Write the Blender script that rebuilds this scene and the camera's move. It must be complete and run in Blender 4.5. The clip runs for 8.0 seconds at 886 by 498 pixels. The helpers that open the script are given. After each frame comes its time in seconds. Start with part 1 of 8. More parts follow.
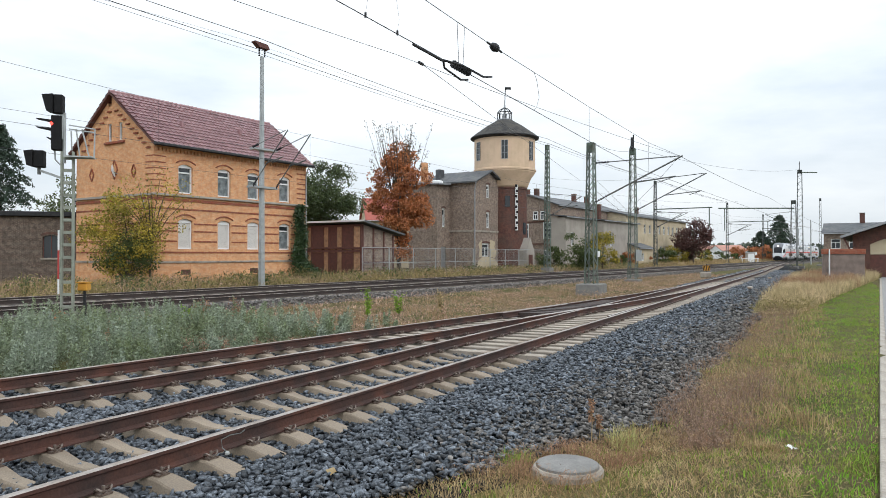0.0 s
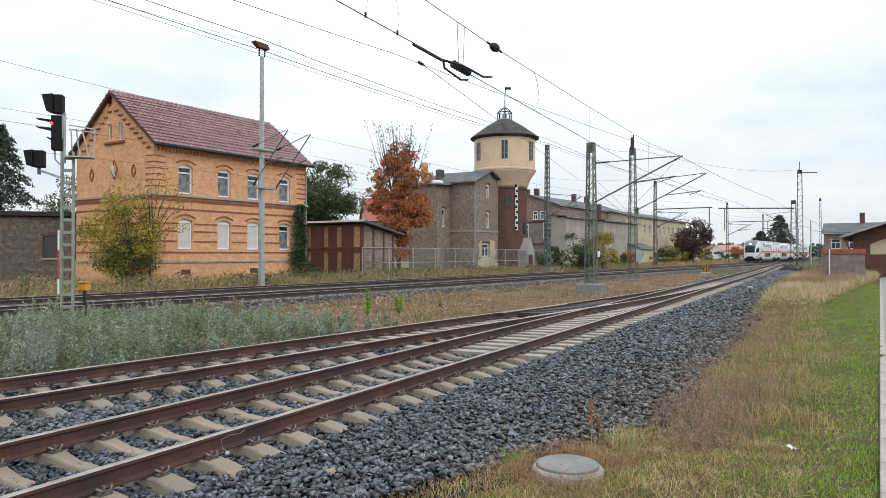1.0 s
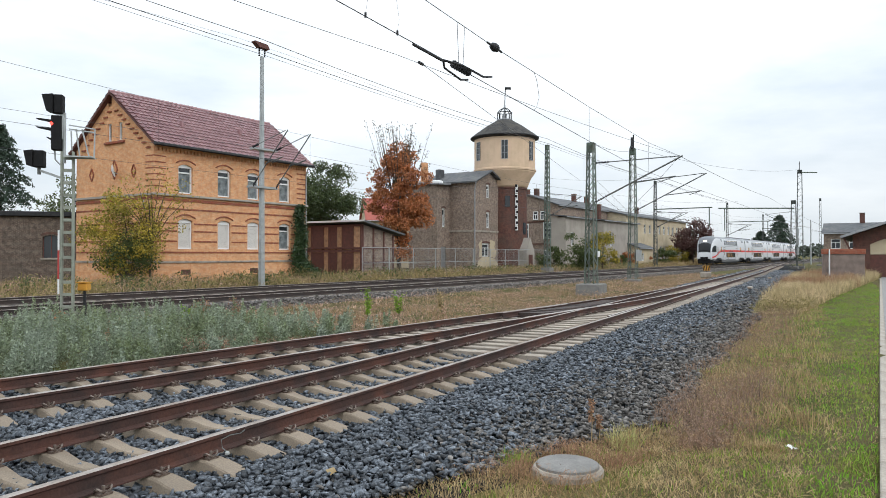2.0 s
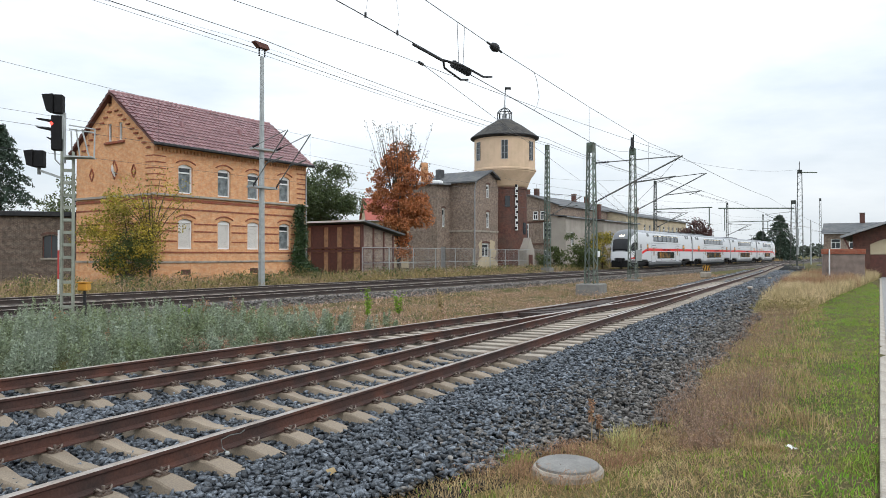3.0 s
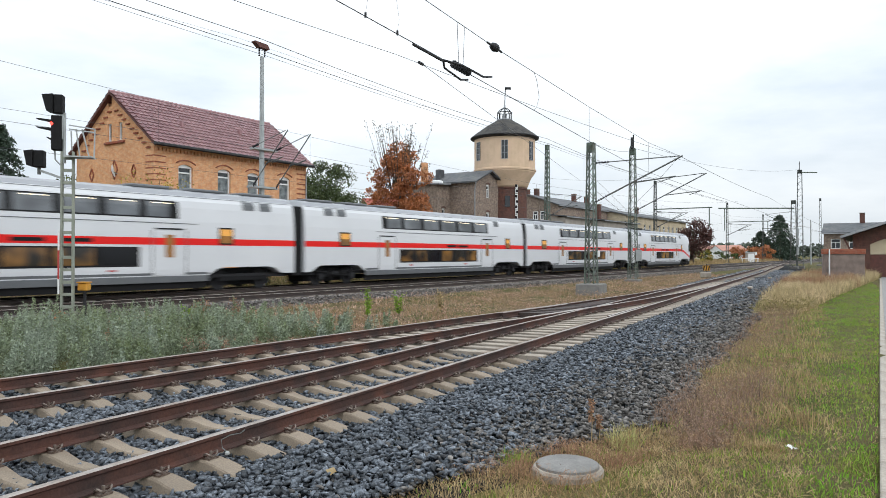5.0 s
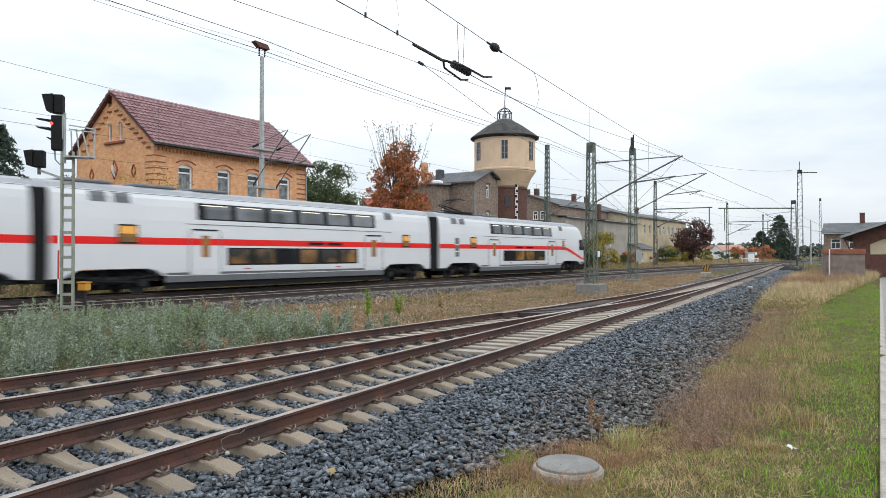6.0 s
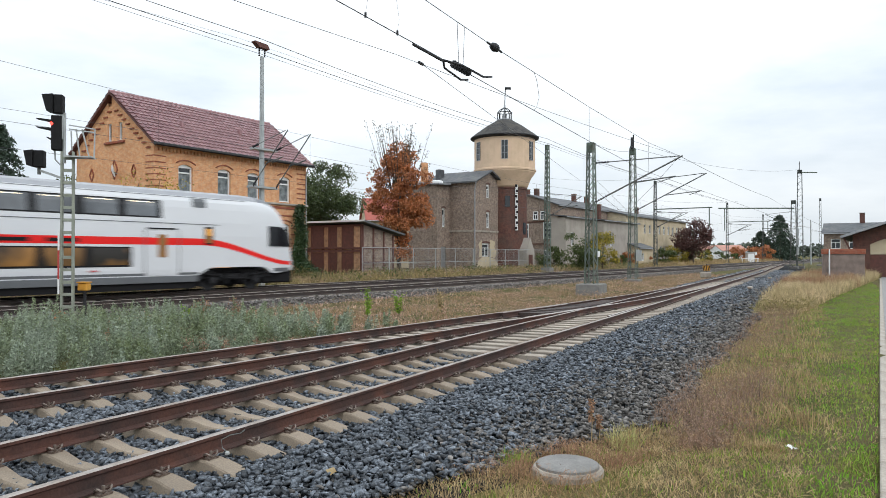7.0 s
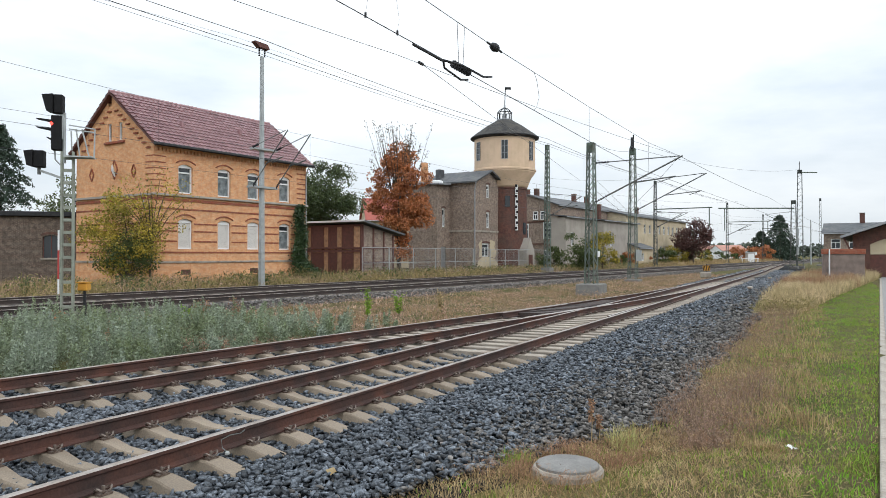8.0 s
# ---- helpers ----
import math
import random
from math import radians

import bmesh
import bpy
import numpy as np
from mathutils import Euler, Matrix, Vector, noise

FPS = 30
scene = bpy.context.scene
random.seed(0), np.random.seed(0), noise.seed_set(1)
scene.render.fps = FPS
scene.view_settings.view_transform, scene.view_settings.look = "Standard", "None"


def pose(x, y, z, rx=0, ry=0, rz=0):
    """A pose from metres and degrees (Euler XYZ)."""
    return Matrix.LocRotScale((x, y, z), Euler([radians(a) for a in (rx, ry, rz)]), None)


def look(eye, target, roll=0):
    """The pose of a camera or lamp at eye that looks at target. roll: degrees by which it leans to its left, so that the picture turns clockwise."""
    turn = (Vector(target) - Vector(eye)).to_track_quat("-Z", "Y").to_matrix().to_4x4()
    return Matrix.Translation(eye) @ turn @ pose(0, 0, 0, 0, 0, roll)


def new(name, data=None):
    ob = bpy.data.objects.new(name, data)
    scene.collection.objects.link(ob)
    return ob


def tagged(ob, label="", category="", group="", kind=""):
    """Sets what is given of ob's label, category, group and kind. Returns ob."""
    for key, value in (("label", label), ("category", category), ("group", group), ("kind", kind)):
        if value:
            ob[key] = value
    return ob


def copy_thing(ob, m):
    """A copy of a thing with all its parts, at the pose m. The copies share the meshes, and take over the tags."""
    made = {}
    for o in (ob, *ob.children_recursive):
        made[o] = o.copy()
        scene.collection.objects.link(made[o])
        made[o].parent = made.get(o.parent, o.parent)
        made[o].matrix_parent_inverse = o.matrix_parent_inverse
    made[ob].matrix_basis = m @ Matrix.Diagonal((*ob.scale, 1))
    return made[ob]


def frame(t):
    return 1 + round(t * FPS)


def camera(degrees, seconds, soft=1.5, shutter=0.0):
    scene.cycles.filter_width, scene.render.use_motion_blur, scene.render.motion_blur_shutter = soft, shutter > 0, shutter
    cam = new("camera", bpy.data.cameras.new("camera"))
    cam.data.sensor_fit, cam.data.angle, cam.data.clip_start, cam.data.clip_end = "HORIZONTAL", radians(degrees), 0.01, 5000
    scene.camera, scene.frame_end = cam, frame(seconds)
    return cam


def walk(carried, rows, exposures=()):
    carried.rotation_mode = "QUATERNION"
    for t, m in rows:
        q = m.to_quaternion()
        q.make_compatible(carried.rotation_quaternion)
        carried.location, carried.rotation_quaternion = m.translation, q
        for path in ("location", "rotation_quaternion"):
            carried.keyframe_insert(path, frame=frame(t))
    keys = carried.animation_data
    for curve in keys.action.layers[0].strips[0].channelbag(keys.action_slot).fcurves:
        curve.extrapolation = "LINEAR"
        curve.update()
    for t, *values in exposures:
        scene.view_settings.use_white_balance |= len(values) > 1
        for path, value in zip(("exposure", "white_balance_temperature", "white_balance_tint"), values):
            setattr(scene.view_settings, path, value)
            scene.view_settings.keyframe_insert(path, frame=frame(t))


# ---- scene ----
cam = camera(64.35, 8.0, soft=0.5, shutter=0.3)
EYE = (0.0, 0.0, 1.93)
walk(cam, [(0.0, pose(*EYE, 90.44, 0, 0)), (8.0, pose(*EYE, 90.44, 0, 0))], exposures=[(0.0, 0.0), (8.0, 0.0)])

# ---- light: overcast autumn day ----
world = bpy.data.worlds.new("overcast_sky")
scene.world = world
world.use_nodes = True
wn, wl = world.node_tree.nodes, world.node_tree.links
bg = wn["Background"]
sky = wn.new("ShaderNodeTexSky")
sky.sky_type = "NISHITA"
sky.sun_disc = False
sky.sun_elevation, sky.sun_rotation = radians(37), radians(142)
bg.inputs[1].default_value = 0.108
tc = wn.new("ShaderNodeTexCoord")
mp = wn.new("ShaderNodeMapping")
mp.inputs["Scale"].default_value = (1.0, 1.0, 3.5)
cl = wn.new("ShaderNodeTexNoise")
cl.inputs["Scale"].default_value, cl.inputs["Detail"].default_value, cl.inputs["Roughness"].default_value = 2.2, 6, 0.55
rp = wn.new("ShaderNodeValToRGB")
rp.color_ramp.elements[0].position, rp.color_ramp.elements[0].color = 0.32, (6.95, 7.9, 8.8, 1)
rp.color_ramp.elements[1].position, rp.color_ramp.elements[1].color = 0.62, (10.28, 10.8, 11.22, 1)
mx = wn.new("ShaderNodeMix")
mx.data_type = "RGBA"
mx.inputs[0].default_value = 0.93
wl.new(tc.outputs["Generated"], mp.inputs["Vector"])
wl.new(mp.outputs[0], cl.inputs["Vector"])
wl.new(cl.outputs["Fac"], rp.inputs[0])
wl.new(sky.outputs[0], mx.inputs[6])
wl.new(rp.outputs[0], mx.inputs[7])
sep = wn.new("ShaderNodeSeparateXYZ")
wl.new(tc.outputs["Generated"], sep.inputs[0])
zen = wn.new("ShaderNodeMapRange")
zen.inputs[1].default_value, zen.inputs[2].default_value = 0.0, 1.0
zen.inputs[3].default_value, zen.inputs[4].default_value = 0.80, 2.0
wl.new(sep.outputs[2], zen.inputs[0])
up = wn.new("ShaderNodeVectorMath")
up.operation = "SCALE"
wl.new(mx.outputs[2], up.inputs[0])
wl.new(zen.outputs[0], up.inputs["Scale"])
wl.new(up.outputs[0], bg.inputs[0])
sun = new("sun", bpy.data.lights.new("sun", "SUN"))
sun.data.energy, sun.data.angle, sun.data.color = 0.9, radians(30), (1.0, 0.96, 0.9)
sun.matrix_world = look((38, -48, 46), (0, 0, 0))


# ---- materials ----
def mat(name, col, col2=None, scale=6.0, rough=0.85, metal=0.0, bump=0.0, bscale=60.0, fine=0.25, stain=None, sscale=0.7,
        samt=0.5, rand=0.0, island=0.0, transl=0.0, spec=0.5):
    """A surface with a broad and a fine variation of colour, optional stains, a bump and a random tone per object or island."""
    m = bpy.data.materials.new(name)
    m.use_nodes = True
    nt = m.node_tree
    b = nt.nodes["Principled BSDF"]
    b.inputs["Roughness"].default_value, b.inputs["Metallic"].default_value = rough, metal
    b.inputs["Specular IOR Level"].default_value = spec
    geo = nt.nodes.new("ShaderNodeTexCoord")
    pos = geo.outputs["Object"]

    def nz(s, d=5):
        n = nt.nodes.new("ShaderNodeTexNoise")
        n.inputs["Scale"].default_value, n.inputs["Detail"].default_value = s, d
        nt.links.new(pos, n.inputs["Vector"])
        return n.outputs["Fac"]

    def mix(f, a, c, mode="MIX"):
        n = nt.nodes.new("ShaderNodeMix")
        n.data_type, n.blend_type = "RGBA", mode
        if isinstance(f, float):
            n.inputs[0].default_value = f
        else:
            nt.links.new(f, n.inputs[0])
        for i, v in ((6, a), (7, c)):
            if isinstance(v, tuple):
                n.inputs[i].default_value = (*v[:3], 1)
            else:
                nt.links.new(v, n.inputs[i])
        return n.outputs[2]

    def ramp(f, lo, hi):
        n = nt.nodes.new("ShaderNodeMapRange")
        n.inputs[1].default_value, n.inputs[2].default_value = lo, hi
        nt.links.new(f, n.inputs[0])
        return n.outputs[0]

    col2 = col2 or tuple(c * 0.72 for c in col)
    out = mix(ramp(nz(scale), 0.35, 0.65), col, col2)
    if stain:
        f = nt.nodes.new("ShaderNodeMath")
        f.operation = "MULTIPLY"
        f.inputs[1].default_value = samt
        nt.links.new(ramp(nz(sscale, 8), 0.48, 0.68), f.inputs[0])
        out = mix(f.outputs[0], out, stain)
    if fine:
        g = nt.nodes.new("ShaderNodeMapRange")
        g.inputs[1].default_value, g.inputs[2].default_value = 0.3, 0.7
        g.inputs[3].default_value, g.inputs[4].default_value = 1 - fine, 1 + fine
        nt.links.new(nz(bscale, 3), g.inputs[0])
        out = mix(1.0, out, g.outputs[0], "MULTIPLY")
    for amount, node, socket in ((rand, "ShaderNodeObjectInfo", "Random"), (island, "ShaderNodeNewGeometry", "Random Per Island")):
        if amount:
            r = nt.nodes.new(node)
            g = nt.nodes.new("ShaderNodeMapRange")
            g.inputs[3].default_value, g.inputs[4].default_value = 1 - amount, 1 + amount
            nt.links.new(r.outputs[socket], g.inputs[0])
            out = mix(1.0, out, g.outputs[0], "MULTIPLY")
    nt.links.new(out, b.inputs["Base Color"])
    if bump:
        n = nt.nodes.new("ShaderNodeBump")
        n.inputs["Strength"].default_value, n.inputs["Distance"].default_value = bump, 0.02
        nt.links.new(nz(bscale, 4), n.inputs["Height"])
        nt.links.new(n.outputs[0], b.inputs["Normal"])
    if transl:
        t = nt.nodes.new("ShaderNodeBsdfTranslucent")
        nt.links.new(out, t.inputs[0])
        s = nt.nodes.new("ShaderNodeMixShader")
        s.inputs[0].default_value = transl
        nt.links.new(b.outputs[0], s.inputs[1])
        nt.links.new(t.outputs[0], s.inputs[2])
        nt.links.new(s.outputs[0], nt.nodes["Material Output"].inputs[0])
    return m


def glow(name, col, strength):
    m = bpy.data.materials.new(name)
    m.use_nodes = True
    b = m.node_tree.nodes["Principled BSDF"]
    b.inputs["Base Color"].default_value = (*col, 1)
    b.inputs["Emission Color"].default_value = (*col, 1)
    b.inputs["Emission Strength"].default_value = strength
    return m


def brickwork(name, a, b, c, mortar, rough=0.9, stain=(0.08, 0.07, 0.06), samt=0.4, w=0.25, h=0.077):
    """Laid bricks in the local x-z plane, each brick with its own tone, and dark weathering on top."""
    m = bpy.data.materials.new(name)
    m.use_nodes = True
    nt = m.node_tree
    L = nt.links.new
    p = nt.nodes["Principled BSDF"]
    p.inputs["Roughness"].default_value = rough
    p.inputs["Specular IOR Level"].default_value = 0.2
    co = nt.nodes.new("ShaderNodeTexCoord")
    se = nt.nodes.new("ShaderNodeSeparateXYZ")
    L(co.outputs["Object"], se.inputs[0])
    ad = nt.nodes.new("ShaderNodeMath")
    L(se.outputs[0], ad.inputs[0])
    L(se.outputs[1], ad.inputs[1])
    cb = nt.nodes.new("ShaderNodeCombineXYZ")
    L(ad.outputs[0], cb.inputs[0])
    L(se.outputs[2], cb.inputs[1])
    br = nt.nodes.new("ShaderNodeTexBrick")
    br.inputs["Scale"].default_value = 1.0
    br.inputs["Brick Width"].default_value, br.inputs["Row Height"].default_value = w, h
    br.inputs["Mortar Size"].default_value = 0.006
    br.inputs["Color1"].default_value, br.inputs["Color2"].default_value = (*a, 1), (*b, 1)
    br.inputs["Mortar"].default_value = (*mortar, 1)
    L(cb.outputs[0], br.inputs["Vector"])
    n1 = nt.nodes.new("ShaderNodeTexNoise")
    n1.inputs["Scale"].default_value, n1.inputs["Detail"].default_value = 0.55, 9
    L(co.outputs["Object"], n1.inputs["Vector"])
    r1 = nt.nodes.new("ShaderNodeMapRange")
    r1.inputs[1].default_value, r1.inputs[2].default_value, r1.inputs[4].default_value = 0.45, 0.7, samt
    L(n1.outputs["Fac"], r1.inputs[0])
    n2 = nt.nodes.new("ShaderNodeTexNoise")
    n2.inputs["Scale"].default_value, n2.inputs["Detail"].default_value, n2.inputs["Roughness"].default_value = 3.2, 8, 0.7
    L(co.outputs["Object"], n2.inputs["Vector"])
    r2 = nt.nodes.new("ShaderNodeMapRange")
    r2.inputs[1].default_value, r2.inputs[2].default_value, r2.inputs[4].default_value = 0.46, 0.62, 0.85
    L(n2.outputs["Fac"], r2.inputs[0])
    m1 = nt.nodes.new("ShaderNodeMix")
    m1.data_type = "RGBA"
    L(r2.outputs[0], m1.inputs[0])
    L(br.outputs[0], m1.inputs[6])
    m1.inputs[7].default_value = (*c, 1)
    m2 = nt.nodes.new("ShaderNodeMix")
    m2.data_type = "RGBA"
    L(r1.outputs[0], m2.inputs[0])
    L(m1.outputs[2], m2.inputs[6])
    m2.inputs[7].default_value = (*stain, 1)
    L(m2.outputs[2], p.inputs["Base Color"])
    bu = nt.nodes.new("ShaderNodeBump")
    bu.inputs["Strength"].default_value, bu.inputs["Distance"].default_value = 0.5, 0.01
    bu.invert = True
    L(br.outputs["Fac"], bu.inputs["Height"])
    L(bu.outputs[0], p.inputs["Normal"])
    return m


def glass(name, col=(0.03, 0.035, 0.04), rough=0.06, spec=0.8):
    m = bpy.data.materials.new(name)
    m.use_nodes = True
    b = m.node_tree.nodes["Principled BSDF"]
    b.inputs["Base Color"].default_value = (*col, 1)
    b.inputs["Roughness"].default_value = rough
    b.inputs["Specular IOR Level"].default_value = spec
    return m


M = {}
# near-black bed: shade in the gaps between the stones is put into its colour
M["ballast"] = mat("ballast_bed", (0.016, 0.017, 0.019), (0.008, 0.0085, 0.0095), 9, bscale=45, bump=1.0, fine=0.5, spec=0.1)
M["dusty"] = mat("dusty_ballast_stone", (0.165, 0.155, 0.145), (0.075, 0.07, 0.066), 14, rough=0.7, island=0.7, fine=0.35, bscale=90, spec=0.15)
M["stone"] = mat("basalt_stone", (0.135, 0.152, 0.175), (0.04, 0.047, 0.056), 22, rough=0.42, island=0.75, fine=0.35, bscale=90, spec=0.25)
M["soil"] = mat("grassy_soil", (0.115, 0.088, 0.05), (0.08, 0.08, 0.028), 1.3, bump=1.0, bscale=70, fine=0.6, spec=0.05, stain=(0.052, 0.075, 0.02), sscale=0.25)
M["sleeper"] = mat("concrete_sleeper", (0.255, 0.205, 0.152), (0.20, 0.16, 0.12), 3, bump=0.3, bscale=70, fine=0.16, rand=0.12, stain=(0.2, 0.13, 0.08), sscale=1.4, samt=0.5)
M["bearer"] = mat("turnout_bearer", (0.33, 0.285, 0.235), (0.26, 0.22, 0.18), 3, bump=0.3, bscale=70, fine=0.18, rand=0.15, stain=(0.14, 0.09, 0.06), sscale=1.2)
M["rust"] = mat("rusty_rail", (0.062, 0.025, 0.018), (0.03, 0.016, 0.013), 3, rough=0.75, bump=0.25, bscale=40, fine=0.25, stain=(0.15, 0.045, 0.02), sscale=1.0, samt=0.4)
M["railtop"] = mat("worn_rail_head", (0.42, 0.38, 0.35), (0.27, 0.21, 0.17), 2, rough=0.34, metal=0.85, fine=0.15, bscale=20)
M["clip"] = mat("rail_fastener", (0.20, 0.165, 0.14), (0.095, 0.06, 0.045), 20, rough=0.6, metal=0.3)
M["brick"] = brickwork("yellow_ochre_brick", (0.75, 0.42, 0.22), (0.63, 0.31, 0.15), (0.58, 0.265, 0.13), (0.60, 0.46, 0.33), samt=0.2, stain=(0.33, 0.18, 0.10))
M["redbrick"] = brickwork("red_band_brick", (0.34, 0.10, 0.055), (0.28, 0.085, 0.05), (0.24, 0.07, 0.045), (0.3, 0.2, 0.15), samt=0.25)
M["greybrick"] = brickwork("sooty_brick", (0.33, 0.25, 0.195), (0.21, 0.158, 0.13), (0.145, 0.112, 0.096), (0.42, 0.36, 0.30), samt=0.32, stain=(0.075, 0.066, 0.06))
M["wallbrick"] = brickwork("grey_garden_wall_brick", (0.165, 0.12, 0.095), (0.105, 0.078, 0.064), (0.065, 0.051, 0.045), (0.28, 0.245, 0.2), samt=0.4)
M["darkbrick"] = brickwork("dark_red_tower_brick", (0.15, 0.068, 0.052), (0.12, 0.055, 0.045), (0.08, 0.045, 0.04), (0.15, 0.1, 0.08), samt=0.5)
M["plaster"] = mat("cream_tower_plaster", (0.66, 0.49, 0.345), (0.60, 0.44, 0.31), 1.2, fine=0.06, bscale=25, stain=(0.40, 0.30, 0.19), sscale=0.55, samt=0.35, bump=0.1)
M["greyplaster"] = mat("grey_plaster", (0.36, 0.33, 0.29), (0.31, 0.28, 0.25), 0.8, fine=0.07, bscale=20, stain=(0.2, 0.18, 0.15), sscale=0.4, samt=0.4)
M["creamplaster"] = mat("cream_wall_plaster", (0.52, 0.44, 0.31), (0.46, 0.38, 0.26), 0.8, fine=0.07, bscale=20, stain=(0.3, 0.25, 0.17), sscale=0.4, samt=0.4)
M["tile"] = mat("red_brown_roof_tile", (0.315, 0.185, 0.19), (0.25, 0.138, 0.145), 1.2, rough=0.33, fine=0.15, bscale=30, island=0.14)
M["fadedtile"] = mat("faded_red_roof_tile", (0.42, 0.22, 0.165), (0.36, 0.18, 0.14), 4, rough=0.8, fine=0.15)
M["redtile"] = mat("bright_red_roof_tile", (0.36, 0.085, 0.06), (0.28, 0.07, 0.05), 4, rough=0.7, fine=0.15)
M["slate"] = mat("grey_roofing_felt", (0.085, 0.09, 0.096), (0.055, 0.059, 0.066), 2, rough=0.7, fine=0.15, stain=(0.16, 0.16, 0.15), sscale=0.8)
M["towerfelt"] = mat("patched_brown_grey_felt", (0.062, 0.056, 0.046), (0.034, 0.033, 0.032), 1.1, rough=0.85, fine=0.25, bscale=14, stain=(0.012, 0.012, 0.014), sscale=1.5, samt=0.8)
M["tin"] = mat("zinc_flashing", (0.36, 0.37, 0.39), (0.28, 0.29, 0.3), 3, rough=0.45, metal=0.6, fine=0.1)
M["darkwood"] = mat("dark_brown_timber", (0.125, 0.046, 0.036), (0.085, 0.034, 0.028), 5, rough=0.75, fine=0.25, bscale=50)
M["white"] = mat("white_paint", (0.74, 0.75, 0.75), (0.68, 0.69, 0.69), 2, rough=0.5, fine=0.04)
M["shutter"] = mat("roller_shutter_grey", (0.60, 0.58, 0.55), (0.55, 0.53, 0.5), 2, rough=0.55, fine=0.05)
M["curtain"] = mat("net_curtain", (0.24, 0.27, 0.28), (0.08, 0.095, 0.10), 2.5, rough=0.9, fine=0.2)
M["glass"] = glass("window_glass", spec=0.5)
M["steel"] = mat("green_grey_mast_paint", (0.115, 0.15, 0.12), (0.075, 0.10, 0.08), 4, rough=0.6, metal=0.1, fine=0.2, stain=(0.10, 0.075, 0.05), sscale=2, samt=0.4)
# darker mast colour, used only on the far masts
M["farsteel"] = mat("dark_far_mast_tone", (0.055, 0.066, 0.06), (0.04, 0.047, 0.043), 4, rough=0.65, fine=0.2)
M["post"] = mat("pale_grey_green_post_paint", (0.27, 0.29, 0.24), (0.21, 0.23, 0.19), 4, rough=0.6, fine=0.15, stain=(0.14, 0.12, 0.09), sscale=2, samt=0.4)
M["galv"] = mat("galvanised_steel", (0.40, 0.42, 0.42), (0.32, 0.34, 0.34), 4, rough=0.5, metal=0.35, fine=0.1)
M["dark"] = mat("dark_iron", (0.03, 0.031, 0.034), (0.02, 0.02, 0.022), 6, rough=0.6, fine=0.2, spec=0.25)
M["black"] = mat("matt_black", (0.012, 0.012, 0.013), (0.008, 0.008, 0.009), 6, rough=0.7, fine=0.1, spec=0.2)
M["wire"] = mat("overhead_wire", (0.07, 0.07, 0.075), (0.05, 0.05, 0.055), 6, rough=0.6)
M["concrete"] = mat("old_concrete", (0.36, 0.32, 0.27), (0.28, 0.25, 0.21), 3, fine=0.18, bump=0.4, bscale=40, stain=(0.14, 0.10, 0.07), sscale=1.5)
M["trainwhite"] = mat("train_light_grey_paint", (0.63, 0.645, 0.67), (0.60, 0.615, 0.64), 0.5, rough=0.3, fine=0.015, bscale=8)
M["trainroof"] = mat("train_roof_grey", (0.30, 0.31, 0.33), (0.25, 0.26, 0.28), 2, rough=0.5, fine=0.1)
M["trainskirt"] = mat("train_skirt_grey", (0.12, 0.127, 0.135), (0.10, 0.107, 0.115), 2, rough=0.5, fine=0.1)
M["red"] = mat("train_red_stripe", (0.74, 0.016, 0.014), (0.70, 0.016, 0.014), 1, rough=0.4, fine=0.02, spec=0.25)
M["trainglass"] = glass("train_dark_glass", (0.012, 0.013, 0.016), 0.1, 0.3)


# ---- mesh tools ----
def link(name, bm, material, parent=None, label="", smooth=False):
    me = bpy.data.meshes.new(name)
    bm.to_mesh(me)
    bm.free()
    for x in (material if isinstance(material, (list, tuple)) else [material]):
        me.materials.append(x)
    if smooth:
        for p in me.polygons:
            p.use_smooth = True
    ob = new(name, me)
    if parent:
        ob.parent = parent
    if label:
        ob["label"] = label
    return ob


def part(name, bm, material, parent, label="", smooth=False):
    return link(name, bm, material, parent, label, smooth)


def arrays(name, verts, faces, material, parent=None, label="", smooth=False):
    """A mesh from numpy arrays: verts (n, 3), faces (m, k)."""
    me = bpy.data.meshes.new(name)
    verts, faces = np.asarray(verts, np.float32), np.asarray(faces, np.int32)
    me.vertices.add(len(verts))
    me.vertices.foreach_set("co", verts.ravel())
    n, k = faces.shape
    me.loops.add(n * k)
    me.loops.foreach_set("vertex_index", faces.ravel())
    me.polygons.add(n)
    me.polygons.foreach_set("loop_start", np.arange(n, dtype=np.int32) * k)
    if smooth:
        me.polygons.foreach_set("use_smooth", np.ones(n, bool))
    me.update(calc_edges=True)
    me.validate()
    me.materials.append(material)
    ob = new(name, me)
    if parent:
        ob.parent = parent
    if label:
        ob["label"] = label
    return ob


def empty(name, m, label="", category="", group="", kind=""):
    ob = new(name)
    ob.matrix_world = m
    ob.empty_display_size = 0.2
    return tagged(ob, label, category, group, kind)


def box(bm, x0, x1, y0, y1, z0, z1, bevel=0.0):
    vs = [bm.verts.new(p) for p in ((x0, y0, z0), (x1, y0, z0), (x1, y1, z0), (x0, y1, z0), (x0, y0, z1), (x1, y0, z1), (x1, y1, z1), (x0, y1, z1))]
    fs = [bm.faces.new([vs[i] for i in f]) for f in ((3, 2, 1, 0), (4, 5, 6, 7), (0, 1, 5, 4), (1, 2, 6, 5), (2, 3, 7, 6), (3, 0, 4, 7))]
    if bevel:
        es = list({e for f in fs for e in f.edges})
        bmesh.ops.bevel(bm, geom=es, offset=bevel, segments=1, affect="EDGES", profile=0.5)
    return bm


def boxed(*a, bevel=0.0):
    return box(bmesh.new(), *a, bevel=bevel)


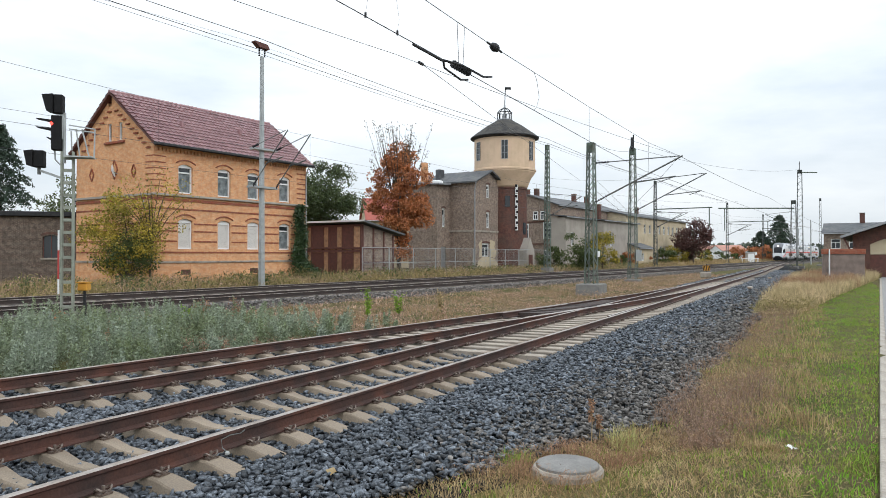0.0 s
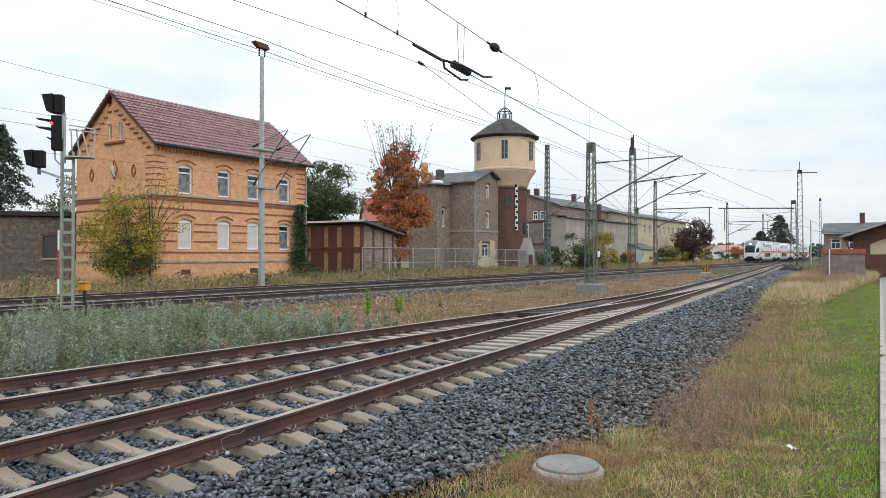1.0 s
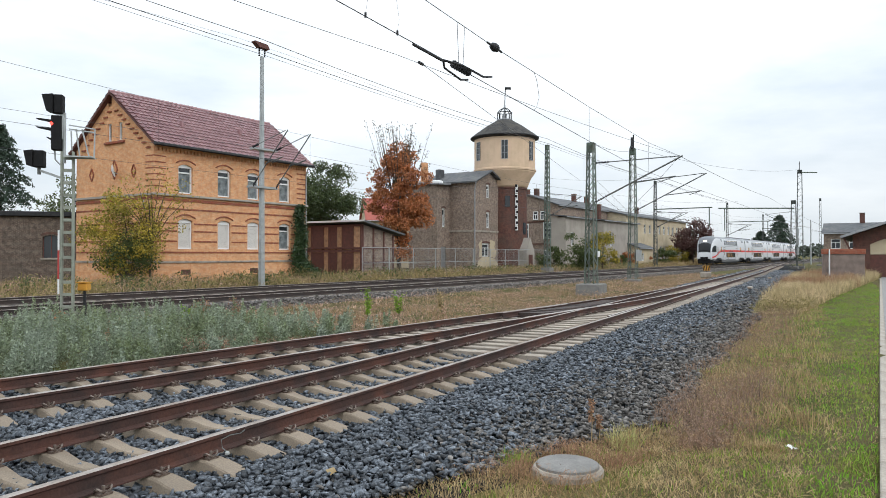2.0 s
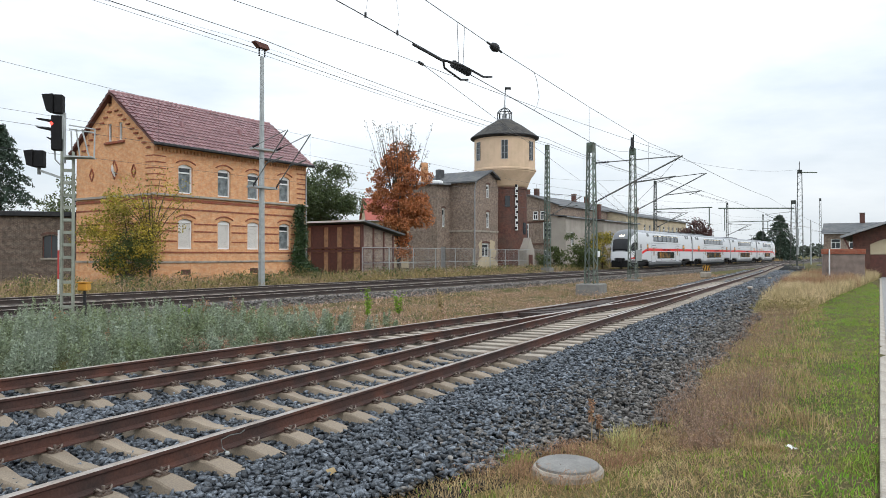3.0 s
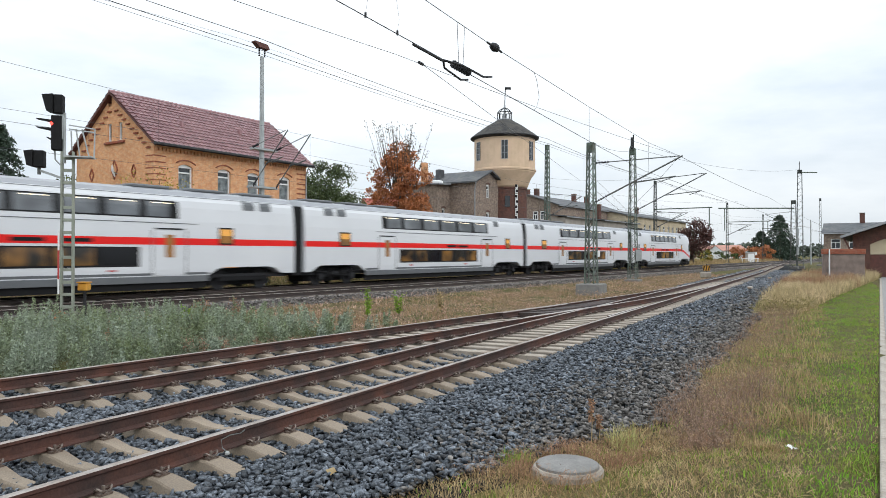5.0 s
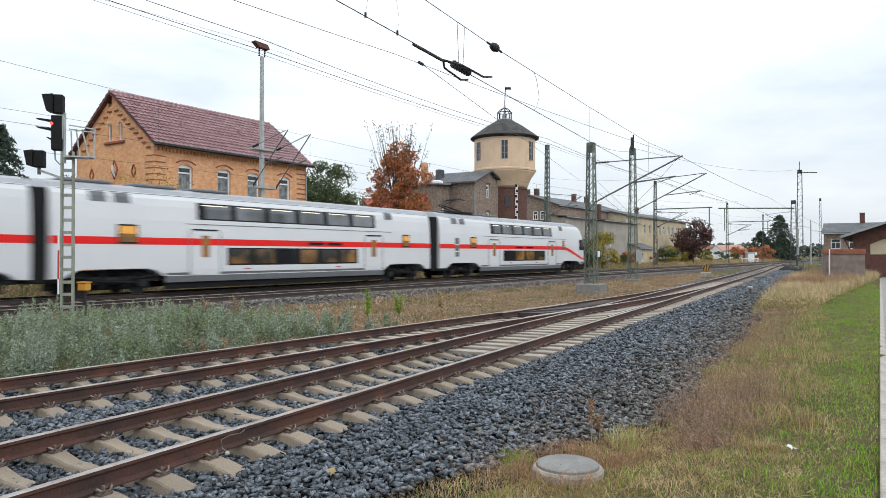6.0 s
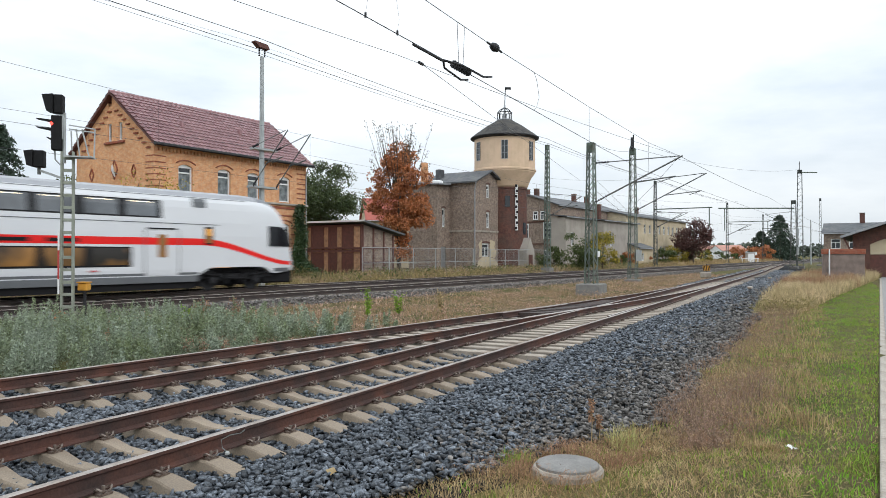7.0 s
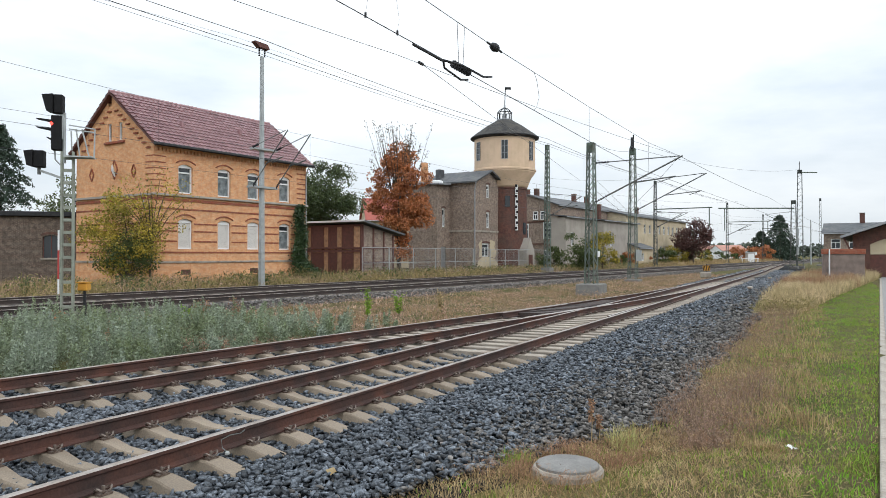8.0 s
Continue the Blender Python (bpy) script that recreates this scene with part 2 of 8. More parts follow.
def bar(bm, a, b, w, d=None, up=(0, 0, 1)):
    """A straight bar of w x d section from a to b."""
    a, b = Vector(a), Vector(b)
    d = d or w
    z = (b - a).normalized()
    x = z.cross(Vector(up))
    x = x.normalized() if x.length > 1e-4 else Vector((1, 0, 0))
    y = z.cross(x)
    q = [bm.verts.new(p + x * i * w / 2 + y * j * d / 2) for p in (a, b) for i, j in ((-1, -1), (1, -1), (1, 1), (-1, 1))]
    for f in ((3, 2, 1, 0), (4, 5, 6, 7), (0, 1, 5, 4), (1, 2, 6, 5), (2, 3, 7, 6), (3, 0, 4, 7)):
        bm.faces.new([q[i] for i in f])
    return bm


def rod(bm, pts, r, n=8, r1=None):
    """A round rod through pts, from radius r to r1."""
    pts = [Vector(p) for p in pts]
    r1 = r if r1 is None else r1
    rings = []
    for i, p in enumerate(pts):
        t = (pts[min(i + 1, len(pts) - 1)] - pts[max(i - 1, 0)]).normalized()
        x = t.cross(Vector((0.13, 0.21, 0.97)))
        x = x.normalized() if x.length > 1e-3 else Vector((1, 0, 0))
        y = t.cross(x)
        rr = r + (r1 - r) * i / max(1, len(pts) - 1)
        rings.append([bm.verts.new(p + x * math.cos(k * 2 * math.pi / n) * rr + y * math.sin(k * 2 * math.pi / n) * rr) for k in range(n)])
    for a, b in zip(rings, rings[1:]):
        for k in range(n):
            bm.faces.new((a[k], a[(k + 1) % n], b[(k + 1) % n], b[k]))
    bm.faces.new(rings[0][::-1])
    bm.faces.new(rings[-1])
    return bm


def lathe(bm, prof, n=32, c=(0, 0)):
    """A turned body from (radius, height) pairs."""
    rings = [[bm.verts.new((c[0] + r * math.cos(2 * math.pi * k / n), c[1] + r * math.sin(2 * math.pi * k / n), z)) for k in range(n)] for r, z in prof]
    for a, b in zip(rings, rings[1:]):
        for k in range(n):
            bm.faces.new((a[k], a[(k + 1) % n], b[(k + 1) % n], b[k]))
    bm.faces.new(rings[0][::-1])
    bm.faces.new(rings[-1])
    return bm


def prism(bm, poly, y0, y1):
    """A polygon in x-z pushed from y0 to y1."""
    a = [bm.verts.new((x, y0, z)) for x, z in poly]
    b = [bm.verts.new((x, y1, z)) for x, z in poly]
    bm.faces.new(a)
    bm.faces.new(b[::-1])
    for i in range(len(a)):
        j = (i + 1) % len(a)
        bm.faces.new((a[j], a[i], b[i], b[j]))
    return bm


M["mainbed"] = mat("brown_grey_ballast_bed", (0.11, 0.095, 0.085), (0.055, 0.048, 0.044), 9, bscale=30, bump=1.0, fine=0.5, spec=0.1)
M["mainstone"] = mat("brown_grey_ballast_stone", (0.20, 0.18, 0.168), (0.10, 0.09, 0.084), 8, rough=0.8, island=0.6, fine=0.3, bscale=90)
M["oldsleeper"] = mat("dirty_main_line_sleeper", (0.25, 0.21, 0.17), (0.18, 0.15, 0.12), 3, bump=0.3, bscale=70, fine=0.2, rand=0.2)
M["darkrail"] = mat("dark_main_line_rail", (0.045, 0.03, 0.025), (0.03, 0.022, 0.02), 3, rough=0.7, bump=0.2, bscale=40, fine=0.25)
M["rendering"] = mat("weathered_grey_brown_render", (0.235, 0.178, 0.155), (0.16, 0.126, 0.11), 2.5, fine=0.2, bump=0.4, bscale=40, stain=(0.11, 0.09, 0.075), sscale=1.2)
M["shedbrick"] = brickwork("pale_brown_shed_brick", (0.54, 0.33, 0.19), (0.42, 0.25, 0.15), (0.28, 0.165, 0.105), (0.46, 0.36, 0.26), samt=0.3)
M["tube"] = mat("dull_bracket_tube", (0.15, 0.155, 0.15), (0.11, 0.115, 0.11), 4, rough=0.55, metal=0.3, fine=0.15)
M["warm"] = glow("lit_train_interior", (0.05, 0.04, 0.03), 0.0)
nt = M["warm"].node_tree
nz1 = nt.nodes.new("ShaderNodeTexNoise")
nz1.inputs["Scale"].default_value, nz1.inputs["Detail"].default_value = 0.8, 2
tcw = nt.nodes.new("ShaderNodeTexCoord")
rw = nt.nodes.new("ShaderNodeValToRGB")
rw.color_ramp.elements[0].position, rw.color_ramp.elements[0].color = 0.42, (0.01, 0.009, 0.008, 1)
rw.color_ramp.elements[1].position, rw.color_ramp.elements[1].color = 0.72, (0.5, 0.24, 0.05, 1)
nt.links.new(tcw.outputs["Object"], nz1.inputs["Vector"])
nt.links.new(nz1.outputs["Fac"], rw.inputs[0])
nt.links.new(rw.outputs[0], nt.nodes["Principled BSDF"].inputs["Emission Color"])
nt.nodes["Principled BSDF"].inputs["Emission Strength"].default_value = 0.6
nt.nodes["Principled BSDF"].inputs["Base Color"].default_value = (0.02, 0.018, 0.016, 1)
nt.nodes["Principled BSDF"].inputs["Roughness"].default_value = 0.08
M["skyglass"] = mat("tinted_reflecting_train_glass", (0.20, 0.21, 0.22), (0.09, 0.095, 0.10), 0.6, rough=0.1, metal=0.55, fine=0)
M["lamp"] = glow("headlight", (1.0, 0.86, 0.6), 6.0)
M["redlamp"] = glow("red_signal_lamp", (1.0, 0.03, 0.02), 6.0)
M["ceilinglight"] = glow("train_ceiling_light", (1.0, 0.85, 0.6), 1.2)
M["cabgrey"] = mat("cab_dark_grey_paint", (0.19, 0.20, 0.215), (0.165, 0.175, 0.19), 1, rough=0.45, fine=0.04, spec=0.12)
M["orange"] = mat("orange_door_panel", (0.34, 0.15, 0.03), (0.16, 0.08, 0.025), 2, rough=0.5)
M["amber"] = glow("amber_lit_panel", (0.62, 0.30, 0.06), 0.35)
M["yellow"] = mat("yellow_orange_box_paint", (0.62, 0.30, 0.03), (0.52, 0.24, 0.03), 4, rough=0.55, fine=0.15)
M["signred"] = mat("faded_red_paint", (0.42, 0.04, 0.035), (0.36, 0.04, 0.035), 4, rough=0.6)
M["bark"] = mat("bark", (0.11, 0.085, 0.06), (0.07, 0.055, 0.04), 12, bump=0.8, bscale=40, fine=0.3)
M["leafdark"] = mat("dark_green_leaf", (0.06, 0.092, 0.035), (0.085, 0.11, 0.04), 2, rough=0.6, island=0.5, transl=0.25, fine=0)
M["needle"] = mat("conifer_needle", (0.035, 0.062, 0.042), (0.045, 0.07, 0.045), 2, rough=0.7, island=0.45, transl=0.1, fine=0)
M["leafred"] = mat("russet_maple_leaf", (0.47, 0.19, 0.07), (0.35, 0.125, 0.05), 0.6, rough=0.6, island=0.45, transl=0.3, fine=0)
M["leafplum"] = mat("plum_red_leaf", (0.115, 0.05, 0.042), (0.075, 0.036, 0.032), 0.6, rough=0.6, island=0.45, transl=0.25, fine=0)
M["leafyellow"] = mat("yellow_green_leaf", (0.44, 0.33, 0.04), (0.19, 0.18, 0.035), 0.8, rough=0.6, island=0.5, transl=0.3, fine=0)
M["leafgreen"] = mat("mid_green_leaf", (0.085, 0.11, 0.03), (0.06, 0.085, 0.025), 0.8, rough=0.6, island=0.5, transl=0.3, fine=0)
M["ivy"] = mat("ivy_leaf", (0.025, 0.055, 0.018), (0.04, 0.07, 0.02), 2, rough=0.45, island=0.5, transl=0.15, fine=0)
M["silver"] = mat("silver_green_mugwort_leaf", (0.28, 0.325, 0.255), (0.195, 0.235, 0.125), 1.4, rough=0.75, island=0.36, transl=0.2, fine=0, spec=0.2)
M["lawn"] = mat("green_grass_blade", (0.165, 0.36, 0.028), (0.26, 0.31, 0.055), 0.9, rough=0.6, island=0.4, transl=0.35, fine=0, spec=0.2)
M["straw"] = mat("straw_grass_blade", (0.50, 0.38, 0.21), (0.29, 0.20, 0.095), 2.6, rough=0.7, island=0.45, transl=0.3, fine=0, spec=0.2)
M["olive"] = mat("olive_weed_leaf", (0.18, 0.17, 0.06), (0.25, 0.20, 0.085), 0.5, rough=0.7, island=0.5, transl=0.3, fine=0, spec=0.2)
M["pinkstraw"] = mat("pinkish_tan_dry_stem", (0.53, 0.365, 0.28), (0.40, 0.26, 0.195), 0.7, rough=0.8, island=0.5, transl=0.25, fine=0, spec=0.2)
M["russet"] = mat("reddish_dry_grass_blade", (0.30, 0.165, 0.11), (0.37, 0.24, 0.14), 1.6, rough=0.7, island=0.4, transl=0.3, fine=0, spec=0.2)
M["greyweed"] = mat("grey_brown_dead_weed", (0.33, 0.22, 0.155), (0.23, 0.165, 0.13), 3.0, rough=0.8, island=0.5, transl=0.2, fine=0, spec=0.2)
M["palegrass"] = mat("pale_grass_blade", (0.50, 0.46, 0.20), (0.36, 0.36, 0.13), 2.0, rough=0.7, island=0.35, transl=0.3, fine=0)
M["palestraw"] = mat("pale_tawny_reed", (0.60, 0.47, 0.29), (0.38, 0.31, 0.165), 0.8, rough=0.7, island=0.45, transl=0.3, fine=0, spec=0.2)
M["asphalt"] = mat("grey_paving", (0.24, 0.235, 0.225), (0.19, 0.185, 0.18), 5, bump=0.3, fine=0.2, bscale=60)
M["farwood"] = mat("distant_wood", (0.13, 0.15, 0.12), (0.10, 0.12, 0.095), 0.05, fine=0.2, bscale=0.4, transl=0.2)
rng = np.random.default_rng(7)

# ---- lines of the place ----
RAIL = 0.18                      # rail top above the sleepers; the siding's sleepers lie at z = 0
UP = 0.10                        # the main line lies a little higher
TA = radians(55.32)              # the main line's bearing
UA, NA = Vector((math.cos(TA), math.sin(TA), 0)), Vector((-math.sin(TA), math.cos(TA), 0))
OA = Vector((5.09, 57.04, 0))    # a point on the far main track's centre line
TN = radians(61.8)               # the siding's bearing
UN, NN = Vector((math.cos(TN), math.sin(TN), 0)), Vector((-math.sin(TN), math.cos(TN), 0))
ON = Vector((-3.2, 5.06, 0)) + NN * 0.7525
KD = Vector((math.cos(radians(58.2)), math.sin(radians(58.2)), 0))   # the paved path's kerb
KN = Vector((-KD.y, KD.x, 0))
KO = Vector((4.40, 7.07, 0))
S0, RADIUS = -37.0, 5860.0
MANHOLE = (1.19, 6.74)
GAP = -4.85                      # the nearer main track lies this far beside the farther one


def main_line(s, v=0.0):
    """The point s metres along the far main track, v metres beside it, and the bearing there: straight, then a bend of large radius."""
    if s < S0:
        return OA + UA * s + NA * v, TA
    a = (s - S0) / RADIUS
    t = TA + a
    return OA + UA * (S0 + RADIUS * math.sin(a)) + NA * (RADIUS * (1 - math.cos(a))) + Vector((-math.sin(t), math.cos(t), 0)) * v, t


def near_main(s, v=0.0):
    return main_line(s, v + GAP)


def siding(s, v=0.0):
    """The siding: straight, then bending towards the main line."""
    s0, r = 60.0, 900.0
    if s < s0:
        return ON + UN * s + NN * v, TN
    a = min((s - s0) / r, 0.03)
    e = max(0.0, s - s0 - 0.03 * r)
    t = TN - 0.0 + a * 0.5
    return ON + UN * s + NN * ((s - s0) ** 2 / (4 * r) if not e else (0.03 * r) ** 2 / (4 * r) + e * 0.015) + NN * v, t


def branch_offset(s):
    s0, r, k = 45.0, 215.0, 0.118
    q, q1 = s0 - s, k * r
    return 0.0 if q < 0 else (q * q / (2 * r) if q < q1 else q1 * q1 / (2 * r) + (q - q1) * k)


def branch(s, v=0.0):
    """The branch that leaves the siding at a 1:9 turnout."""
    t = TN - math.atan(0 if s > 45 else min((45.0 - s) / 215.0, 0.118))
    return ON + UN * s + NN * branch_offset(s) + Vector((-math.sin(t), math.cos(t), 0)) * v, t


def at(way, s, v=0.0, z=0.0):
    p, t = way(s, v)
    return Matrix.Translation((p.x, p.y, z)) @ Matrix.Rotation(t, 4, "Z")


# ---- ground ----
def bed(way, s0, s1, step, prof, z, name, label, wob=0.0, material=None):
    """A ballast bed swept along a track; prof: (v, height) pairs, v may be a function of s."""
    n = int((s1 - s0) / step)
    vs, m = [], len(prof)
    for i in range(n + 1):
        s = s0 + (s1 - s0) * i / n
        for v, h in prof:
            vv = v(s) if callable(v) else v
            if wob and abs(h) > 0.15:
                vv += wob * noise.noise((s * 0.5, vv, 3))
            p, _ = way(s, vv)
            vs.append((p.x, p.y, z + h + 0.02 * noise.noise((p.x * 1.5, p.y * 1.5, 0))))
    idx = np.arange(n)[:, None] * m + np.arange(m - 1)[None, :]
    f = np.stack([idx, idx + m, idx + m + 1, idx + 1], -1).reshape(-1, 4)[:, ::-1]
    return tagged(arrays(name, vs, f, material or M["ballast"], smooth=True), label, "ballast", kind="structure")


n = 220
gx = np.concatenate([np.linspace(-900, -80, 30), np.linspace(-78, 80, n), np.linspace(82, 900, 30)])
gy = np.concatenate([np.linspace(-80, -12, 8), np.linspace(-10, 130, n), np.linspace(135, 1500, 40)])
X, Y = np.meshgrid(gx, gy)
Z = np.full(X.shape, -0.16)
for i in range(X.shape[0]):
    for j in range(X.shape[1]):
        x, y = X[i, j], Y[i, j]
        if -79 < x < 81 and -12 < y < 131:
            d = (Vector((x, y, 0)) - ON).dot(NN)
            Z[i, j] += 0.05 * noise.noise((x * 0.4, y * 0.4, 0)) + 0.02 * noise.noise((x * 2, y * 2, 4))
            if -4.1 < d < 2.0 + branch_offset((Vector((x, y, 0)) - ON).dot(UN)):
                Z[i, j] -= 0.19
            if d < -4.3:
                Z[i, j] += 0.14 * min(1.0, (-4.3 - d) / 2.5)
            if 1.5 + branch_offset((Vector((x, y, 0)) - ON).dot(UN)) < d and (Vector((x, y, 0)) - OA).dot(NA) < -8.5:
                Z[i, j] -= 0.10
        if (Vector((x, y, 0)) - OA).dot(NA) > 4:
            Z[i, j] += 0.12
        if -3.6 < (Vector((x, y, 0)) - KO).dot(KN) < -0.1:
            Z[i, j] -= 0.22
r, c = Z.shape
idx = np.arange(r - 1)[:, None] * c + np.arange(c - 1)[None, :]
f = np.stack([idx, idx + 1, idx + c + 1, idx + c], -1).reshape(-1, 4)
tagged(arrays("ground", np.stack([X.ravel(), Y.ravel(), Z.ravel()], 1), f, M["soil"], smooth=True), "rough autumn grassland and soil beside the tracks", "ground", kind="structure")
bed(siding, -12, 240, 0.5, [(lambda s: -5.0 + max(0, min(1, (s - 60) / 60)) * 1.2, -0.26), (-4.0, -0.21), (-1.9, -0.16), (0.0, -0.165), (lambda s: branch_offset(s) + 1.45, -0.16), (lambda s: branch_offset(s) + 2.4, -0.38)], 0.0, "ballast_bed", "basalt ballast under the siding tracks, coloured dark as shade between the stones", 0.5)
bed(main_line, -75, 420, 1.0, [(-7.8, -0.55), (-6.6, -0.06), (0.0, -0.05), (1.8, -0.06), (2.8, -0.45)], UP, "ballast_bed", "grey ballast under the main line", 0.3, M["mainbed"])

# ---- tracks ----
RAILPROF = [(-0.07, -0.172), (0.07, -0.172), (0.07, -0.158), (0.014, -0.135), (0.010, -0.05), (0.036, -0.036), (0.036, -0.007), (0.028, 0.0), (-0.028, 0.0), (-0.036, -0.007), (-0.036, -0.036), (-0.010, -0.05), (-0.014, -0.135), (-0.07, -0.158)]


def rail(way, v, s0, s1, step, parent, z=0.0, name="rail", side=None):
    bm = bmesh.new()
    prev = None
    n = max(2, int((s1 - s0) / step))
    for i in range(n + 1):
        s = s0 + (s1 - s0) * i / n
        p, t = way(s, v(s) if callable(v) else v)
        nn = Vector((-math.sin(t), math.cos(t), 0))
        ring = [bm.verts.new(p + nn * x + Vector((0, 0, z + RAIL + h))) for x, h in RAILPROF]
        if prev:
            for k in range(14):
                f = bm.faces.new((prev[k], ring[k], ring[(k + 1) % 14], prev[(k + 1) % 14]))
                f.material_index = 1 if k in (6, 7, 8) else 0
        else:
            bm.faces.new(ring[::-1])
        prev = ring
    bm.faces.new(prev)
    return part(name, bm, [side or M["rust"], M["railtop"]], parent)


def sleeper_mesh():
    """A prestressed concrete sleeper: flared ends, high rail seats, a waisted middle; x along the track, y across."""
    bm = bmesh.new()
    ys = [-1.3, -1.24, -1.0, -0.9, -0.6, -0.35, 0, 0.35, 0.6, 0.9, 1.0, 1.24, 1.3]
    zt = [-0.105, -0.08, -0.022, -0.004, -0.004, -0.058, -0.076, -0.058, -0.004, -0.004, -0.022, -0.08, -0.105]
    wt = [0.095, 0.105, 0.10, 0.092, 0.085, 0.07, 0.066, 0.07, 0.085, 0.092, 0.10, 0.105, 0.095]
    prev = None
    for y, z, w in zip(ys, zt, wt):
        ring = [bm.verts.new(p) for p in ((-w - 0.05, y, -0.2), (-w - 0.012, y, z - 0.015), (-w, y, z), (w, y, z), (w + 0.012, y, z - 0.015), (w + 0.05, y, -0.2))]
        if prev:
            for k in range(5):
                bm.faces.new((prev[k], prev[k + 1], ring[k + 1], ring[k]))
        else:
            bm.faces.new(ring[::-1])
        prev = ring
    bm.faces.new(prev)
    me = bpy.data.meshes.new("sleeper")
    bm.normal_update()
    bm.to_mesh(me)
    me.materials.append(M["sleeper"])
    return me


def clip_mesh():
    """A rail fastening: angled guide plate, bolt with nut, spring clip loops."""
    bm = bmesh.new()
    box(bm, -0.075, 0.075, -0.05, 0.05, -0.004, 0.016)
    rod(bm, [(0, 0, 0.0), (0, 0, 0.032)], 0.028, 6)
    rod(bm, [(0, 0, 0.03), (0, 0, 0.085)], 0.018, 6)
    for sx in (-1, 1):
        rod(bm, [(sx * 0.018, 0.03, 0.02), (sx * 0.055, 0.05, 0.05), (sx * 0.088, 0.015, 0.075), (sx * 0.08, -0.035, 0.055), (sx * 0.035, -0.055, 0.025)], 0.011, 5)
    bmesh.ops.scale(bm, vec=(0.78, 0.8, 0.8), verts=bm.verts)
    me = bpy.data.meshes.new("fastener")
    bm.to_mesh(me)
    bm.free()
    me.materials.append(M["clip"])
    return me


SLEEPER, CLIP = sleeper_mesh(), clip_mesh()
OLD_SLEEPER = SLEEPER.copy()
OLD_SLEEPER.materials[0] = M["oldsleeper"]


M["tarred"] = mat("tarred_dark_timber", (0.055, 0.034, 0.027), (0.03, 0.022, 0.02), 6, rough=0.7, fine=0.3, bscale=30, rand=0.3)


def bearer_mesh(a, b, material=None, lift=-0.004):
    bm = boxed(-0.13, 0.13, a, b, -0.2, lift, bevel=0.012)
    me = bpy.data.meshes.new("bearer")
    bm.to_mesh(me)
    bm.free()
    me.materials.append(material or M["bearer"])
    return me


def child(name, me, parent, m):
    ob = new(name, me)
    ob.parent = parent
    ob.matrix_basis = m
    return ob


def fasten(track, way, s, vs, z=0.0):
    for v in vs:
        for side in (-0.115, 0.115):
            m = at(way, s, v + side, z)
            child("fastener", CLIP, track, m if side > 0 else m @ Matrix.Rotation(math.pi, 4, "Z"))


sid = tagged(empty("siding_track", Matrix()), "rusty siding track on sand-coloured concrete sleepers", "railway track", "railway tracks")
bra = tagged(empty("branch_track", Matrix()), "rusty branch track joining the siding at a turnout", "railway track", "railway tracks")
for v in (-0.7525, 0.7525):
    rail(siding, v, -6, 240, 1.2, sid)
    rail(branch, v, -9, 44.0 if v < 0 else 44.5, 0.8, bra)
# check rails and switch blades of the turnout
rail(siding, -0.62, 17.0, 21.5, 0.8, sid, name="check_rail")
rail(branch, 0.62, 16.5, 21.0, 0.8, bra, name="check_rail")
rail(branch, lambda s: -0.67 + 0.02 * max(0, (s - 14) / 6), 15.5, 22.0, 0.5, bra, name="wing_rail")
for k in range(-9, 16):
    s = 0.77 + 0.567 * k
    child("sleeper", SLEEPER, sid, at(siding, s) @ pose(0, 0, 0, 0, 0, random.uniform(-0.7, 0.7)))
    fasten(sid, siding, s, (-0.7525, 0.7525))
    s = 2.05 + 0.6 * (k - 4)
    if s < 9.4:
        child("sleeper", SLEEPER, bra, at(branch, s) @ pose(0, 0, 0, 0, 0, random.uniform(-0.7, 0.7)))
        fasten(bra, branch, s, (-0.7525, 0.7525))
s = 9.86
while s < 50:
    d = branch_offset(s)
    end = d + 1.3
    if 17.3 < s < 24.5:
        # tarred raised timbers between the branch rails beside the crossing
        child("timber", bearer_mesh(d - 0.35, d + 0.66, M["tarred"], 0.13), bra, at(siding, s) @ pose(0, 0, 0, 0, 0, random.uniform(-2.0, 1.0)))
        end = d - 0.37
    child("bearer", bearer_mesh(-1.3, end), sid, at(siding, s) @ pose(0, 0, 0, 0, 0, random.uniform(-0.4, 0.4)))
    if s < 30:
        fasten(sid, siding, s, (-0.7525, 0.7525))
        fasten(bra, branch, s, (0.7525,) if d < 1.2 else (-0.7525, 0.7525))
    s += 0.6
while s < 130:
    child("sleeper", OLD_SLEEPER, sid, at(siding, s))
    s += 0.6
for way, nm in ((main_line, "far"), (near_main, "near")):
    t = tagged(empty("main_track", Matrix()), "main line track on concrete sleepers, %s the houses" % ("beside" if nm == "far" else "away from"), "railway track", "railway tracks")
    for v in (-0.7525, 0.7525):
        rail(way, v, -75, 420, 2.5, t, UP, side=M["darkrail"])
    for k in range(290):
        child("sleeper", OLD_SLEEPER, t, at(way, -62 + 0.65 * k, 0, UP))


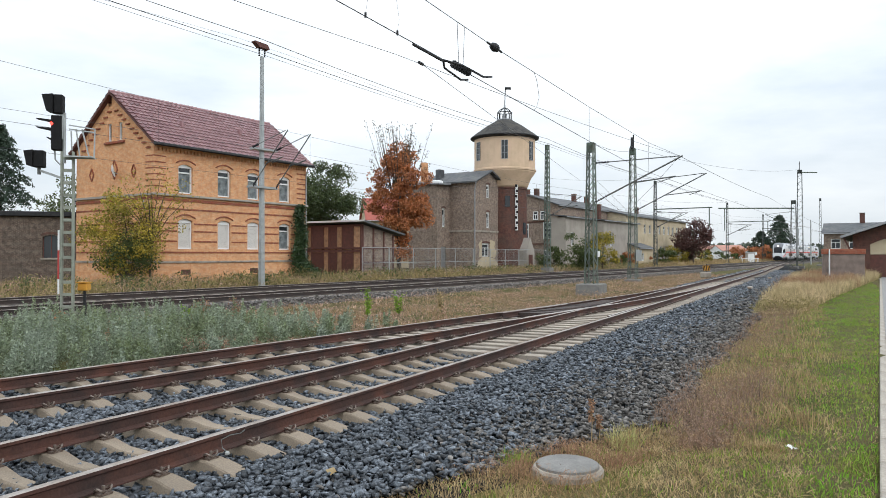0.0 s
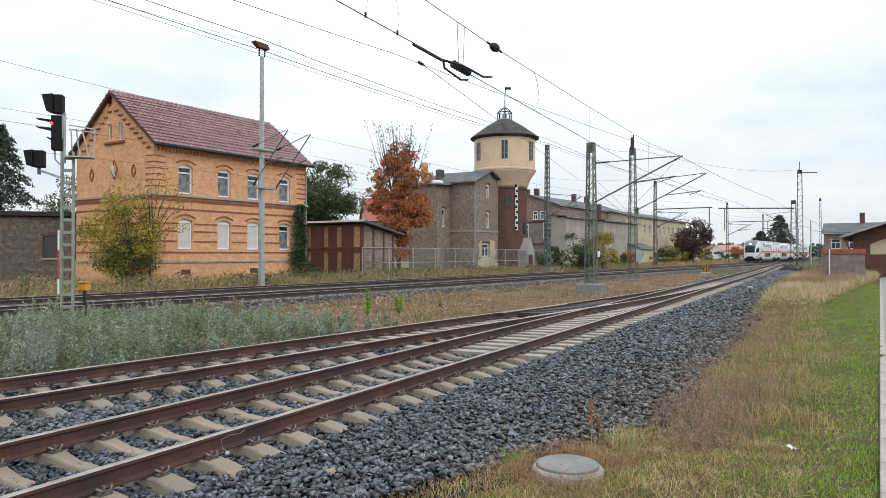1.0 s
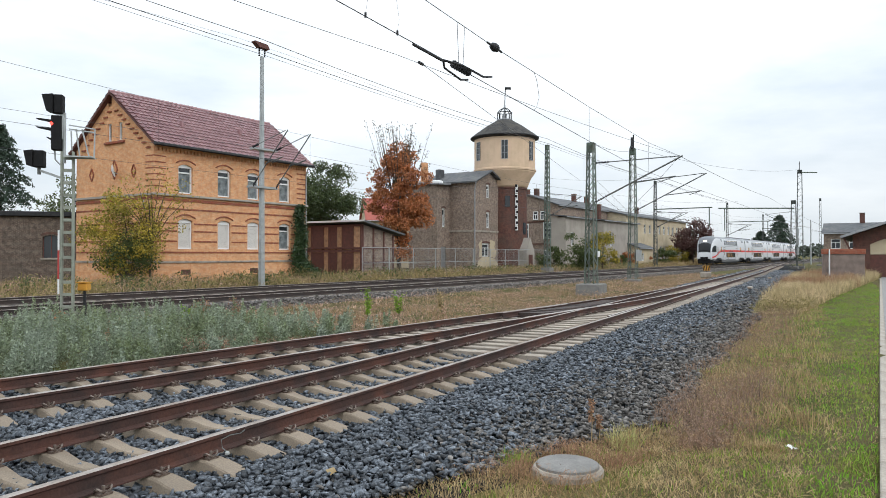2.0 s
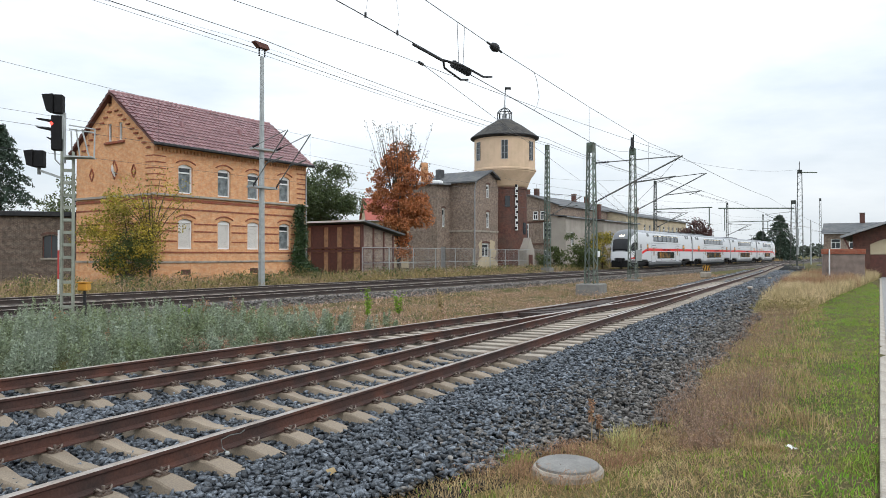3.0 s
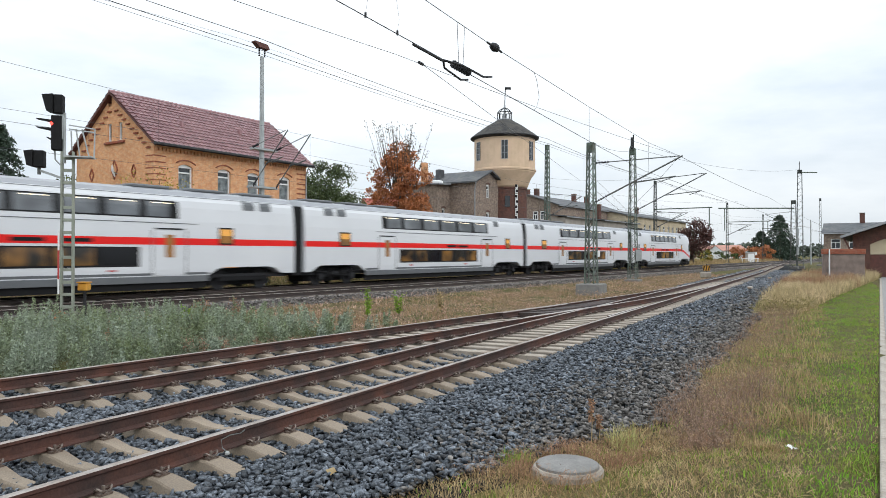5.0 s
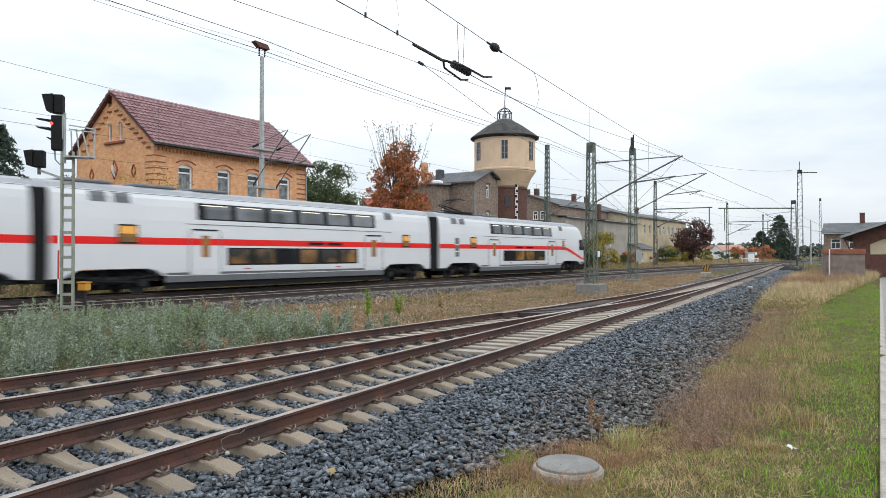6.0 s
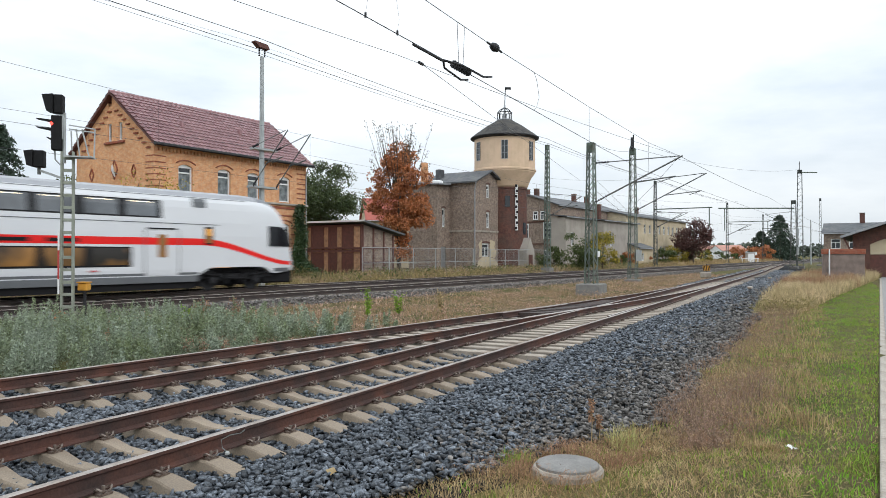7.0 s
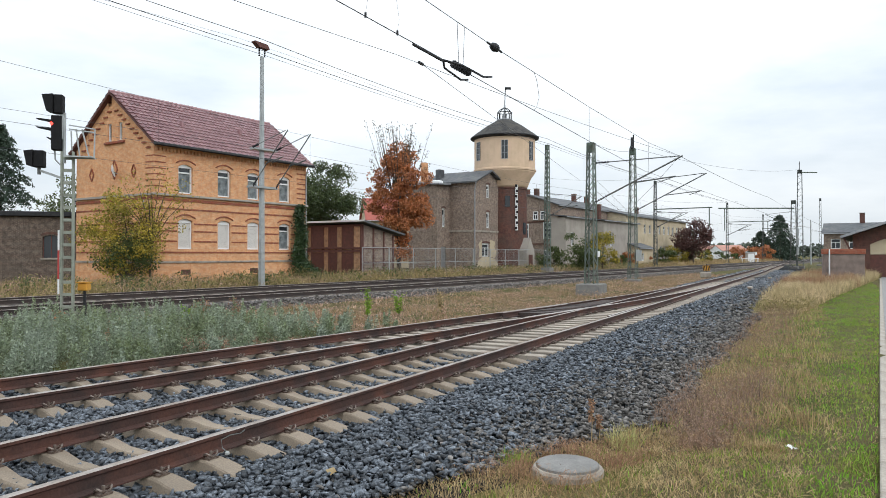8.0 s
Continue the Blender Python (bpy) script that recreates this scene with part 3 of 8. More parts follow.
# ---- loose stones, grass and weeds ----
def stones(name, pts, size, label, material=None):
    """Angular broken stones as one mesh: uneven flat blocks."""
    n = len(pts)
    base = np.array([(-1, -1, -1), (1, -1, -1), (1, 1, -1), (-1, 1, -1), (-1, -1, 1), (1, -1, 1), (1, 1, 1), (-1, 1, 1)], float)
    v = base[None] * (0.5 + 0.5 * rng.random((n, 8, 3))) * (size * (0.65 + 0.95 * rng.random((n, 1, 1)))) * np.array([1.2, 0.85, 0.46])
    v[:, 4:, :2] += size * 0.35 * rng.normal(size=(n, 1, 2))
    v[:, 5, :2] *= 0.1 + 0.6 * rng.random((n, 1))
    v[:, 2, :2] *= 0.3 + 0.6 * rng.random((n, 1))
    # they lie on their flat sides, each turned and a little tipped
    yaw, tip, way = rng.random(n) * 2 * np.pi, np.abs(rng.normal(size=n)) * 0.5, rng.random(n) * 2 * np.pi
    kx, ky = np.cos(way), np.sin(way)
    c, s, zero = np.cos(tip), np.sin(tip), np.zeros(n)
    T = np.stack([c + kx * kx * (1 - c), kx * ky * (1 - c), ky * s, kx * ky * (1 - c), c + ky * ky * (1 - c), -kx * s, -ky * s, kx * s, c], 1).reshape(n, 3, 3)
    Y = np.stack([np.cos(yaw), -np.sin(yaw), zero, np.sin(yaw), np.cos(yaw), zero, zero, zero, zero + 1], 1).reshape(n, 3, 3)
    R = T @ Y
    v = np.einsum("nij,nkj->nki", R, v) + pts[:, None, :]
    f = np.array([(3, 2, 1, 0), (4, 5, 6, 7), (0, 1, 5, 4), (1, 2, 6, 5), (2, 3, 7, 6), (3, 0, 4, 7)])
    f = (np.arange(n)[:, None, None] * 8 + f[None]).reshape(-1, 4)
    return tagged(arrays(name, v.reshape(-1, 3), f, material or M["stone"]), label, "ballast stones", kind="stuff")


def strip(way, n, s0, s1, v0, v1, near=True):
    """n points on a strip beside a track, denser towards its start if near."""
    u = rng.random(n)
    s = s0 + (s1 - s0) * (u ** 2.4 if near else u)
    v = rng.random(n)
    out = np.empty((n, 4))
    for i in range(n):
        lo = v0(s[i]) if callable(v0) else v0
        hi = v1(s[i]) if callable(v1) else v1
        vv = lo + (hi - lo) * v[i]
        p, _ = way(s[i], vv)
        out[i] = p.x, p.y, s[i], vv
    return out


def edge(s):
    return -4.25 + min(1.8, max(0.0, 0.38 * (6.2 - s))) + 0.25 * noise.noise((s * 0.45, 7.0, 0)) + 0.22 * noise.noise((s * 1.7, 2.0, 0))


for count, a, b, size in ((66000, -2.6, 9.0, 0.029), (31000, 9.0, 21.0, 0.035), (11000, 21.0, 46.0, 0.05)):
    p = strip(siding, count, a, b, edge, lambda s: branch_offset(s) + 1.9, False)
    off = np.array([branch_offset(t) for t in p[:, 2]])
    over = p[:, 3] > off + 1.45
    crib = (np.abs(p[:, 3]) < 1.25) | (np.abs(p[:, 3] - off) < 1.25)
    z = np.where(p[:, 3] < -1.9, -0.07 - (-1.9 - p[:, 3]) * 0.045, -0.07) - np.where(over, 0.1, 0) - np.where(crib, 0.052, 0) + 0.02 * rng.normal(size=count)
    dust = p[:, 3] + 0.5 * np.array([noise.noise((x * 0.8, y * 0.8, 5)) for x, y in p[:, :2]]) + 0.5 * rng.normal(size=count) < -2.9
    pts = np.stack([p[:, 0], p[:, 1], np.clip(z, -0.3, -0.02)], 1)
    stones("ballast_stones", pts[~dust], size, "dark blue-grey broken basalt ballast stones")
    stones("ballast_stones", pts[dust], size * 0.92, "dusty brown-grey ballast stones towards the verge", M["dusty"])
p = strip(main_line, 12000, -50, 60, -7.6, -6.0)
stones("ballast_stones", np.stack([p[:, 0], p[:, 1], UP - 0.05 - np.clip(-6.6 - p[:, 3], 0, 1.2) * 0.42 + 0.02], 1), 0.05, "grey ballast stones on the main line's shoulder", M["mainstone"])
p = strip(main_line, 7000, -50, 60, -6.6, 1.8)
q = strip(siding, 6000, 44, 95, -3.4, 2.2, False)
stones("ballast_stones", np.stack([q[:, 0], q[:, 1], np.full(len(q), -0.11)], 1), 0.075, "dark ballast stones along the far siding")
stones("ballast_stones", np.stack([p[:, 0], p[:, 1], np.full(len(p), UP - 0.045)], 1), 0.045, "brown-grey ballast stones between the main line rails", M["mainstone"])


def blades(name, xy, z, h, w, material, label, lean=0.5, category="grass", kind="stuff"):
    """Bent grass blades, two quads each, one mesh; none grow on the paved path or the manhole."""
    keep = ((xy[:, 0] - KO.x) * KN.x + (xy[:, 1] - KO.y) * KN.y > 0.04) & (np.hypot(xy[:, 0] - MANHOLE[0], xy[:, 1] - MANHOLE[1]) > 0.37)
    xy, z = xy[keep], z[keep]
    h = h if np.isscalar(h) else h[keep]
    n = len(xy)
    a = rng.random(n) * 2 * np.pi
    hh = h * (0.45 + 0.75 * rng.random(n)) if np.isscalar(h) else h
    b = rng.random(n) * 2 * np.pi
    l = lean * hh * rng.random(n)
    side = np.stack([np.cos(a), np.sin(a), np.zeros(n)], 1) * w / 2
    base = np.column_stack([xy, z])
    d = np.stack([np.cos(b), np.sin(b), np.zeros(n)], 1)
    mid = base + d * (l * 0.35)[:, None] + np.array([0, 0, 1]) * (hh * 0.6)[:, None]
    tip = base + d * l[:, None] + np.array([0, 0, 1]) * hh[:, None]
    v = np.stack([base - side, base + side, mid - side * 0.8, mid + side * 0.8, tip - side * 0.15, tip + side * 0.15], 1).reshape(-1, 3)
    f = (np.arange(n)[:, None, None] * 6 + np.array([(0, 1, 3, 2), (2, 3, 5, 4)])[None]).reshape(-1, 4)
    return tagged(arrays(name, v, f, material), label, category, kind=kind)


def leaves(pts, size, material, name, parent=None, droop=0.0, aspect=0.6, label=""):
    """Small folded leaves, two triangles each side of a fold, at pts."""
    n = len(pts)
    d = rng.normal(size=(n, 3))
    d[:, 2] -= droop
    d /= np.linalg.norm(d, axis=1)[:, None]
    e = np.cross(d, rng.normal(size=(n, 3)))
    e /= np.linalg.norm(e, axis=1)[:, None] + 1e-9
    s = (size * (0.6 + 0.8 * rng.random(n)))[:, None]
    nrm = np.cross(d, e)
    v = np.stack([pts - d * s * 0.5, pts + e * s * aspect * 0.5 + nrm * s * 0.1, pts + d * s * 0.5, pts - e * s * aspect * 0.5 + nrm * s * 0.1], 1).reshape(-1, 3)
    f = np.arange(n * 4).reshape(-1, 4)
    return arrays(name, v, f, material, parent, label)


def gz(x, y):
    """Ground height by the same rule as the ground sheet."""
    q = Vector((x, y, 0))
    d = (q - ON).dot(NN)
    z = -0.16 + 0.05 * noise.noise((x * 0.4, y * 0.4, 0)) + 0.02 * noise.noise((x * 2, y * 2, 4))
    if d < -4.3:
        z += 0.14 * min(1.0, (-4.3 - d) / 2.5)
    e = (q - OA).dot(NA)
    if 1.5 + branch_offset((q - ON).dot(UN)) < d and e < -8.5:
        z -= 0.10
    return z + (0.12 if e > 4 else 0)


def heights(p):
    return np.array([gz(a, b) for a, b in p[:, :2]])


def patchy(p, scale, thr, seed):
    """Thin out points by a noise pattern."""
    return np.array([noise.noise((a * scale, b * scale, seed)) for a, b in p[:, :2]]) > thr


# verge between the siding's ballast and the paved path
def bumps(p, f, seed):
    return np.array([noise.noise((a * f, b * f, seed)) for a, b in p[:, :2]])


M["turf"] = mat("mossy_green_turf", (0.095, 0.115, 0.026), (0.14, 0.115, 0.045), 1.6, bump=1.0, bscale=80, fine=0.6, spec=0.05, stain=(0.15, 0.11, 0.06), sscale=0.9, samt=0.75)
vs, cols = [], 13
for i in range(330):
    s = -8 + 0.25 * i
    for j in range(cols):
        q, _ = siding(s, -10.5 + (edge(s) - 0.2 - 0.75 * min(1.0, max(0.0, (s - 4.5) / 2)) + 10.5) * j / (cols - 1))
        z = gz(q.x, q.y) + (-0.012 if j < cols - 1 else -0.06)
        vs.append((q.x, q.y, z if (q - KO).dot(KN) > 0.06 else -0.45))
idx = np.arange(329)[:, None] * cols + np.arange(cols - 1)[None, :]
tagged(arrays("lawn", vs, np.stack([idx, idx + cols, idx + cols + 1, idx + 1], -1).reshape(-1, 4)[:, ::-1], M["turf"], smooth=True), "worn green lawn beside the path", "lawn", kind="structure")
p = strip(siding, 125000, -4.5, 60, -9.0, lambda s: edge(s) + 0.2 * noise.noise((s * 3, 0, 0)))
tuft = np.clip(0.45 + 0.5 * bumps(p, 2.6, 8) + 0.4 * bumps(p, 7, 1), 0, 1)
far = -p[:, 3] - 4.3
green = rng.random(len(p)) < np.clip(far / 1.6 + 0.9 * bumps(p, 0.6, 14) + 0.34, 0.25, 0.985)
q, h = p[green], tuft[green]
blades("verge_grass", q[:, :2], heights(q) - 0.02, (0.03 + 0.065 * h) * (0.6 + 0.7 * rng.random(len(q))), 0.0095, M["lawn"], "short green lawn grass beside the path", 1.0)
q, h = p[~green], tuft[~green]
blades("dry_grass", q[:, :2], heights(q) - 0.02, (0.03 + 0.11 * h) * (0.6 + 0.8 * rng.random(len(q))), 0.0065, M["straw"], "flattened straw-coloured grass along the ballast edge", 1.5)


p = strip(siding, 36000, -3.5, 16, -8.2, lambda s: edge(s) + 0.1)
blades("withered_grass", p[:, :2], heights(p) + 0.004, 0.026, 0.008, M["straw"], "matted withered grass between the green blades", 4.5)


p = strip(siding, 34000, -4.0, 5.5, -5.8, lambda s: edge(s) + 0.12, False)
k = np.clip(0.5 + 0.6 * bumps(p, 2.0, 71) + 0.4 * bumps(p, 6, 72), 0.1, 1)
blades("dry_grass", p[:, :2], heights(p) - 0.01, 0.10 * k * (0.5 + 0.7 * rng.random(len(p))), 0.006, M["straw"], "tangled straw-coloured grass around the manhole", 1.6)
p = strip(siding, 800, 3.1, 4.2, lambda s: edge(s) - 0.95, lambda s: edge(s) - 0.15, False)
k = np.clip(0.6 + 0.7 * bumps(p, 1.5, 75), 0.1, 1)
blades("dry_weeds", p[:, :2], heights(p) - 0.01, 0.26 * k, 0.006, M["russet"], "reddish weeds beside the manhole", 1.0)


def thicket(name, p, h, size, material, label, aspect=0.06, base=0.0, droop=-0.5):
    """A tangle of thin dry stems and narrow leaves over the points p, h metres deep."""
    keep = np.hypot(p[:, 0] - MANHOLE[0], p[:, 1] - MANHOLE[1]) > 0.42
    p, h = p[keep], h[keep] if isinstance(h, np.ndarray) else h
    z = heights(p) + base + h * rng.random(len(p)) ** 1.2
    jit = 0.08 * rng.normal(size=(len(p), 2))
    return tagged(leaves(np.column_stack([p[:, :2] + jit, z]), size, material, name, None, droop, aspect), label, "weeds", kind="stuff")


def clumps(n, s0, s1, lo, hi, f, seed, hmax, w, material, label, lean, name, thr=0.0):
    """Blades whose height follows an uneven pattern, so that clumps taper off at their borders."""
    p = strip(siding, n, s0, s1, lo, hi)
    k = bumps(p, f, seed) + 0.5 * bumps(p, f * 2.7, seed + 1) - thr
    mid = np.array([1 - abs(2 * (v - lo(s)) / (hi(s) - lo(s)) - 1) for s, v in zip(p[:, 2], p[:, 3])])
    k = np.clip((k + 0.35) * 1.6, 0, 1) * np.clip(mid * 2.2, 0, 1) * np.clip((p[:, 2] - s0) / 2.0, 0.1, 1)
    sel = k > 0.12
    q, k = p[sel], k[sel]
    blades(name, q[:, :2], heights(q) - 0.02, hmax * k * (0.5 + 0.6 * rng.random(len(q))), w, material, label, lean)


clumps(20000, 4.0, 60, lambda s: edge(s) - 2.1, lambda s: edge(s) + 0.15, 0.9, 3, 0.26, 0.007, M["straw"], "taller straw-coloured grass tufts along the ballast edge", 1.0, "dry_grass")
clumps(9000, 4.8, 46, lambda s: edge(s) - 1.35, lambda s: edge(s) + 0.5, 0.8, 9, 0.44, 0.006, M["greyweed"], "greyish brown dead weeds along the ballast edge", 1.0, "dry_weeds", 0.12)
clumps(3500, 3.0, 30, lambda s: edge(s) - 1.9, lambda s: edge(s) + 0.3, 0.8, 19, 0.3, 0.007, M["russet"], "reddish dry weeds along the ballast edge", 1.0, "dry_weeds", 0.1)
p = strip(siding, 34000, 24, 70, lambda s: -5.4 - 0.12 * (s - 24), lambda s: edge(s) + 0.4, False)
k = np.clip(0.55 + 0.6 * bumps(p, 0.35, 5) + 0.3 * bumps(p, 1.2, 6), 0.1, 1.0)
blades("tall_dry_grass", p[:, :2], heights(p), 0.95 * k * np.clip((p[:, 2] - 23) / 7, 0.2, 1) * (0.6 + 0.5 * rng.random(len(p))), 0.014, M["palestraw"], "tall tawny reed grass beside the siding", 0.6)
thicket("reed_undergrowth", p[::2], 0.55 * k[::2], 0.2, M["olive"], "olive undergrowth between the reed grass", 0.12)
q = p[(bumps(p, 0.3, 61) > 0.26) & (p[:, 2] > 28)]
blades("tall_dry_grass", q[:, :2] + 0.1, heights(q), 0.8, 0.016, M["russet"], "tall brown reed grass beside the siding", 0.6)


# strip between the branch and the main line
def lo_edge(s):
    return branch_offset(s) + 2.0


def to_main(s):
    q, _ = siding(s, 0)
    d = -7.6 - (q - OA).dot(NA)
    return max(branch_offset(s) + 2.3, d / max(0.3, NN.dot(NA)))


p = strip(siding, 30000, 9.0, 75, lo_edge, to_main)
q = p[patchy(p, 0.35, -0.2, 11)]
blades("dry_grass", q[:, :2], heights(q), 0.2, 0.008, M["russet"], "reddish dry grass between the tracks", 1.0)
q = p[::2][patchy(p[::2], 0.5, 0.0, 21)]
blades("dry_grass", q[:, :2], heights(q), 0.2, 0.008, M["straw"], "straw-coloured dry grass between the tracks", 1.0)
p = strip(siding, 60000, 8.5, 75, lo_edge, to_main)
k = np.clip(0.6 + 0.7 * bumps(p, 0.45, 81) + 0.4 * bumps(p, 1.6, 82), 0.15, 1.1)
warm = bumps(p, 0.7, 83) + 0.5 * rng.normal(size=len(p))
thicket("dry_weeds", p[warm > -0.25], 0.3 * k[warm > -0.25], 0.12, M["pinkstraw"], "tangled pinkish tan dead weeds between the tracks", 0.13)
thicket("dry_weeds", p[warm < -0.5], 0.26 * k[warm < -0.5], 0.11, M["olive"], "olive-brown low weeds between the tracks", 0.14)
# bushy dead weeds along the ballast edge of the siding
p = strip(siding, 50000, 4.9, 40, lambda s: edge(s) - 1.25, lambda s: edge(s) + 0.35)
k = np.clip((bumps(p, 0.75, 9) + 0.5 * bumps(p, 2.0, 10) + 0.12) * 1.8, 0, 1)
mid = np.array([1 - abs(2 * (v - edge(s) + 1.25) / 1.6 - 1) for s, v in zip(p[:, 2], p[:, 3])])
k = k * np.clip(mid * 2.0, 0, 1)
p, k = p[k > 0.1], k[k > 0.1]
red = bumps(p, 0.5, 19) + 0.25 * rng.normal(size=len(p)) > 0.0
thicket("dry_weeds", p[red], 0.42 * k[red], 0.075, M["russet"], "bushy reddish brown dead weeds along the ballast edge", 0.07)
thicket("dry_weeds", p[~red], 0.42 * k[~red], 0.075, M["greyweed"], "bushy grey-brown dead weeds along the ballast edge", 0.07)
p = strip(siding, 5000, 2.9, 4.6, lambda s: edge(s) - 1.0, lambda s: edge(s) + 0.05, False)
k = np.clip(0.55 + 0.8 * bumps(p, 1.6, 75), 0.05, 1)
thicket("dry_weeds", p, 0.24 * k, 0.055, M["russet"], "bushy reddish dead weeds beside the manhole", 0.08)
# tall weeds behind the main line
p = strip(main_line, 16000, -62, 62, 2.6, 11, False)
blades("tall_dry_grass", p[:, :2], heights(p), 0.8, 0.014, M["straw"], "tall dry grass between the main line and the houses", 0.9)
p = strip(main_line, 95000, -62, 62, 2.7, 12.0, False)
k = np.clip(0.6 + 0.6 * bumps(p, 0.3, 31) + 0.35 * bumps(p, 1.1, 32), 0.2, 1.15)
tone = bumps(p, 0.28, 41) + 0.35 * rng.normal(size=len(p))
sel = tone > -0.12
thicket("weeds", p[sel], 1.0 * k[sel], 0.24, M["olive"], "olive-green weeds between the main line and the houses", 0.16)
thicket("dry_weeds", p[~sel][::2], 0.95 * k[~sel][::2], 0.26, M["greyweed"], "grey-brown dead weeds between the main line and the houses", 0.10)
thicket("dry_weeds", p[~sel][1::2], 0.95 * k[~sel][1::2], 0.26, M["pinkstraw"], "tan dead weeds between the main line and the houses", 0.09)
p = strip(main_line, 40000, -45, 40, 3.0, 9.5, False)
k = bumps(p, 0.5, 91) + 0.4 * bumps(p, 1.3, 92) - 0.28
p, k = p[k > 0], k[k > 0]
thicket("green_weeds", p, 0.75 + 1.0 * k, 0.2, M["leafgreen"], "leafy green nettle clumps among the dry weeds", 0.35)
p = strip(main_line, 16000, 62, 200, 2.6, 14, False)
blades("tall_dry_grass", p[:, :2], heights(p), 0.9, 0.05, M["straw"], "dry grass along the far main line", 0.5)


# silver-leaved weeds
def mugwort():
    p = strip(siding, 840, -7, 14.5, lambda s: branch_offset(s) + 1.75, lambda s: min(to_main(s) + 0.2, branch_offset(s) + 9.5), False)
    sv, lv = [], []
    for x, y, s, v in p:
        front = (v - branch_offset(s) - 1.75)
        hgt = (0.70 + 0.40 * random.random()) * (0.85 + 0.35 * noise.noise((x * 0.5, y * 0.5, 2))) * (0.65 + 0.35 * min(1, front / 1.2)) * (1.0 if s < 12 else 0.75)
        if s > 11 and random.random() < (s - 11) / 3.5:
            continue
        z0 = gz(x, y) - 0.05
        for k in range(random.randint(4, 6)):
            a, ln = random.uniform(0, 6.28), hgt * random.uniform(0.7, 1.15)
            l = random.uniform(0.05, 0.3) * ln
            tip = Vector((x + math.cos(a) * l, y + math.sin(a) * l, z0 + ln))
            root = Vector((x + math.cos(a) * 0.06, y + math.sin(a) * 0.06, z0))
            sv.append((root, tip))
            m = int(36 + 44 * ln)
            for j in range(m):
                u = 0.12 + 0.88 * j / m
                q = root.lerp(tip, u)
                w = 0.17 * (1.08 - u) * random.random() + 0.01
                b = j * 2.4
                lv.append((q.x + math.cos(b) * w, q.y + math.sin(b) * w, q.z + random.uniform(0, 0.05)))
    return sv, np.array(lv)


sv, lv = mugwort()
weeds = leaves(lv, 0.056, M["silver"], "mugwort", droop=-0.15, aspect=0.5)
tagged(weeds, "silvery green mugwort weeds between the tracks", "weeds", kind="stuff")
bm = bmesh.new()
for a, b in sv[::2]:
    bar(bm, a, b, 0.004)
tagged(link("mugwort_stems", bm, M["silver"]), "thin stems of the mugwort weeds", "weeds", kind="stuff")


def tall_weed(x, y, h, material, label):
    e = empty("tall_weed", pose(x, y, gz(x, y) - 0.03), label, "weed", "tall weeds between the tracks")
    bm, pts = bmesh.new(), []
    for k in range(6):
        a, l = random.uniform(0, 6.28), random.uniform(0.05, 0.22) * h
        tip = Vector((math.cos(a) * l, math.sin(a) * l, h * random.uniform(0.7, 1)))
        rod(bm, [(0, 0, 0), tip * 0.5, tip], 0.008, 5, 0.003)
        for j in range(45):
            u = random.uniform(0.2, 1)
            pts.append(tip * u + Vector((random.gauss(0, 0.05), random.gauss(0, 0.05), 0)))
    part("stem", bm, M["leafgreen"], e)
    leaves(np.array([tuple(q) for q in pts]), 0.09, material, "foliage", e, aspect=0.3)["kind"] = "stuff"


for x, y, h, m, l in ((-2.5, 23.6, 1.15, "lawn", "fresh green goldenrod weed among dry grass"), (-1.55, 24.6, 1.0, "lawn", "yellowing goldenrod weed among dry grass"), (-0.1, 26.4, 0.95, "straw", "withered goldenrod weed among dry grass"), (-7.0, 20.4, 0.95, "russet", "withered brown dock weed among mugwort"), (-6.0, 20.6, 1.0, "russet", "rust-brown dock weed among mugwort"), (-7.4, 20.2, 0.8, "lawn", "green weed among mugwort"), (-9.9, 18.2, 0.8, "leafred", "orange-brown dock weed among mugwort")):
    tall_weed(x, y, h, M[m], l)


# ---- buildings ----
def holed_wall(bm, L, H, holes, y0, y1, z0=0.0, x0=0.0):
    """A wall of boxes in x-z from y0 to y1 with rectangular holes (xa, xb, za, zb)."""
    xs = sorted({x0, x0 + L, *[h[0] for h in holes], *[h[1] for h in holes]})
    for a, b in zip(xs, xs[1:]):
        m = (a + b) / 2
        cuts = sorted((h[2], h[3]) for h in holes if h[0] < m < h[1])
        z = z0
        for c, d in cuts + [(H, H)]:
            if c > z + 1e-6:
                box(bm, a, b, y0, y1, z, c)
            z = d
    bmesh.ops.remove_doubles(bm, verts=bm.verts, dist=1e-4)
    return bm


def arch_piece(bm, xa, xb, zt, rise, y0, y1, n=8):
    """Fills the corners above a segmental arch under the lintel height zt."""
    c, w = (xa + xb) / 2, (xb - xa) / 2
    for i in range(n):
        u0, u1 = -1 + 2 * i / n, -1 + 2 * (i + 1) / n
        a, b = zt - rise * u0 * u0, zt - rise * u1 * u1
        prism(bm, [(c + u0 * w, a), (c + u1 * w, b), (c + u1 * w, zt + 0.002), (c + u0 * w, zt + 0.002)], y0, y1)
    return bm


def hood(bm, xa, xb, z, rise, y0, y1, t=0.1, n=10):
    """A brick arch ring over an opening."""
    c, w = (xa + xb) / 2, (xb - xa) / 2
    for i in range(n):
        u0, u1 = -1 + 2 * i / n, -1 + 2 * (i + 1) / n
        a, b = z - rise * u0 * u0, z - rise * u1 * u1
        prism(bm, [(c + u0 * w, a), (c + u1 * w, b), (c + u1 * w, b + t), (c + u0 * w, a + t)], y0, y1)
    return bm


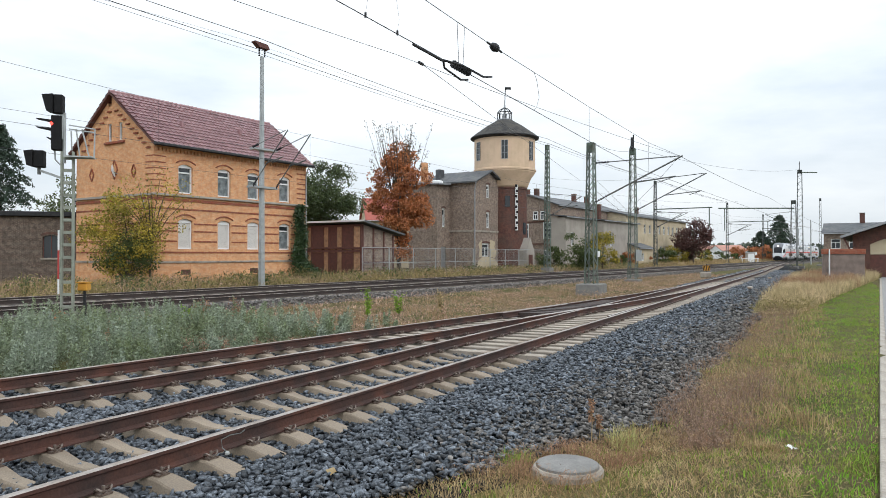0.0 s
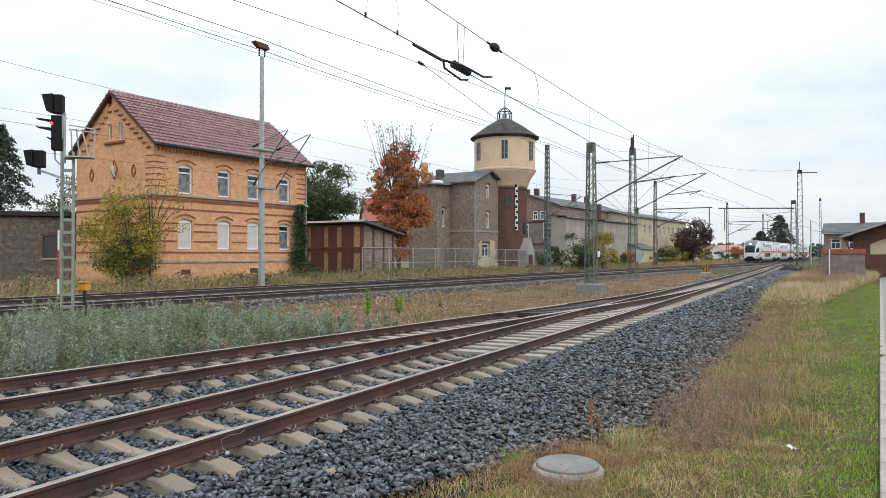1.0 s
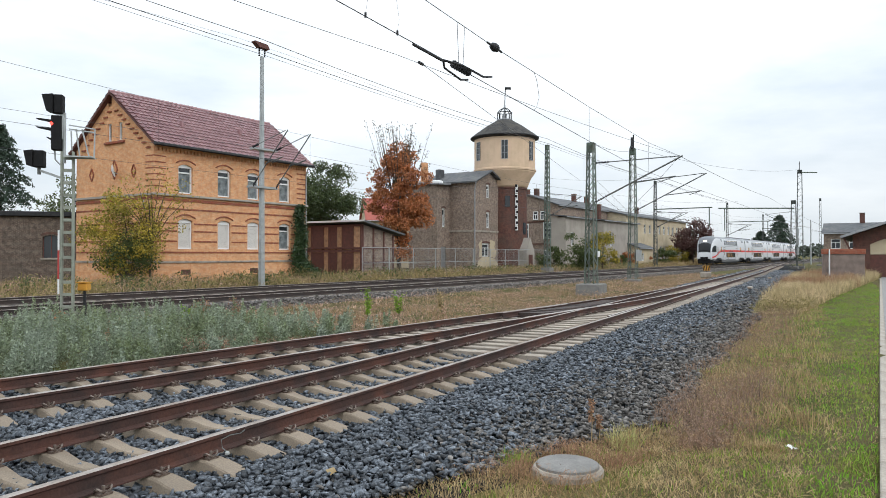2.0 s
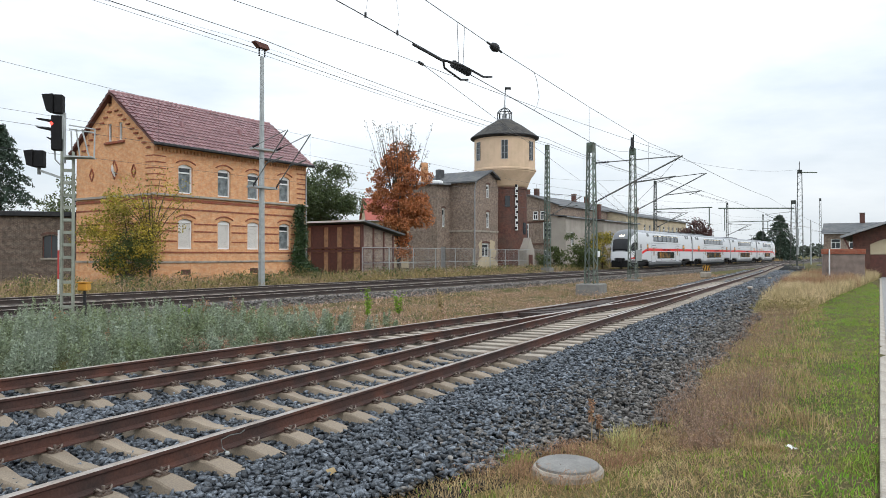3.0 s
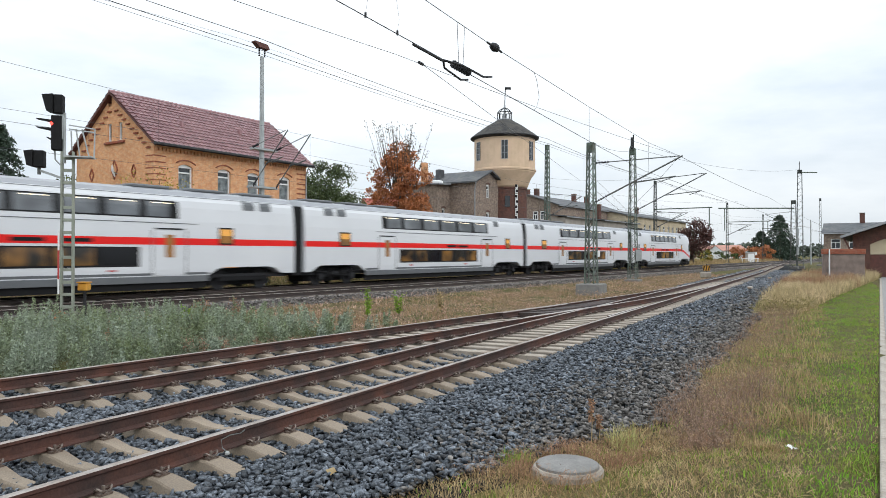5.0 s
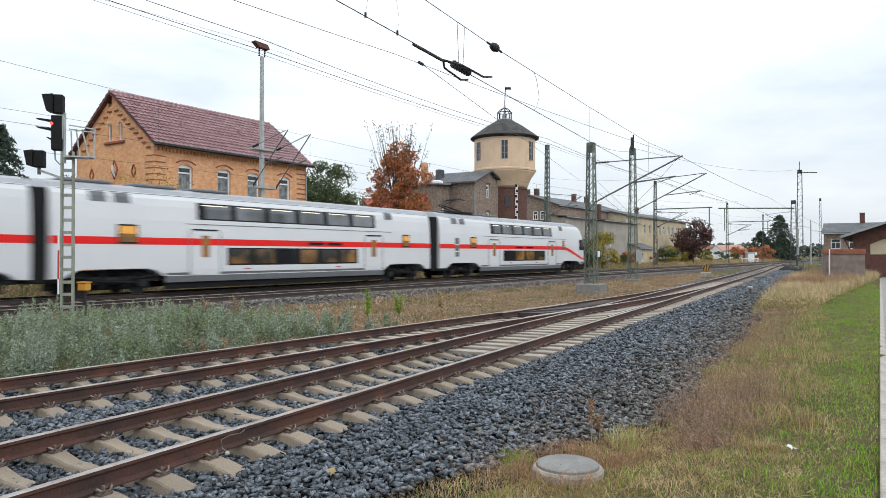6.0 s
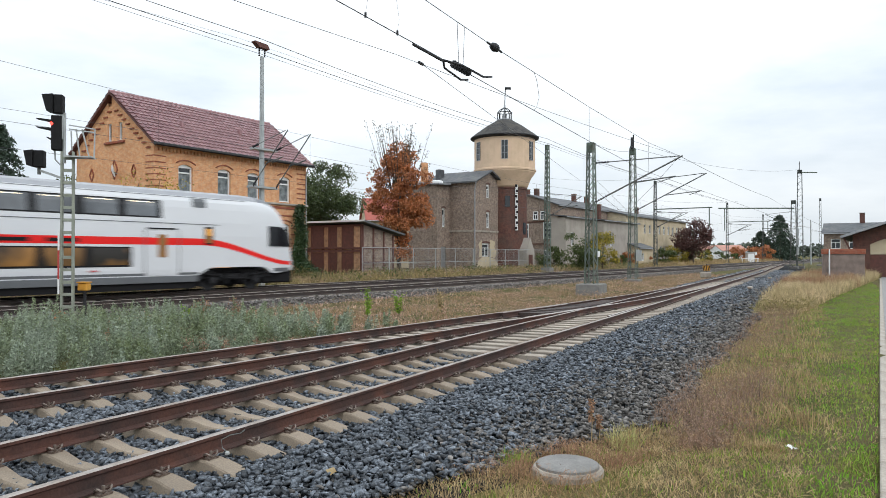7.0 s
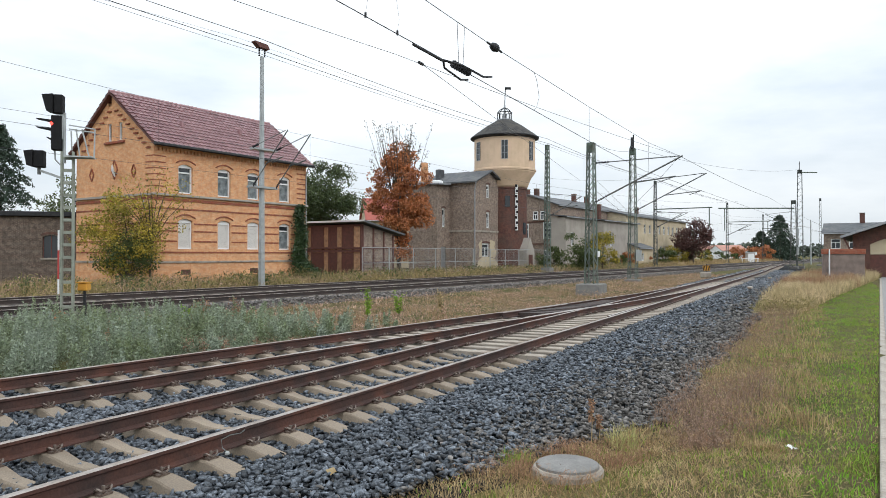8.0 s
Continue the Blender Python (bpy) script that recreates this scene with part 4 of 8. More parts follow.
def window(parent, m, w, h, kind="sash", frame_mat=None, rise=0.0, name="window", label=""):
    """A window in its own space: x across, z up from the sill, y inwards; m is its place in the parent's space."""
    fm = frame_mat or M["white"]
    e = part(name, boxed(-w / 2, w / 2, 0.09, 0.11, 0.0, h - 0.01), M["glass"], parent, label)
    e.matrix_basis = m
    t = 0.095 if w > 0.6 else 0.075
    bm = bmesh.new()
    box(bm, -w / 2, -w / 2 + t, 0.0, 0.085, 0, h)
    box(bm, w / 2 - t, w / 2, 0.0, 0.085, 0, h)
    box(bm, -w / 2 + t, w / 2 - t, 0.0, 0.085, 0, t)
    box(bm, -w / 2 + t, w / 2 - t, 0.0, 0.085, h - t - rise, h)
    if kind in ("sash", "curtain"):
        box(bm, -w / 2 + t, w / 2 - t, 0.005, 0.08, h * 0.69, h * 0.69 + t)
    if kind == "cross":
        box(bm, -w / 2 + t, w / 2 - t, 0.005, 0.08, h * 0.62, h * 0.62 + t * 0.8)
        box(bm, -t * 0.4, t * 0.4, 0.005, 0.08, t, h * 0.62)
    part("frame", bm, fm, e)
    if kind == "curtain":
        bm = bmesh.new()
        n = 28
        a = w / 2 - t - 0.01
        cols = []
        for i in range(n + 1):
            x, d = -a + 2 * a * i / n, 0.07 + 0.012 * math.sin(i * 1.6)
            cols.append([bm.verts.new(q) for q in ((x, d, t + 0.02), (x, d, h * 0.68), (x, 0.088, h * 0.68), (x, 0.088, t + 0.02))])
        for c0, c1 in zip(cols, cols[1:]):
            for q in range(4):
                bm.faces.new((c0[q], c1[q], c1[(q + 1) % 4], c0[(q + 1) % 4]))
        part("curtain", bm, M["curtain"], e, "pale net curtain in folds")
    if kind == "shutter":
        bm = bmesh.new()
        for i in range(int(h / 0.055) - 3):
            box(bm, -w / 2 + t, w / 2 - t, 0.03, 0.055, 0.08 + i * 0.055, 0.08 + i * 0.055 + 0.053)
        part("roller_shutter", bm, M["shutter"], e)
        part("shutter_box", boxed(-w / 2 + 0.03, w / 2 - 0.03, -0.02, 0.08, h - 0.26, h - 0.07, bevel=0.01), M["white"], e)
    part("sill", boxed(-w / 2 - 0.06, w / 2 + 0.06, -0.12, 0.06, -0.07, -0.004, bevel=0.01), M["redbrick"] if kind in ("sash", "curtain", "shutter") else M["concrete"], e)
    return e


def tiled_slope(name, L, run, z_eave, z_ridge, y_eave, parent, material, tw=0.36, th=0.42, flip=1):
    """Interlocking roof tiles as one joined mesh: each tile a curved strip that laps over the one below."""
    slope = math.hypot(run, z_ridge - z_eave)
    rows, cols = int(slope / th), int(L / tw)
    dy, dz = run / slope * flip, (z_ridge - z_eave) / slope
    ny, nzv = -dz * flip, abs(dy)
    prof = [(0.0, 0.0), (0.35, -0.03), (0.62, -0.01), (0.82, 0.055), (1.0, 0.0)]
    i, j = np.meshgrid(np.arange(cols), np.arange(rows), indexing="ij")
    i, j = i.ravel(), j.ravel()
    vs = []
    for along, lift in ((-0.04, 0.085), (-0.04, 0.02), (th, 0.004)):
        for u, h in prof:
            a = j * th + along
            hh = h + lift + 0.004 * rng.normal(size=len(i))
            vs.append(np.stack([i * tw + u * tw, y_eave + dy * a + ny * hh, z_eave + dz * a + nzv * hh], 1))
    v = np.stack(vs, 1).reshape(-1, 3)
    fs = []
    for k in range(4):
        fs.append((k, k + 1, 5 + k + 1, 5 + k))
        fs.append((k, k + 1, 10 + k + 1, 10 + k))
    f = (np.arange(len(i))[:, None, None] * 15 + np.array(fs)[None]).reshape(-1, 4)
    ob = arrays(name, v, f, material, parent, smooth=False)
    return tagged(ob, kind="stuff")


def brick_house():
    L, W, E, R = 13.1, 8.45, 9.2, 12.5
    e = empty("brick_house", pose(-17.6, 42.8, -0.15, 0, 0, 57), "two-storey ochre brick house with a red tiled gable roof", "house")
    xs = (2.28, 5.33, 7.88, 10.86)
    w = 1.06
    holes = [(x - w / 2, x + w / 2, 5.93, 7.78) for x in xs] + [(x - w / 2, x + w / 2, 2.42, 4.33) for x in xs]
    bm = holed_wall(bmesh.new(), L, E, holes, 0.0, 0.36)
    for xa, xb, za, zb in holes:
        arch_piece(bm, xa, xb, zb, 0.16, 0.0, 0.36)
    part("front_wall", bm, M["brick"], e)
    side = bmesh.new()
    gw = [(3.25, 3.68, 9.36, 10.5), (4.42, 4.85, 9.36, 10.5)]
    for ya, yb in ((0.36, 3.25), (3.68, 4.42), (4.85, W)):
        def top(y):
            return E + (R - E) * (1 - abs(y - W / 2) / (W / 2)) - 0.12
        n = 6
        for i in range(n):
            a, b = ya + (yb - ya) * i / n, ya + (yb - ya) * (i + 1) / n
            vs = [side.verts.new(q) for q in ((0, a, 0), (0, b, 0), (0, b, top(b)), (0, a, top(a)), (0.36, a, 0), (0.36, b, 0), (0.36, b, top(b)), (0.36, a, top(a)))]
            for f in ((3, 2, 1, 0), (4, 5, 6, 7), (0, 1, 5, 4), (1, 2, 6, 5), (2, 3, 7, 6), (3, 0, 4, 7)):
                side.faces.new([vs[k] for k in f])
    for ya, yb, za, zb in gw:
        box(side, 0, 0.36, ya, yb, 0, za)
        box(side, 0, 0.36, ya, yb, zb, 11.6)
    bmesh.ops.remove_doubles(side, verts=side.verts, dist=1e-4)
    part("gable_wall", side, M["brick"], e)
    bm = bmesh.new()
    box(bm, L - 0.36, L, 0.36, W, 0, E)
    prism2 = [bm.verts.new(q) for q in ((L - 0.36, 0.36, E), (L - 0.36, W, E), (L - 0.36, W / 2, R - 0.12), (L, 0.36, E), (L, W, E), (L, W / 2, R - 0.12))]
    for f in ((0, 1, 2), (5, 4, 3), (0, 3, 4, 1), (1, 4, 5, 2), (2, 5, 3, 0)):
        bm.faces.new([prism2[k] for k in f])
    box(bm, 0.36, L - 0.36, W - 0.36, W, 0, E)
    part("rear_wall", bm, M["brick"], e)
    part("plinth", boxed(-0.06, L + 0.06, -0.06, -0.004, 0, 1.52), M["brick"], e)
    part("plinth_ledge", boxed(-0.12, L + 0.12, -0.13, -0.004, 1.53, 1.66, bevel=0.02), M["concrete"], e)
    part("plinth", boxed(-0.06, -0.004, -0.004, W, 0, 1.52), M["brick"], e)
    part("plinth_ledge", boxed(-0.12, -0.004, -0.004, W, 1.53, 1.66), M["concrete"], e)
    # string course between the storeys, red bands, dentil frieze
    part("string_course", boxed(-0.14, L + 0.10, -0.16, -0.003, 5.70, 5.84, bevel=0.02), M["greyplaster"], e)
    part("string_course", boxed(-0.14, -0.003, -0.003, W + 0.1, 5.70, 5.84), M["greyplaster"], e)
    for z, t, d in ((5.42, 0.17, 0.05), (4.88, 0.10, 0.03), (3.98, 0.09, 0.025), (3.50, 0.09, 0.025), (2.86, 0.09, 0.025), (2.16, 0.10, 0.03)):
        spans = [(0.0, L)] if not 2.42 < z < 4.4 else [(0.0, xs[0] - 0.62)] + [(a + 0.62, b - 0.62) for a, b in zip(xs, xs[1:])] + [(xs[3] + 0.62, L)]
        for a, b in spans:
            part("red_band", boxed(a - (d if a == 0 else 0), b, -d, -0.002, z, z + t), M["redbrick"], e, "red brick band")
        part("red_band", boxed(-d, -0.002, -0.001, W, z, z + t), M["redbrick"], e, "red brick band")
    for z in (6.25, 6.62, 6.98, 7.35, 7.72, 8.1):
        part("quoin_band", boxed(-0.02, 0.85, -0.022, -0.002, z, z + 0.07), M["redbrick"], e, "red brick band")
        part("quoin_band", boxed(L - 1.0, L + 0.03, -0.03, -0.002, z, z + 0.08), M["redbrick"], e, "red brick band")
        part("quoin_band", boxed(-0.022, -0.002, 0.0, 0.8, z, z + 0.07), M["redbrick"], e, "red brick band")
    bm = bmesh.new()
    x = 0.05
    while x < L - 0.1:
        box(bm, x, x + 0.13, -0.10, -0.002, 8.46, 8.66)
        x += 0.26
    box(bm, 0, L, -0.12, -0.002, 8.662, 8.76)
    box(bm, 0, L, -0.18, -0.002, 8.764, 8.9)
    part("dentil_frieze", bm, M["brick"], e)
    # arches over the windows
    for x in xs:
        for zt in (7.78, 4.33):
            bm = hood(bmesh.new(), x - 0.72, x + 0.72, zt + 0.24, 0.22, -0.07, -0.002, 0.07)
            part("window_arch", bm, M["redbrick"], e)
            bm = hood(bmesh.new(), x - 0.58, x + 0.58, zt + 0.05, 0.2, -0.015, -0.002, 0.18)
            part("window_arch", bm, M["brick"], e)
    for k, x in enumerate(xs):
        window(e, pose(x, 0.12, 5.93), w, 1.85, "curtain", rise=0.12)
        window(e, pose(x, 0.12, 2.42), w, 1.91, "shutter" if k < 3 else "curtain", rise=0.12, label="window with its grey roller shutter closed" if k < 3 else "")
    for ya, yb, za, zb in gw:
        window(e, pose((0.1), (ya + yb) / 2, za, 0, 0, -90), yb - ya, zb - za, "plain")
    part("gable_sill", boxed(-0.14, -0.003, 2.95, 5.1, 9.14, 9.3, bevel=0.02), M["redbrick"], e)
    # corbel steps along the gable and diamonds
    for k in range(9):
        u = 0.5 + k * 0.42
        z = E + (R - E) * (u / (W / 2)) - 1.0
        for y in (u, W - u):
            part("corbel", boxed(-0.09, -0.003, y - 0.2, y + 0.2, z, z + 0.09), M["redbrick"], e)
    for y, z, r in ((2.0, 7.3, 0.42), (4.05, 7.5, 0.62), (6.6, 7.3, 0.42)):
        bm = bmesh.new()
        for a in range(4):
            p0 = (-0.03, y + r * 0.55 * math.cos(a * math.pi / 2), z + r * math.sin(a * math.pi / 2))
            p1 = (-0.03, y + r * 0.55 * math.cos((a + 1) * math.pi / 2), z + r * math.sin((a + 1) * math.pi / 2))
            bar(bm, p0, p1, 0.07, 0.05)
        part("diamond_ornament", bm, M["redbrick"], e)
    # roof
    ov, ve = 0.45, 0.3
    k = (R - E) / (W / 2)
    for sgn in (1, -1):
        bm = bmesh.new()
        ya, yb = (-ov, W / 2) if sgn == 1 else (W + ov, W / 2)
        za, zb = E - ov * k, R
        vs = [bm.verts.new(q) for q in ((-ve, ya, za), (L + ve, ya, za), (L + ve, yb, zb), (-ve, yb, zb), (-ve, ya, za - 0.16), (L + ve, ya, za - 0.16), (L + ve, yb, zb - 0.16), (-ve, yb, zb - 0.16))]
        for f in ((0, 1, 2, 3), (7, 6, 5, 4), (4, 5, 1, 0), (5, 6, 2, 1), (6, 7, 3, 2), (7, 4, 0, 3)):
            bm.faces.new([vs[q] for q in f])
        part("roof", bm, M["darkwood"], e)
    t = tiled_slope("roof_tiles", L + 2 * ve, W / 2 + ov, E - ov * k + 0.01, R + 0.01, -ov, e, M["tile"])
    t.location.x = -ve
    t = tiled_slope("roof_tiles", L + 2 * ve, W / 2 + ov, E - ov * k + 0.01, R + 0.01, W + ov, e, M["tile"], flip=-1)
    t.location.x = -ve
    bm = bmesh.new()
    x = -ve
    while x < L + ve - 0.2:
        rod(bm, [(x, W / 2, R - 0.02), (x + 0.36, W / 2, R + 0.0)], 0.13, 8, 0.15)
        x += 0.33
    part("ridge_tiles", bm, M["tile"], e)
    part("gutter", rod(bmesh.new(), [(-ve, -ov - 0.07, E - ov * k - 0.06), (L + ve, -ov - 0.07, E - ov * k - 0.06)], 0.11, 8), M["dark"], e)
    part("downpipe", rod(bmesh.new(), [(L - 0.12, -ov, E - ov * k - 0.1), (L - 0.12, -0.12, E - 1.0), (L - 0.12, -0.12, 0.3)], 0.05, 8), M["tin"], e)
    for x, y in ((3.1, 1.6), (8.2, 1.9)):
        z = E + y * k
        part("roof_vent", boxed(x, x + 0.2, y - 0.1, y + 0.15, z - 0.1, z + 0.42, bevel=0.02), M["tile"], e)
    for x in xs[::2]:
        part("cellar_window", boxed(x - 0.35, x + 0.35, -0.066, -0.058, 0.78, 1.12), M["darkbrick"], e)
    for y, z, r in ((3.7, 7.35, 0.42), (0.45, 5.05, 0.34)):
        d = part("satellite_dish", lathe(bmesh.new(), [(0.02, -0.02), (r * 0.6, 0.02), (r, 0.1), (r, 0.12), (r * 0.6, 0.045), (0.02, 0.005)], 24), M["white"] if r > 0.4 else M["galv"], e, "grey satellite dish")
        d.matrix_basis = pose(-0.42, y, z, 0, 78, -38)
        part("dish_arm", rod(bmesh.new(), [(-0.4, y, z), (0, y, z - 0.15)], 0.025, 6), M["galv"], e)
    return e


brick_house()


def water_tower():
    e = empty("water_tower", pose(7.45, 85.0, -0.1), "round water tower with dark brick shaft and cream tank", "water tower")
    part("shaft", lathe(bmesh.new(), [(2.75, 0), (2.72, 0.4), (2.62, 9.7), (2.7, 9.75), (2.72, 9.95)], 40), M["darkbrick"], e, smooth=False)
    part("flare", lathe(bmesh.new(), [(2.68, 9.95), (2.8, 10.2), (3.1, 11.0), (3.62, 11.75), (3.68, 11.9)], 48), M["plaster"], e, smooth=True)
    part("tank", lathe(bmesh.new(), [(3.66, 11.9), (3.76, 11.95), (3.76, 12.15), (3.66, 12.2), (3.66, 15.9)], 48), M["plaster"], e)
    part("eaves", lathe(bmesh.new(), [(3.66, 15.75), (4.1, 15.9), (4.14, 16.0), (4.1, 16.06), (3.6, 16.3)], 48), M["dark"], e)
    part("roof", lathe(bmesh.new(), [(4.12, 16.06), (3.2, 16.75), (2.2, 17.45), (1.2, 18.05), (0.95, 18.2)], 24), M["towerfelt"], e)
    part("lantern_base", lathe(bmesh.new(), [(0.95, 18.15), (0.95, 18.3), (0.2, 18.35)], 16), M["tin"], e)
    for k in range(8):
        a = k * math.pi / 4
        part("lantern_post", bar(bmesh.new(), (0.85 * math.cos(a), 0.85 * math.sin(a), 18.3), (0.85 * math.cos(a), 0.85 * math.sin(a), 19.15), 0.09), M["dark"], e)
    for k in range(8):
        a, c = k * math.pi / 4, (k + 1) * math.pi / 4
        part("lantern_rail", bar(bmesh.new(), (0.88 * math.cos(a), 0.88 * math.sin(a), 19.15), (0.88 * math.cos(c), 0.88 * math.sin(c), 19.15), 0.08), M["dark"], e)
        part("lantern_rib", rod(bmesh.new(), [(0.85 * math.cos(a), 0.85 * math.sin(a), 19.15), (0.5 * math.cos(a), 0.5 * math.sin(a), 19.55), (0.08 * math.cos(a), 0.08 * math.sin(a), 19.75)], 0.035, 5), M["dark"], e)
    part("lantern_core", lathe(bmesh.new(), [(0.3, 18.3), (0.3, 18.9), (0.12, 19.0), (0.1, 20.1)], 12), M["tin"], e)
    part("vane_pole", rod(bmesh.new(), [(0, 0, 19.8), (0.1, 0, 22.3)], 0.05, 6), M["dark"], e)
    part("weather_vane", boxed(0.1, 0.75, -0.02, 0.02, 21.95, 22.25), M["dark"], e)
    for a in (-95, -152, -38, 25):
        r = radians(a)
        m = Matrix.Rotation(r + math.pi / 2, 4, "Z") @ Matrix.Translation((0, -3.71, 13.1))
        w = part("window", boxed(-0.36, 0.36, 0.0, 0.12, 0, 2.2), M["glass"], e, "tall dark tank window")
        w.matrix_basis = m
        bm = bmesh.new()
        for x in (-0.38, -0.02, 0.34):
            box(bm, x, x + 0.045, -0.03, 0.0, 0, 2.2)
        for z in (0, 0.72, 1.45, 2.16):
            box(bm, -0.34, 0.34, -0.025, -0.002, z, z + 0.04)
        part("frame", bm, M["tin"], w)
    # level gauge
    for k in range(9):
        g = part("gauge_plate", boxed(-0.16, 0.16, -0.05, 0.0, 0, 0.58), M["white"], e, "white gauge board")
        g.matrix_basis = Matrix.Rotation(radians(-65 + 90), 4, "Z") @ Matrix.Translation((0.0, -2.74, 4.85 + k * 0.62))
        g = part("gauge_plate", boxed(-0.08 if k % 2 else -0.2, 0.2 if k % 2 else 0.08, -0.07, -0.052, 0.12, 0.44), M["black"], e, "black gauge mark")
        g.matrix_basis = Matrix.Rotation(radians(-65 + 90), 4, "Z") @ Matrix.Translation((0.0, -2.74, 4.85 + k * 0.62))
    for a, z, h in ((-35, 4.4, 1.4), (-88, 7.6, 1.3)):
        w = part("window", boxed(-0.28, 0.28, -0.03, 0.1, 0, h), M["glass"], e)
        w.matrix_basis = Matrix.Rotation(radians(a + 90), 4, "Z") @ Matrix.Translation((0, -2.7, z))
    p = part("porch", prism(bmesh.new(), [(-0.9, 0), (0.9, 0), (0.9, 2.4), (0, 4.0), (-0.9, 2.4)], -0.9, 0.6), M["greyplaster"], e, "plastered gabled entrance porch")
    p.matrix_basis = Matrix.Rotation(radians(-38 + 90), 4, "Z") @ Matrix.Translation((0, -2.7, 0))
    d = part("door", boxed(-0.42, 0.42, -0.94, -0.9, 0, 2.0), M["darkwood"], e)
    d.matrix_basis = p.matrix_basis.copy()


water_tower()


def keeper_house():
    """The sooty brick building before the water tower: a tall gabled wing and a rear block set back beside it."""
    e = empty("sooty_brick_house", pose(3.5, 78.0, -0.1, 0, 0, 57), "tall sooty brick house with a shallow grey roof", "house")
    L, H, A, B = 6.4, 10.1, 11.45, 3.3
    wins = [(2.65, 3.35, 8.5, 10.0), (2.65, 3.35, 5.05, 6.85), (1.7, 3.3, 1.8, 3.3)]
    bm = holed_wall(bmesh.new(), L, H, wins, 0, 0.3)
    prism(bm, [(0, H), (L, H), (L / 2, A)], 0, 0.3)
    part("gable_wall", bm, M["greybrick"], e)
    bm = boxed(0, 0.3, 0.3, 6.6, 0, H)
    box(bm, L - 0.3, L, 0.3, 6.6, 0, H)
    box(bm, 0.3, L - 0.3, 6.3, 6.6, 0, H)
    prism(bm, [(0, H), (L, H), (L / 2, A)], 6.3, 6.6)
    part("side_wall", bm, M["greybrick"], e)
    part("ledge", boxed(-0.07, -0.003, -0.03, B, 4.55, 4.75), M["concrete"], e)
    part("ledge", boxed(-0.03, L + 0.03, -0.07, -0.003, 4.55, 4.75), M["concrete"], e)
    for x0, x1, z0, z1 in wins:
        window(e, pose((x0 + x1) / 2, 0.1, z0), x1 - x0, z1 - z0, "cross", rise=0.08)
        part("window_arch", hood(bmesh.new(), x0 - 0.15, x1 + 0.15, z1 + 0.08, 0.12, -0.03, -0.002, 0.16), M["darkbrick"], e)
    for poly in ([(0.3, 0.2), (5.7, 0.2), (5.4, 0.9), (4.6, 1.5), (3.4, 1.72), (1.6, 1.72), (0.8, 1.3)], [(3.45, 1.75), (4.7, 1.6), (5.0, 2.3), (4.5, 2.9), (4.7, 3.5), (3.45, 3.7)], [(1.55, 1.75), (0.95, 1.7), (1.1, 2.6), (0.8, 3.2), (1.55, 3.6)]):
        part("plaster_patch", prism(bmesh.new(), poly[::-1], -0.02, -0.003), M["creamplaster"], e, "flaking pale plaster")
    # rear block
    bm = holed_wall(bmesh.new(), 2.5, 9.8, [(-1.55, -0.9, 5.1, 7.2), (-1.75, -0.7, 0.0, 2.9)], B, B + 0.3, x0=-2.5)
    box(bm, -2.5, -2.2, B + 0.3, 7.2, 0, 9.8)
    box(bm, -2.2, 0, 6.9, 7.2, 0, 9.8)
    part("rear_wall", bm, M["greybrick"], e)
    window(e, pose(-1.225, B + 0.1, 5.1), 0.65, 2.1, "cross", rise=0.1)
    part("window_arch", hood(bmesh.new(), -1.7, -0.75, 7.28, 0.14, B - 0.03, B - 0.002, 0.16), M["darkbrick"], e)
    part("door", boxed(-1.75, -0.7, B + 0.1, B + 0.16, 0, 2.9), M["tin"], e, "grey metal door")
    for x0, x1, y0, y1 in ((-0.4, L + 0.4, -0.5, 7.0),):
        for sgn in (0, 1):
            bm = bmesh.new()
            xa = x0 if sgn == 0 else x1
            k = (A - H) / (L / 2)
            vs = [bm.verts.new(q) for q in ((xa, y0, H + 0.06 - 0.4 * k), (L / 2, y0, A + 0.06), (L / 2, y1, A + 0.06), (xa, y1, H + 0.06 - 0.4 * k))]
            up = [bm.verts.new(v.co + Vector((0, 0, 0.17))) for v in vs]
            bm.faces.new(vs)
            bm.faces.new(up[::-1])
            for i in range(4):
                bm.faces.new((vs[i], vs[(i + 1) % 4], up[(i + 1) % 4], up[i]))
            bmesh.ops.recalc_face_normals(bm, faces=bm.faces)
            part("wing_roof", bm, M["slate"], e)
    bm = bmesh.new()
    vs = [bm.verts.new(q) for q in ((-2.9, B - 0.5, 9.7), (-0.42, B - 0.5, 9.85), (-0.42, 7.6, 10.25), (-2.9, 7.6, 10.05))]
    lo = [bm.verts.new(v.co + Vector((0, 0, 0.18))) for v in vs]
    bm.faces.new(vs[::-1])
    bm.faces.new(lo)
    for i in range(4):
        bm.faces.new((vs[i], vs[(i + 1) % 4], lo[(i + 1) % 4], lo[i]))
    part("rear_roof", bm, M["tin"], e)
    part("skylight", boxed(-2.3, -1.2, 3.3, 4.3, 9.9, 10.28, bevel=0.1), M["white"], e)
    part("chimney", boxed(-2.6, -1.95, 4.9, 5.5, 9.9, 12.3, bevel=0.02), M["brick"], e)
    part("chimney_cap", boxed(0.9, 1.9, 5.2, 5.8, 10.5, 11.9, bevel=0.03), M["slate"], e)
    part("downpipe", rod(bmesh.new(), [(-0.35, -0.4, 10.0), (-0.12, -0.1, 9.2), (-0.12, -0.1, 0.1)], 0.07, 8), M["tin"], e)


keeper_house()


